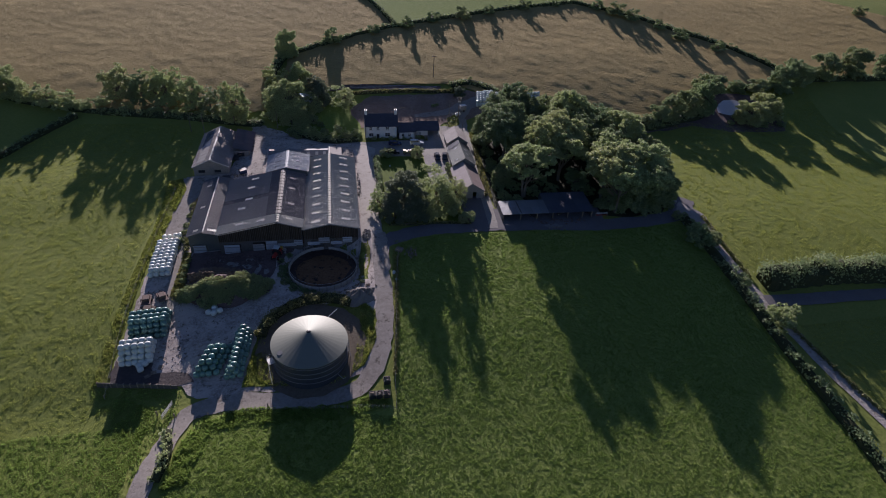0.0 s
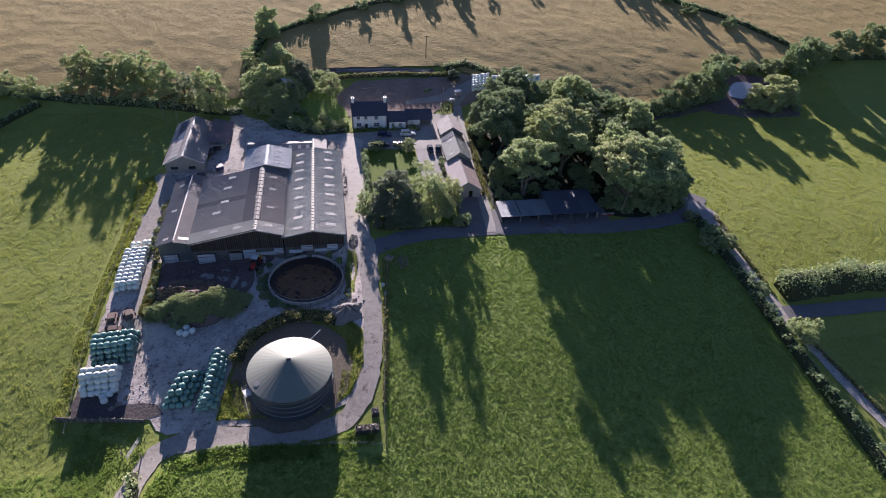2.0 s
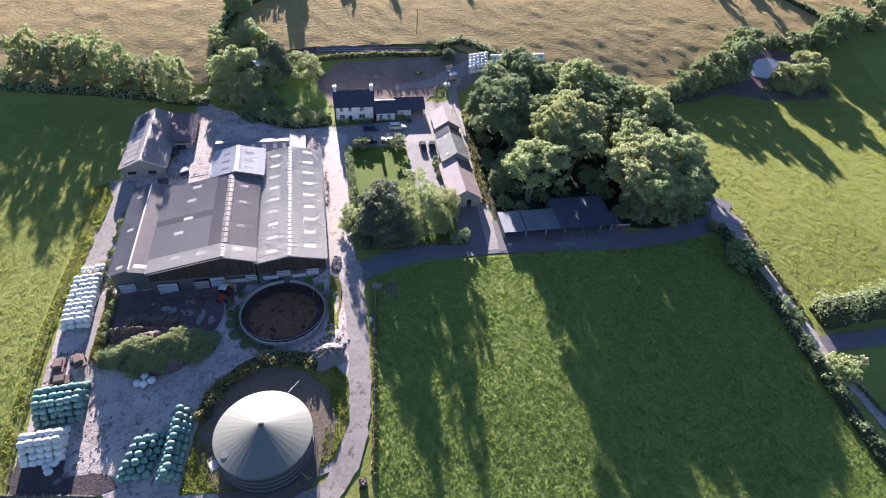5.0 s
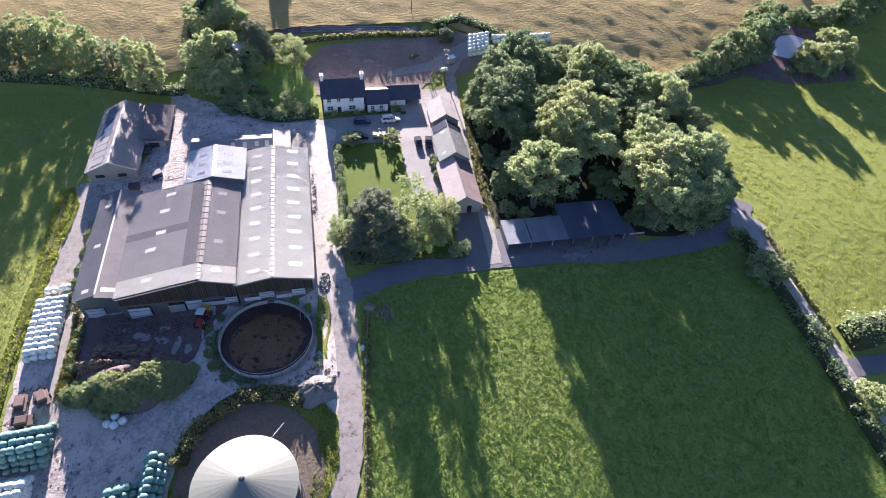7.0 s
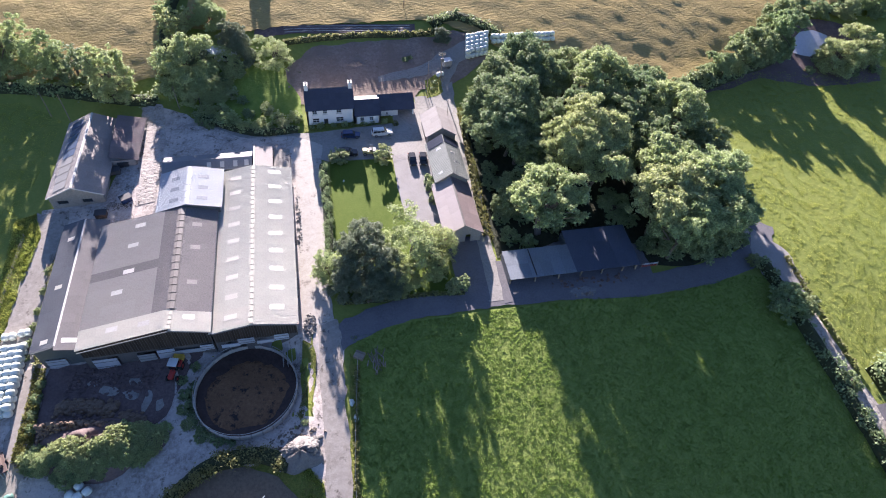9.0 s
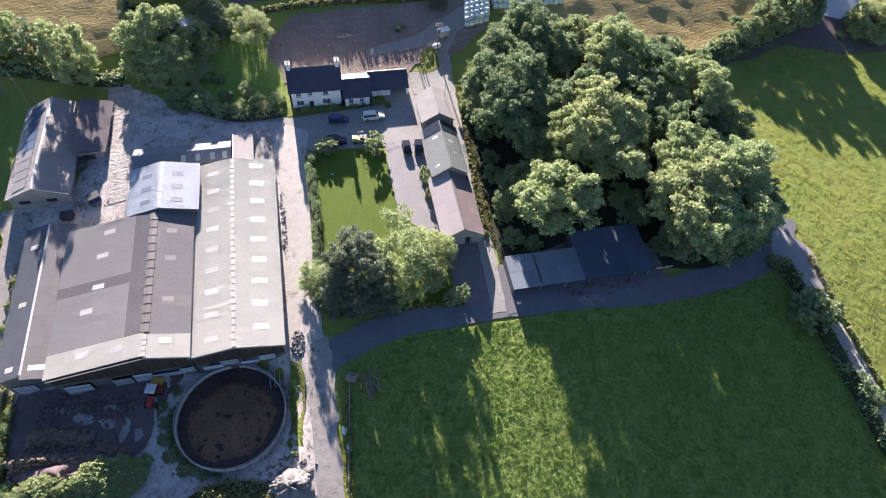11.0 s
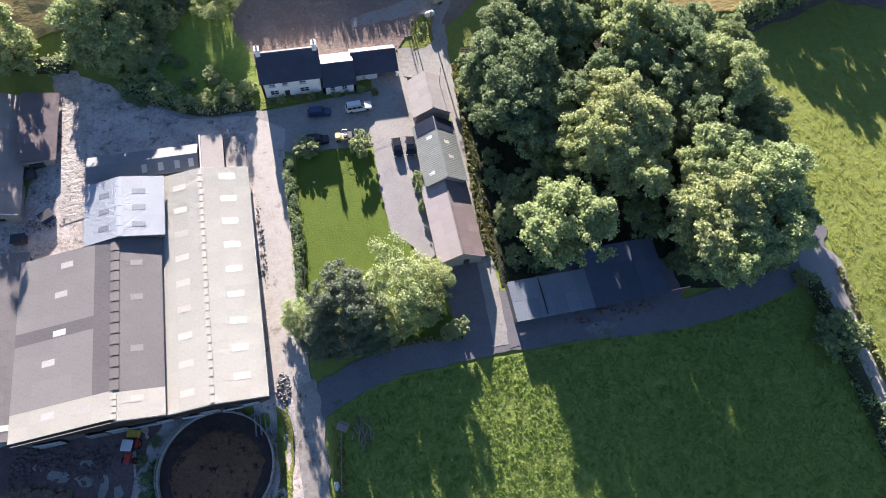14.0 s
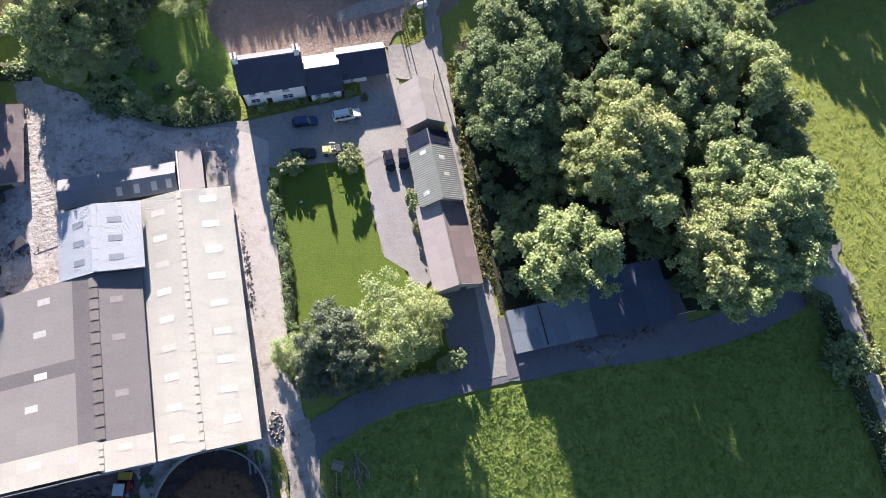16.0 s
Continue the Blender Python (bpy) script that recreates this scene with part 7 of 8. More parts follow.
for x, y in ((-40.5, 88.0), (-36.8, 86.8), (-18, 86.4)):
    o = thing("gate_post", pose(x, y, gz(x, y)), "weathered wooden gate post by the lane", "post", "gate posts")
    part("post", boxed(-0.12, 0.12, -0.12, 0.12, -0.4, 1.5, bevel=0.03), "timber", o)
for k, (x, y, rz) in enumerate(((-43.5, 99.2, 12), (-42.2, 100.4, 80), (-44.6, 98.4, 40))):
    o = thing("pallet", pose(x, y, gz(x, y) + 0.14, 0, 0, rz), "grey wooden pallet lying on the yard", "pallet", "yard pallets")
    for j in range(6):
        part("slat", boxed(-0.6, 0.6, -0.5 + j * 0.18, -0.38 + j * 0.18, 0.1, 0.13), "timber", o)
    for xx in (-0.52, 0, 0.52):
        part("bearer", boxed(xx - 0.05, xx + 0.05, -0.5, 0.52, 0, 0.1), "timber", o)

# low wall holding up the yard's front edge
for (ax, ay), (bx, by) in (((-54.6, 97.4), (-46.2, 95.9)), ((-46.0, 95.9), (-37.6, 94.4))):
    o = thing("retaining_wall", pose(ax, ay, gz((ax + bx) / 2, (ay + by) / 2), 0, 0, math.degrees(math.atan2(by - ay, bx - ax))), "low dark concrete wall along the yard edge", "wall")
    n = 6
    L_ = math.hypot(bx - ax, by - ay) / n
    for k in range(n):
        part("panel", boxed(k * L_ + 0.02, (k + 1) * L_ - 0.02, -0.12, 0.12, -0.8, 1.15, bevel=0.03), "dark_panel", o)
        part("post", boxed(k * L_ - 0.09, k * L_ + 0.09, -0.2, 0.18, -0.8, 1.3), "timber", o)

# fenced plot, gas tank and spoil behind the house
fence([(38.8, 201.0), (39.2, 207.2), (43.6, 209.6)], "pale post fence round the overgrown plot", 1.8, 1.2, 2)
fence([(43.6, 209.4), (43.5, 202.8)], "short post fence beside the upper track", 1.8, 1.2, 2)
o = thing("gas_tank", pose(43.4, 208.0, gz(43.4, 208.0) + 0.25, 0, 0, 15), "white gas tank on two short cradles", "tank")
bm = bmesh.new()
lathe(bm, [(0.0, -1.1), (0.35, -1.02), (0.55, -0.8), (0.6, -0.6), (0.6, 0.6), (0.55, 0.8), (0.35, 1.02), (0.0, 1.1)], 16)
bmesh.ops.rotate(bm, matrix=Matrix.Rotation(math.pi / 2, 3, "Y"), verts=bm.verts[:])
bmesh.ops.translate(bm, vec=(0, 0, 0.85), verts=bm.verts[:])
part("shell", bm, "paint_white", o)
for x in (-0.6, 0.6):
    part("cradle", boxed(x - 0.1, x + 0.1, -0.45, 0.45, 0.0, 0.45), "concrete", o)
for k, (x, y, rx, ry, h) in enumerate(((21.9, 214.2, 3.0, 1.3, 0.5), (13.5, 217.0, 3.4, 1.0, 0.3))):
    mound("earth_heap", x, y, rx, ry, h, "earth", "low heap of dug red-brown soil", "heap", 70 + k, 0.4, 6 * k, kind="stuff")
rubble("barn_scrap", 62.0, 139.6, 9.0, 1.6, 70, 0.4, "rust", "broken timber and scrap before the open barn", 75, 0.25)
rubble("earth_clods", 22.0, 213.0, 14.0, 5.5, 160, 0.3, "earth", "clods and stones on the bare earth", 74, 0.05)


# ---- trees and hedges ----
ash = tree("broadleaf_tree", 54.5, 153.0, "broad sunlit tree with clumped pale green leaves", 16.0, 17.5, 5.6, "leaf_light", 1, 95, 95, 0.42, trunks=2, group="woodland trees")
oak = tree("broadleaf_tree", 70.0, 171.5, "tall broad woodland tree with rounded leaf clumps", 17.0, 19.5, 4.0, "leaf_light", 2, 105, 95, 0.42, trunks=1, group="woodland trees")
syc = tree("broadleaf_tree", 54.5, 187.5, "dense dark green woodland tree", 17.0, 18.0, 1.0, "leaf_dark", 3, 120, 95, 0.4, group="woodland trees")
dark = tree("broadleaf_tree", 80.0, 176.0, "deep green tree in the middle of the wood", 14.5, 17.0, 1.0, "leaf_dark", 4, 95, 95, 0.4, group="woodland trees")
ylw = tree("broadleaf_tree", 26.6, 149.0, "airy light green garden tree", 14.5, 13.0, 0.6, "leaf_light", 5, 70, 70, 0.32, trunks=2, group="garden trees")
prp = tree("broadleaf_tree", 16.9, 147.0, "dense dark green garden tree with a pointed crown", 13.0, 13.0, 0.3, "leaf_purple", 6, 130, 150, 0.3, pointed=0.35, group="garden trees")
bush = tree("shrub", 102.4, 129.6, "rounded dark hedgerow bush by the road", 6.0, 5.0, 0.1, "leaf_mid", 7, 48, 190, 0.3, group="hedgerow bushes")
shr = tree("shrub", 107.4, 97.0, "rounded pale hedgerow tree beside the road", 8.0, 7.0, 0.4, "leaf_light", 8, 52, 170, 0.32, group="hedgerow bushes")
pale = tree("shrub", 24.5, 179.2, "pale variegated shrub at the lawn edge", 4.6, 4.2, 0.3, "leaf_pale", 9, 60, 520, 0.2, group="garden shrubs")
roundb = tree("shrub", 29.2, 191.4, "clipped round yellow-green shrub", 1.7, 1.7, 0.0, "leaf_yellow", 10, 30, 800, 0.12, group="garden shrubs")

for x, y, rz, sx, sz in ((78.5, 149.5, 40, 1.05, 1.02), (83.5, 158.0, 110, 1.0, 0.97), (90.5, 147.0, 200, 1.05, 0.82), (80.5, 143.2, 255, 0.85, 0.9), (68.5, 162.0, 75, 0.95, 1.0)):
    again(ash, x, y, rz, sx, sz)
for x, y, rz, sx, sz in ((93.0, 156.5, 50, 0.95, 0.85), (95.0, 178.0, 160, 0.9, 0.85), (79.5, 190.0, 250, 0.9, 0.95), (62.5, 166.0, 20, 0.75, 1.0)):
    again(oak, x, y, rz, sx, sz)
for x, y, rz, sx, sz in ((55.0, 174.5, 200, 1.0, 0.95), (52.5, 184.0, 300, 0.95, 0.95), (62.0, 199.0, 130, 0.95, 0.95), (53.5, 177.5, 90, 0.85, 0.9), (66.0, 194.5, 180, 0.95, 0.95), (56.5, 196.5, 270, 0.85, 0.9), (60.0, 178.0, 33, 0.8, 0.9)):
    again(syc, x, y, rz, sx, sz)
for x, y, rz, sx, sz in ((88.5, 186.5, 60, 1.0, 0.95), (74.0, 181.5, 130, 0.9, 1.0), (86.5, 168.0, 210, 0.95, 0.95), (51.5, 163.0, 290, 0.7, 0.55), (98.0, 149.5, 20, 0.75, 0.75), (100.0, 160.0, 70, 0.7, 0.75), (99.0, 169.0, 200, 0.75, 0.8), (58.5, 169.0, 100, 0.8, 0.75), (82.0, 168.0, 320, 0.8, 0.9), (92.0, 190.0, 20, 0.8, 0.8), (72.0, 155.0, 80, 0.55, 0.5)):
    again(dark, x, y, rz, sx, sz)
for x, y, rz, sx, sz in ((9.8, 147.5, 220, 0.5, 0.58), (24.5, 143.8, 300, 0.5, 0.5), (31.6, 150.0, 60, 0.62, 0.75), (30.5, 145.5, 60, 0.4, 0.45)):
    again(ylw, x, y, rz, sx, sz)
again(prp, 13.6, 143.6, 140, 0.62, 0.6)
again(prp, 20.0, 142.9, 40, 0.6, 0.62)

for x, y, s_ in ((48.0, 152.5, 0.8), (51.5, 150.5, 0.7), (47.4, 158.0, 0.7), (47.8, 168.5, 0.8), (48.4, 173.0, 0.7), (48.6, 180.0, 0.8), (49.0, 195.0, 0.9), (52.5, 157.5, 0.8), (58.0, 154.5, 0.8), (64.0, 155.5, 0.8), (75.5, 153.5, 0.8), (76.8, 146.5, 0.7), (82.0, 143.6, 0.7), (93.5, 143.5, 0.8), (99.5, 145.5, 0.7), (62.0, 160.5, 0.9), (104.0, 164.0, 0.8), (103.5, 176.0, 0.9), (100.5, 186.0, 0.9), (104.0, 155.0, 0.7)):
    again(bush, x, y, x * 31, s_, s_ * 0.8)
again(bush, 100.4, 128.2, 40, 1.4, 1.3, 0.1, "large dark rounded bush beside the lane mouth")
again(bush, 104.2, 127.4, 200, 1.0, 1.0, 0.1, "dark rounded bush beside the lane mouth")

wood_edge = tree("broadleaf_tree", 85.5, 146.0, "leafy woodland-edge tree clothed down to the ground", 13.0, 11.0, 0.2, "leaf_mid", 11, 120, 95, 0.4, group="woodland trees")
for x, y, rz, sx, sz in ((93.5, 146.5, 70, 0.9, 0.95), (99.0, 151.0, 140, 0.8, 0.85), (79.5, 146.0, 220, 0.6, 0.6), (101.0, 162.0, 30, 0.85, 0.9), (101.5, 172.5, 300, 0.9, 0.95), (99.5, 183.0, 180, 0.95, 1.0), (94.5, 193.0, 100, 1.0, 1.0), (85.0, 199.5, 20, 1.0, 1.1), (74.5, 201.5, 250, 1.0, 1.1), (63.5, 204.0, 60, 0.95, 1.05), (105.0, 192.5, 10, 0.75, 0.7), (49.5, 160.0, 45, 0.6, 0.6), (48.5, 188.0, 145, 0.6, 0.65)):
    again(wood_edge, x, y, rz, sx, sz)

# west edge of the farm
west_oak = tree("broadleaf_tree", -19.9, 210.8, "large spreading tree behind the yard", 15.2, 13.4, 0.5, "leaf_light", 12, 150, 90, 0.38, group="boundary trees")
west_light = tree("broadleaf_tree", -62.0, 222.0, "tall airy sunlit boundary tree with a narrow crown", 11.5, 14.6, 0.5, "leaf_light", 13, 110, 80, 0.38, trunks=2, group="boundary trees")
for x, y, rz, sx, sz in ((-81.0, 228.5, 40, 1.05, 0.9), (-53.0, 219.0, 190, 0.85, 0.86), (-37.2, 209.0, 260, 0.92, 1.12), (-67.0, 224.5, 120, 0.8, 0.92)):
    again(west_light, x, y, rz, sx, sz)
west_dark = tree("broadleaf_tree", -72.0, 223.5, "dark narrow boundary tree among lighter ones", 8.5, 14.0, 0.4, "leaf_dark", 16, 75, 90, 0.36, pointed=0.4, group="boundary trees")
again(west_dark, -46.8, 217.0, 80, 1.1, 0.74)
again(west_dark, -75.0, 225.5, 200, 0.7, 0.85)
for x, y, rz, sx, sz in ((-121.0, 236.0, 60, 0.8, 0.85), (-15.0, 231.0, 70, 0.62, 0.6), (-20.5, 249.5, 10, 0.62, 0.85), (-14.5, 206.0, 200, 0.45, 0.5)):
    again(west_oak, x, y, rz, sx, sz)
for x, y, rz, sx, sz in ((-113.0, 231.5, 10, 1.3, 1.15), (-106.0, 228.5, 200, 1.2, 1.0), (-99.0, 225.5, 70, 1.2, 1.0), (-23.5, 229.0, 20, 1.15, 1.1), (-27.0, 236.0, 50, 0.7, 0.7), (-43.5, 213.5, 250, 0.6, 0.4), (-40.0, 212.0, 10, 0.6, 0.35), (-92.5, 224.5, 45, 0.8, 0.6), (-58.0, 216.5, 30, 0.6, 0.5), (-66.5, 219.0, 80, 0.65, 0.55), (-77.0, 221.5, 140, 0.7, 0.5), (-86.5, 226.0, 20, 0.8, 0.55), (-50.0, 214.5, 200, 0.55, 0.45)):
    again(shr, x, y, rz, sx, sz)

# garden by the house
again(prp, -6.5, 217.0, 120, 0.55, 0.66)
again(prp, -8.8, 221.5, 210, 0.6, 0.7)
again(pale, -10.1, 206.7, 20, 0.85, 0.7, 0.1, "rounded grey-green bush on the garden grass")
again(prp, -17.5, 214.0, 300, 0.5, 0.6)
again(bush, -12.0, 211.5, 30, 0.6, 0.6)
for x, y, rz, sx, sz in ((1.0, 215.4, 50, 0.68, 0.66),):
    again(ylw, x, y, rz, sx, sz)
for x, y, rz, sx, sz in ((-9.0, 213.0, 20, 0.75, 0.8), (-13.0, 205.5, 60, 0.7, 0.6), (-6.0, 199.5, 90, 0.6, 0.55), (-9.5, 196.8, 140, 0.55, 0.5), (1.0, 196.2, 200, 0.5, 0.5), (-14.5, 209.5, 70, 0.7, 0.7), (-17.0, 198.5, 45, 0.6, 0.5), (-1.0, 193.6, 10, 0.55, 0.5)):
    again(shr if rz % 20 == 0 else bush, x, y, rz, sx * 0.9, sz * 0.9)
for x, y, rz, sx, sz in ((-11.0, 197.5, 20, 0.6, 0.6), (-3.2, 194.8, 60, 0.5, 0.45), (-16.0, 201.0, 100, 0.6, 0.5)):
    again(shr, x, y, rz, sx, sz)
for k, (x, y) in enumerate(((-19.0, 212.0), (-14.5, 214.5), (-11.0, 210.5), (-7.5, 204.5), (-12.2, 200.8), (-1.5, 199.8), (5.2, 195.8), (-15.0, 196.8), (-7.0, 194.6), (2.5, 193.4), (-4.5, 218.5), (-11.5, 217.0))):
    again((shr, pale, shr, bush)[k % 4], x, y, k * 47, (0.5, 0.75, 0.45, 0.5)[k % 4], (0.5, 0.7, 0.42, 0.45)[k % 4])
for x, y, rz, s_ in ((-10.5, 216.0, 20, 0.55), (-17.5, 204.5, 150, 0.6), (-16.5, 216.5, 200, 0.5)):
    again(ylw, x, y, rz, s_, s_ * 0.85)
again(pale, 14.4, 180.4, 120, 1.0, 0.75)
for x, y, s in ((33.9, 170.5, 0.6), (34.0, 168.4, 0.6), (33.9, 164.8, 0.55), (35.0, 141.6, 0.8), (33.0, 141.2, 0.6)):
    again(pale, x, y, x * 50, s, s)

for x, y, s_ in ((35.0, 214.6, 0.35), (36.4, 215.2, 0.28), (40.6, 204.0, 0.25), (41.6, 206.2, 0.3)):
    again(bush, x, y, x * 17, s_, s_ * 0.6)
again(prp, 46.0, 220.4, 30, 0.38, 0.3)
for k, x in enumerate((9.0, 11.0, 14.2, 16.8, 18.9, 21.5, 23.6, 26.4)):
    again((bush, shr)[k % 2], x, 192.4 + 0.12 * (k % 3), k * 53, 0.22 + 0.03 * (k % 3), 0.2, 0.0, "small leafy garden plant under the house front")

# pond and eastern hedges
willow = tree("willow_tree", 164.0, 205.8, "broad pale willow bushing out over the pond bank", 13.0, 9.5, 0.1, "leaf_light", 14, 110, 140, 0.3, trunks=3, group="pond willows")
again(willow, 173.5, 209.5, 120, 1.05, 1.1)
for x, y, rz, sx, sz in ((116.5, 200.5, 30, 0.55, 0.5), (122.5, 203.0, 80, 0.7, 0.75), (129.5, 206.0, 150, 0.8, 1.0), (137.5, 209.0, 210, 0.85, 1.05), (146.0, 212.5, 300, 0.95, 1.3), (149.0, 219.5, 20, 0.8, 1.1), (159.0, 226.5, 70, 0.7, 0.7), (170.0, 227.5, 10, 0.6, 0.45), (179.5, 226.5, 100, 0.7, 0.6), (190.0, 227.0, 40, 0.9, 1.15), (199.0, 231.5, 160, 1.0, 1.2), (219.5, 238.5, 110, 1.0, 1.2), (237.5, 242.5, 40, 1.1, 1.3), (208.0, 235.5, 220, 0.7, 0.8), (256.0, 243.0, 250, 0.9, 1.1)):
    again(wood_edge, x, y, rz, sx, sz)
for x, y, rz, sx, sz in ((105.2, 111.0, 20, 0.75, 0.7), (99.6, 139.5, 80, 0.6, 0.6), (178.5, 204.0, 70, 0.7, 0.6), (169.5, 203.0, 200, 0.7, 0.6), (156.0, 205.0, 50, 0.55, 0.35)):
    again(bush, x, y, rz, sx, sz)

# trees on the far hedge
far_tree = tree("broadleaf_tree", -2.0, 262.0, "far hedgerow tree casting a long shadow", 8.0, 7.0, 0.6, "leaf_mid", 15, 50, 110, 0.4, group="far hedgerow trees")
for x, y, s in ((16.0, 269.8, 0.75), (31.0, 276.0, 0.95), (44.0, 282.5, 0.9), (58.5, 286.0, 1.1), (72.0, 291.5, 0.85), (92.0, 299.0, 0.9), (140.0, 298.0, 1.25), (147.0, 292.5, 1.1), (158.0, 284.0, 0.9), (164.0, 273.0, 1.1), (179.0, 262.5, 1.0), (132.0, 304.0, 1.0), (293.0, 311.0, 1.0), (110.0, 305.0, 0.6)):
    again(far_tree, x, y, x * 7, 0.92 * s, 0.8 * s)

hedge("field_hedge", [(-22, 249), (-9, 258.8), (8, 267.5), (26, 276.5), (48, 285), (71, 293), (96, 301.5), (121, 310)], 2.2, 2.0, "leaf_dark", "dark hedge along the far meadow edge", 31, 26, 0.5)
hedge("field_hedge", [(121, 310), (134, 304), (147, 298), (167, 281.5), (185, 268), (202, 245.5)], 2.4, 2.2, "leaf_dark", "dark hedge climbing the hillside", 32, 26, 0.5)
hedge("field_hedge", [(202, 245), (206, 237), (214, 238), (235, 240), (256, 240.5), (300, 244)], 2.6, 2.6, "leaf_dark", "hedge below the eastern meadow", 33, 26, 0.5)
hedge("field_hedge", [(26, 277), (18, 300), (8, 320), (-2, 346)], 2.2, 2.0, "leaf_dark", "hedge between meadow and far green field", 34, 22, 0.5)
hedge("field_hedge", [(112, 198.5), (122, 201.5), (133, 206), (144, 210), (152, 216)], 5.0, 4.0, "leaf_mid", "tall leafy hedge leading to the pond", 35, 30, 0.46)
hedge("field_hedge", [(170, 228), (184, 231), (198, 238)], 2.4, 2.2, "leaf_dark", "dark hedge above the pond", 36, 26, 0.5)
hedge("field_hedge", [(-86, 221.6), (-74, 219), (-54, 214.6), (-36, 209), (-28, 207)], 3.8, 1.7, "leaf_mid", "overgrown boundary hedge below the meadow", 37, 28, 0.42, 0.5)
hedge("field_hedge", [(-150, 250), (-128, 238), (-112, 230), (-92, 223), (-86, 221.6)], 2.3, 1.3, "leaf_mid", "low gappy boundary hedge below the meadow", 99, 26, 0.4, 0.5)
hedge("field_hedge", [(-122, 190), (-113, 199.5), (-105.5, 210), (-94, 220)], 2.4, 2.2, "leaf_dark", "hedge between the western fields", 38, 28, 0.46)
hedge("field_hedge", [(-24.5, 210), (-26.5, 224), (-25.5, 238), (-22, 250)], 3.2, 3.0, "leaf_mid", "hedge climbing to the far trees", 39, 28, 0.46)
hedge("road_hedge", [(101.5, 139), (102.3, 128), (103.2, 112), (103.9, 96), (105.4, 80), (106.6, 65), (106.4, 48)], 3.0, 2.6, "leaf_dark", "dark overgrown hedge along the road", 40, 46, 0.36, 0.4)
hedge("road_hedge", [(108.4, 99), (111, 92), (114.4, 80), (118.4, 66), (121, 52)], 1.1, 0.9, "leaf_yellow", "low grassy road bank", 41, 60, 0.34, core=False)
hedge("road_hedge", [(111, 110.6), (124, 111.8), (139, 112.6), (156, 111.5), (176, 111)], 7.0, 6.6, "leaf_mid", "tall leafy hedge beside the side road", 42, 40, 0.38, 0.35)
hedge("road_hedge", [(108.3, 140), (108.0, 126), (108.6, 113)], 1.2, 1.0, "leaf_yellow", "low grassy verge beside the road", 43, 50, 0.34, core=False)
hedge("garden_hedge", [(10.6, 178.4), (10.6, 168), (10.4, 156), (10.0, 151)], 2.1, 1.9, "leaf_mid", "clipped garden hedge beside the pale lane", 44, 300, 0.17, 0.06)
hedge("garden_hedge", [(12, 141.4), (20, 140.9), (28, 141.0), (35.6, 140.2)], 0.9, 0.8, "leaf_yellow", "low garden border along the lane", 45, 200, 0.22)
hedge("garden_hedge", [(43.0, 154), (43.6, 166), (44.6, 178), (45.6, 190)], 1.2, 1.0, "leaf_yellow", "grassy hedge bank below the wood", 46, 110, 0.26)
hedge("garden_hedge", [(-18, 200.5), (-10, 195.5), (-3, 192.6), (5.5, 192)], 2.4, 1.7, "leaf_mid", "uneven garden hedge round the house yard", 47, 60, 0.36)
hedge("bank_hedge", [(4, 222.2), (14, 223), (26, 223.4), (40, 222.8), (46, 224)], 1.6, 1.3, "leaf_yellow", "grassy bank hedge behind the earth yard", 48, 60, 0.36)
hedge("bank_hedge", [(44, 226.5), (50, 228.6), (57, 226), (62, 221)], 3.4, 2.2, "leaf_mid", "bramble bank at the meadow foot", 49, 34, 0.44)
hedge("bank_hedge", [(-37.6, 83), (-36.4, 78), (-37.6, 72)], 2.2, 1.8, "leaf_light", "scrubby bushes beside the front lane", 51, 60, 0.36, 0.5)
hedge("tank_hedge", [(-20.8, 105.5), (-20.0, 108.5), (-17.5, 112), (-12, 115.4), (-5, 116), (0.5, 113.2)], 3.2, 1.9, "leaf_yellow", "tall dry weeds on the bank round the tank", 53, 120, 0.26, 0.35)
hedge("store_weeds", [(-15.8, 131), (-16, 126), (-13.5, 121), (-8.5, 118.4)], 1.6, 0.8, "leaf_dark", "weeds round the slurry store", 57, 80, 0.3, core=False)
hedge("store_weeds", [(2.6, 121), (3.8, 126), (3.6, 131)], 1.2, 0.6, "leaf_yellow", "tall grass beside the slurry store", 58, 90, 0.28, core=False)
hedge("shed_weeds", [(-43.2, 139), (-43.4, 150), (-43.4, 162)], 1.6, 1.2, "leaf_yellow", "overgrown weeds along the shed wall", 59, 60, 0.32, core=False)
hedge("fence_weeds", [(13.2, 128), (12.2, 119), (11.2, 110), (10.4, 101), (9.0, 90)], 1.0, 0.7, "leaf_yellow", "weedy grass along the fence", 60, 80, 0.28, core=False)
heap_rng = np.random.default_rng(88)
for k in range(175):
    q, rr = heap_rng.uniform(math.pi * 0.98, math.pi * 2.1), math.sqrt(heap_rng.uniform(0.05, 1.0))
    x, y = -30.5 + 10.8 * rr * math.cos(q), 121.7 + 5.0 * rr * math.sin(q) + heap_rng.uniform(-0.3, 0.8)
    r_ = math.hypot((x + 30.5) / 10.4, (y - 121.4) / 5.2)
    sc = heap_rng.uniform(0.34, 0.5)
    ob = again((shr, pale, shr, bush)[k % 4], x, y, k * 67, sc * (0.75, 1.0, 0.75, 0.9)[k % 4], sc * 0.7, 0.1, "rounded olive shrub grown over the silage heap")
    ob.location.z += 3.7 * max(0.0, 1 - max(0.0, (r_ - 0.25) / 0.75) ** 1.7)
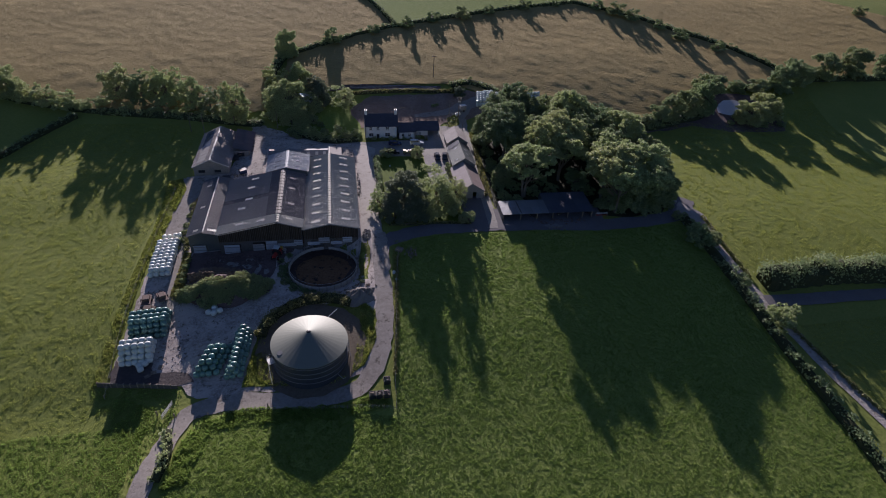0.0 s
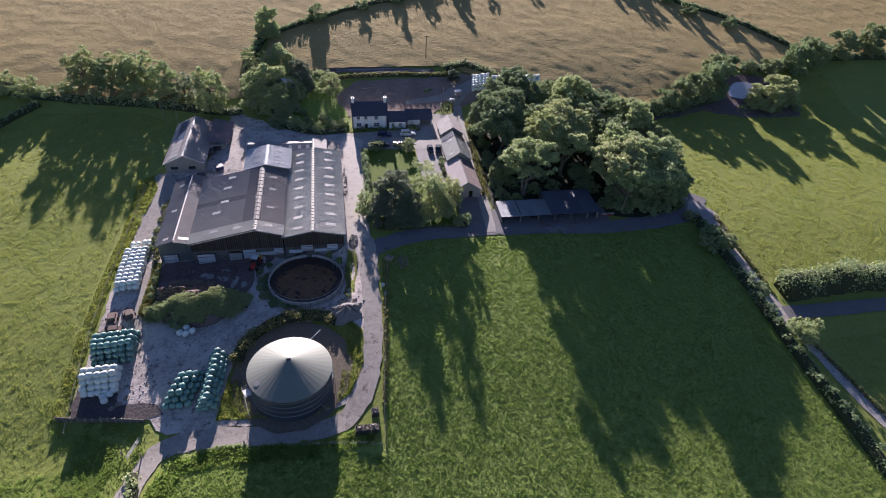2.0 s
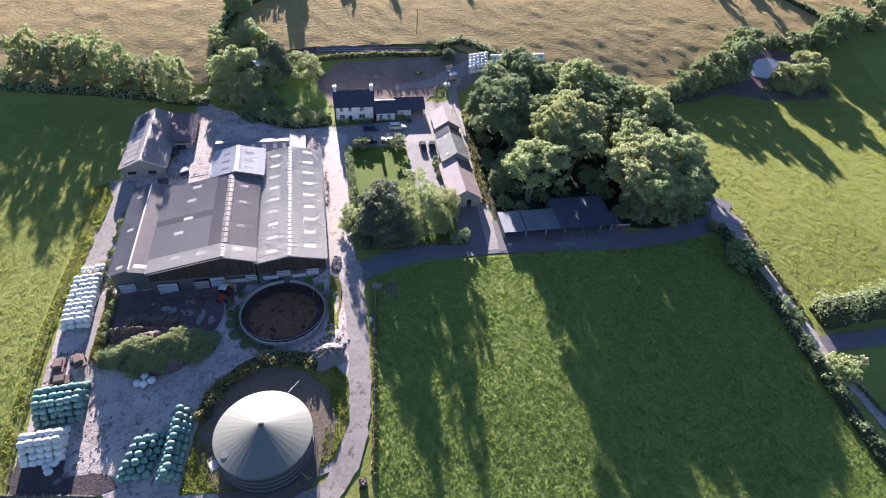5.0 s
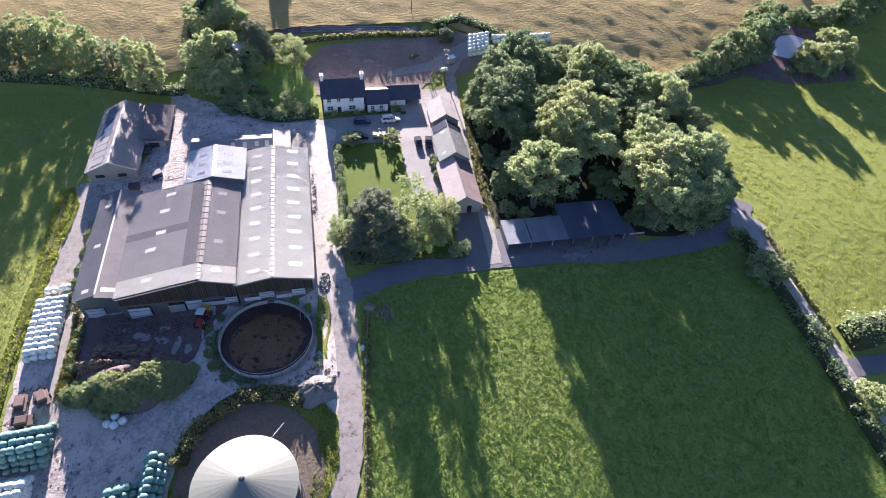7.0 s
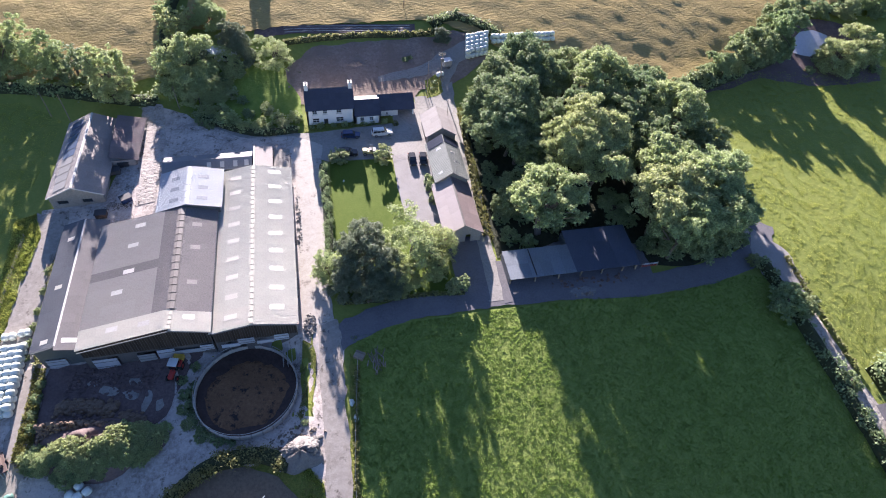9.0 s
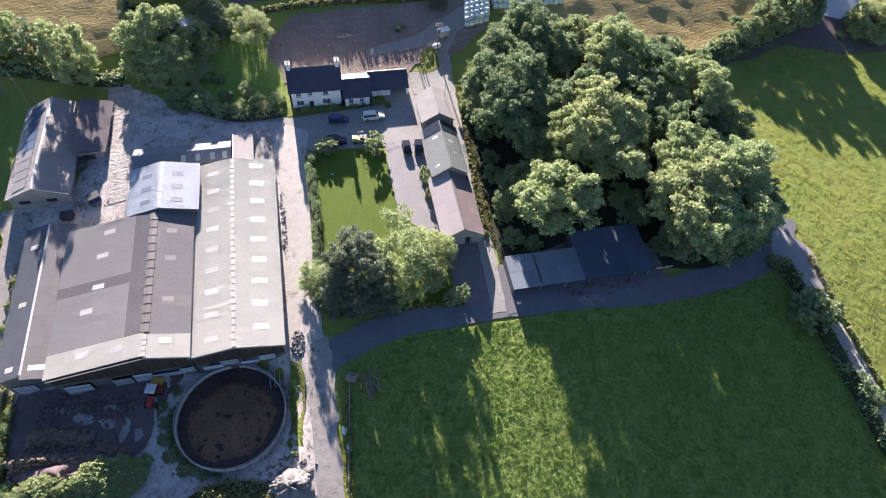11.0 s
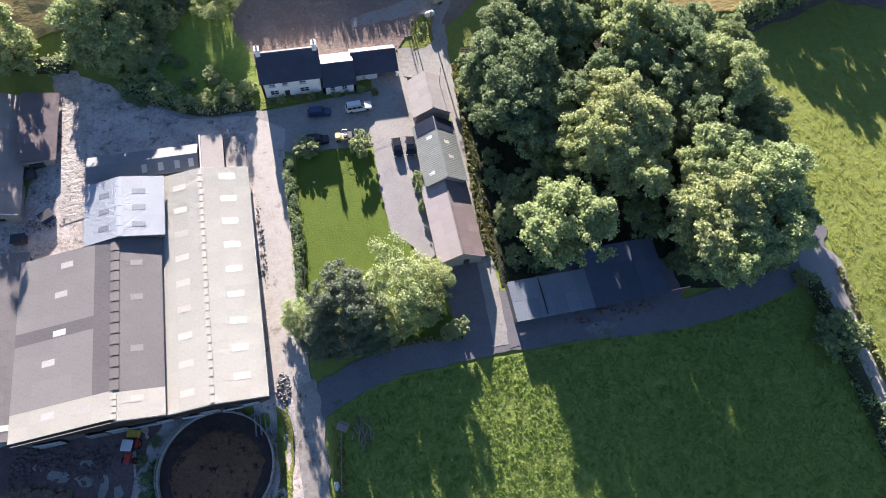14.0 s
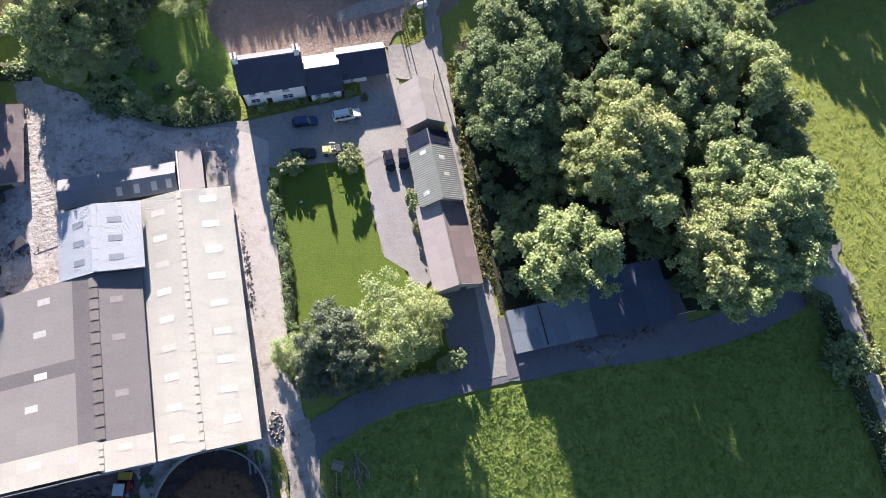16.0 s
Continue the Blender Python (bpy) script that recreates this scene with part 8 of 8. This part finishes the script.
for x, y, s_ in ((-41.8, 127.0, 0.4), (-42.3, 129.6, 0.35), (-42.0, 132.4, 0.4), (-41.8, 135.0, 0.35), (-17.6, 131.5, 0.35), (-17.2, 128.8, 0.4), (-17.2, 126.0, 0.4), (-16.2, 123.2, 0.42), (-14.0, 120.6, 0.4), (-15.6, 134.0, 0.35), (-11.0, 119.2, 0.3), (-45.4, 141.0, 0.3), (-44.8, 144.0, 0.4), (-44.6, 147.2, 0.45), (-44.7, 150.6, 0.4), (-44.4, 155.0, 0.4), (-44.2, 159.6, 0.45), (3.4, 119.6, 0.25)):
    again(bush, x, y, x * 29, s_, s_ * 0.7, 0.1, "dark weedy shrub beside the farm buildings")


# ---- standing grass and crop ----
def tufts(name, poly, n, size, material, label, seed, upright=0.7, patch=0.0, lift=0.05, clump=0.9):
    """Many leaf blades standing on a field, each a bent kite, taller and closer together in clumps."""
    rng = np.random.default_rng(seed)
    a = np.array(poly)
    x = rng.uniform(a[:, 0].min(), a[:, 0].max(), 5 * n)
    y = rng.uniform(a[:, 1].min(), a[:, 1].max(), 5 * n)
    keep = inside(x, y, poly)
    if patch:
        drift = np.sin(x * 0.31 + 2 * np.sin(y * 0.17)) * np.sin(y * 0.45 + 2 * np.sin(x * 0.13)) + 0.5 * np.sin(x * 1.1 + y * 0.7)
        keep &= drift + rng.normal(0, 0.5, len(x)) > patch - 1
    swell = 0.75 * drifts(x, y, clump, seed) + 0.25 * drifts(x + 7, y, 2.7 * clump, seed + 1)
    keep &= rng.uniform(0, 1, len(x)) < 0.25 + 1.1 * swell
    swell = swell[keep][:n]
    x, y = x[keep][:n], y[keep][:n]
    m = len(x)
    s = size * (rng.uniform(0.55, 1.3, m) * (0.6 + 0.8 * swell))[:, None]
    base = np.c_[x, y, land(x, y) + lift]
    up = np.c_[rng.normal(0, 1 - upright, m), rng.normal(0, 1 - upright, m), np.full(m, upright)]
    up /= np.linalg.norm(up, axis=1)[:, None]
    q = rng.uniform(0, 2 * np.pi, m)
    side = np.cross(up, np.c_[np.cos(q), np.sin(q), 0 * q])
    side /= np.linalg.norm(side, axis=1)[:, None] + 1e-9
    bend = np.cross(side, up)
    v = np.stack([base, base + up * s * 0.55 - side * s * 0.36, base + up * s * 0.95 + bend * s * 0.35, base + up * s * 0.55 + side * s * 0.36], 1)
    me = raw_mesh(name, v.reshape(-1, 3).tolist(), np.arange(4 * m).reshape(m, 4).tolist(), material)
    return tagged(new(name, me), label, "grass", kind="stuff")


CROP = [(12.6, 134), (24, 135.4), (42.5, 135.8), (60, 135.6), (78, 134.4), (95, 137.0), (100.4, 136), (102, 112), (103, 90), (105, 70), (107, 52), (60, 48), (7.5, 48), (8, 66), (8.4, 80), (10, 98), (11, 112), (13, 125)]
tufts("crop_leaves", CROP, 250000, 0.22, "crop_leaf", "dense green crop leaves over the front field", 71, 0.7, clump=0.45)
tufts("crop_leaves", [(-36, 50), (8, 50), (8.4, 80), (-4, 83), (-20, 84.5), (-31, 85), (-37, 66)], 66000, 0.22, "crop_leaf", "green crop leaves before the tank", 72, 0.7, clump=0.45)
tufts("pasture_grass", [(-140, 90), (-90, 88), (-50, 86), (-50, 94), (-56, 100), (-56, 130), (-54, 168), (-50, 205), (-60, 212), (-92, 216), (-140, 190)], 145000, 0.19, "grass_blade", "sunlit grass of the western pasture", 73, 0.66, 0.0, clump=1.1)
tufts("pasture_grass", [(110, 114), (176, 118), (200, 150), (205, 228), (180, 214), (150, 205), (118, 205), (106, 190), (107, 160), (109, 145)], 135000, 0.19, "grass_blade", "sunlit grass of the eastern pasture", 74, 0.66, 0.0, clump=1.1)
tufts("pasture_grass", [(113, 96), (176, 100), (170, 60), (122, 56)], 24000, 0.22, "grass_blade", "shaded grass beside the country road", 75, 0.5, 0.0)
# darker crop_leaf here puts the lens's corner darkening into the grass colour
tufts("pasture_grass", [(-140, 90), (-90, 88), (-50, 86), (-50, 94), (-41, 90), (-43, 78), (-44, 66), (-44, 50), (-58, 50), (-140, 58)], 110000, 0.24, "crop_leaf", "western pasture foot grass, coloured darker for lens falloff", 76, 0.66, clump=0.6)
tufts("weeds", [(-24, 92.5), (-15, 91.5), (-4, 91), (2.6, 94), (5.6, 101), (6, 109), (2.5, 113.5), (2, 104), (-0.5, 92.6), (-17, 93), (-20, 104), (-17, 113.5), (-21.5, 106), (-23, 99)], 9000, 0.24, "grass_blade", "yellowed weeds round the storage tank", 79, 0.7, 0.6, 0.2)
tufts("weeds", [(-56, 97.5), (-53, 97.5), (-53, 112), (-52.5, 130), (-51.5, 150), (-51, 168), (-53.5, 168), (-54, 150), (-55.5, 130), (-56, 112)], 5000, 0.26, "grass_blade", "rough weeds along the yard edge", 80, 0.75, 0.5, 0.15)
tufts("weeds", [(-46.5, 52), (-43.5, 52), (-42.4, 66), (-41.6, 74), (-39.6, 81), (-36.0, 88.4), (-36.5, 93.6), (-46, 95.4), (-56, 96.5), (-53, 90), (-49, 80), (-47, 66)], 5000, 0.3, "crop_leaf", "rough rank grass below the yard wall", 81, 0.7, 0.6, 0.05, 1.6)
tufts("weeds", [(-36.5, 70), (-34.5, 80), (-32, 85.6), (-22, 86.6), (-10, 85.4), (0, 85.6), (6, 86), (7.6, 82.5), (-4, 81.6), (-20, 82.6), (-29, 82), (-32, 70)], 9000, 0.46, "crop_leaf", "rank weeds along the front lane", 82, 0.7, 0.4, 0.1, 1.4)
tufts("weeds", [(-54, 138), (-51.2, 138), (-50.2, 150), (-49.0, 160), (-47.8, 169), (-49.8, 175), (-54, 174), (-53.5, 160)], 6000, 0.3, "grass_blade", "rough grass beside the shed track", 83, 0.7, 0.4, 0.2)
tufts("weeds", [(-42.8, 119.5), (-41.0, 123), (-41.2, 130), (-41.4, 138), (-43.4, 138.6), (-43.6, 128), (-44, 122)], 3600, 0.4, "olive_blade", "tall weeds beside the muck yard", 84, 0.7, 0.3, 0.2)
tufts("weeds", [(43.4, 152), (44.6, 152), (46.0, 178), (46.8, 196), (45.4, 196), (44.4, 176)], 2600, 0.36, "olive_blade", "rough grass below the wood edge", 85, 0.7, 0.3, 0.15)
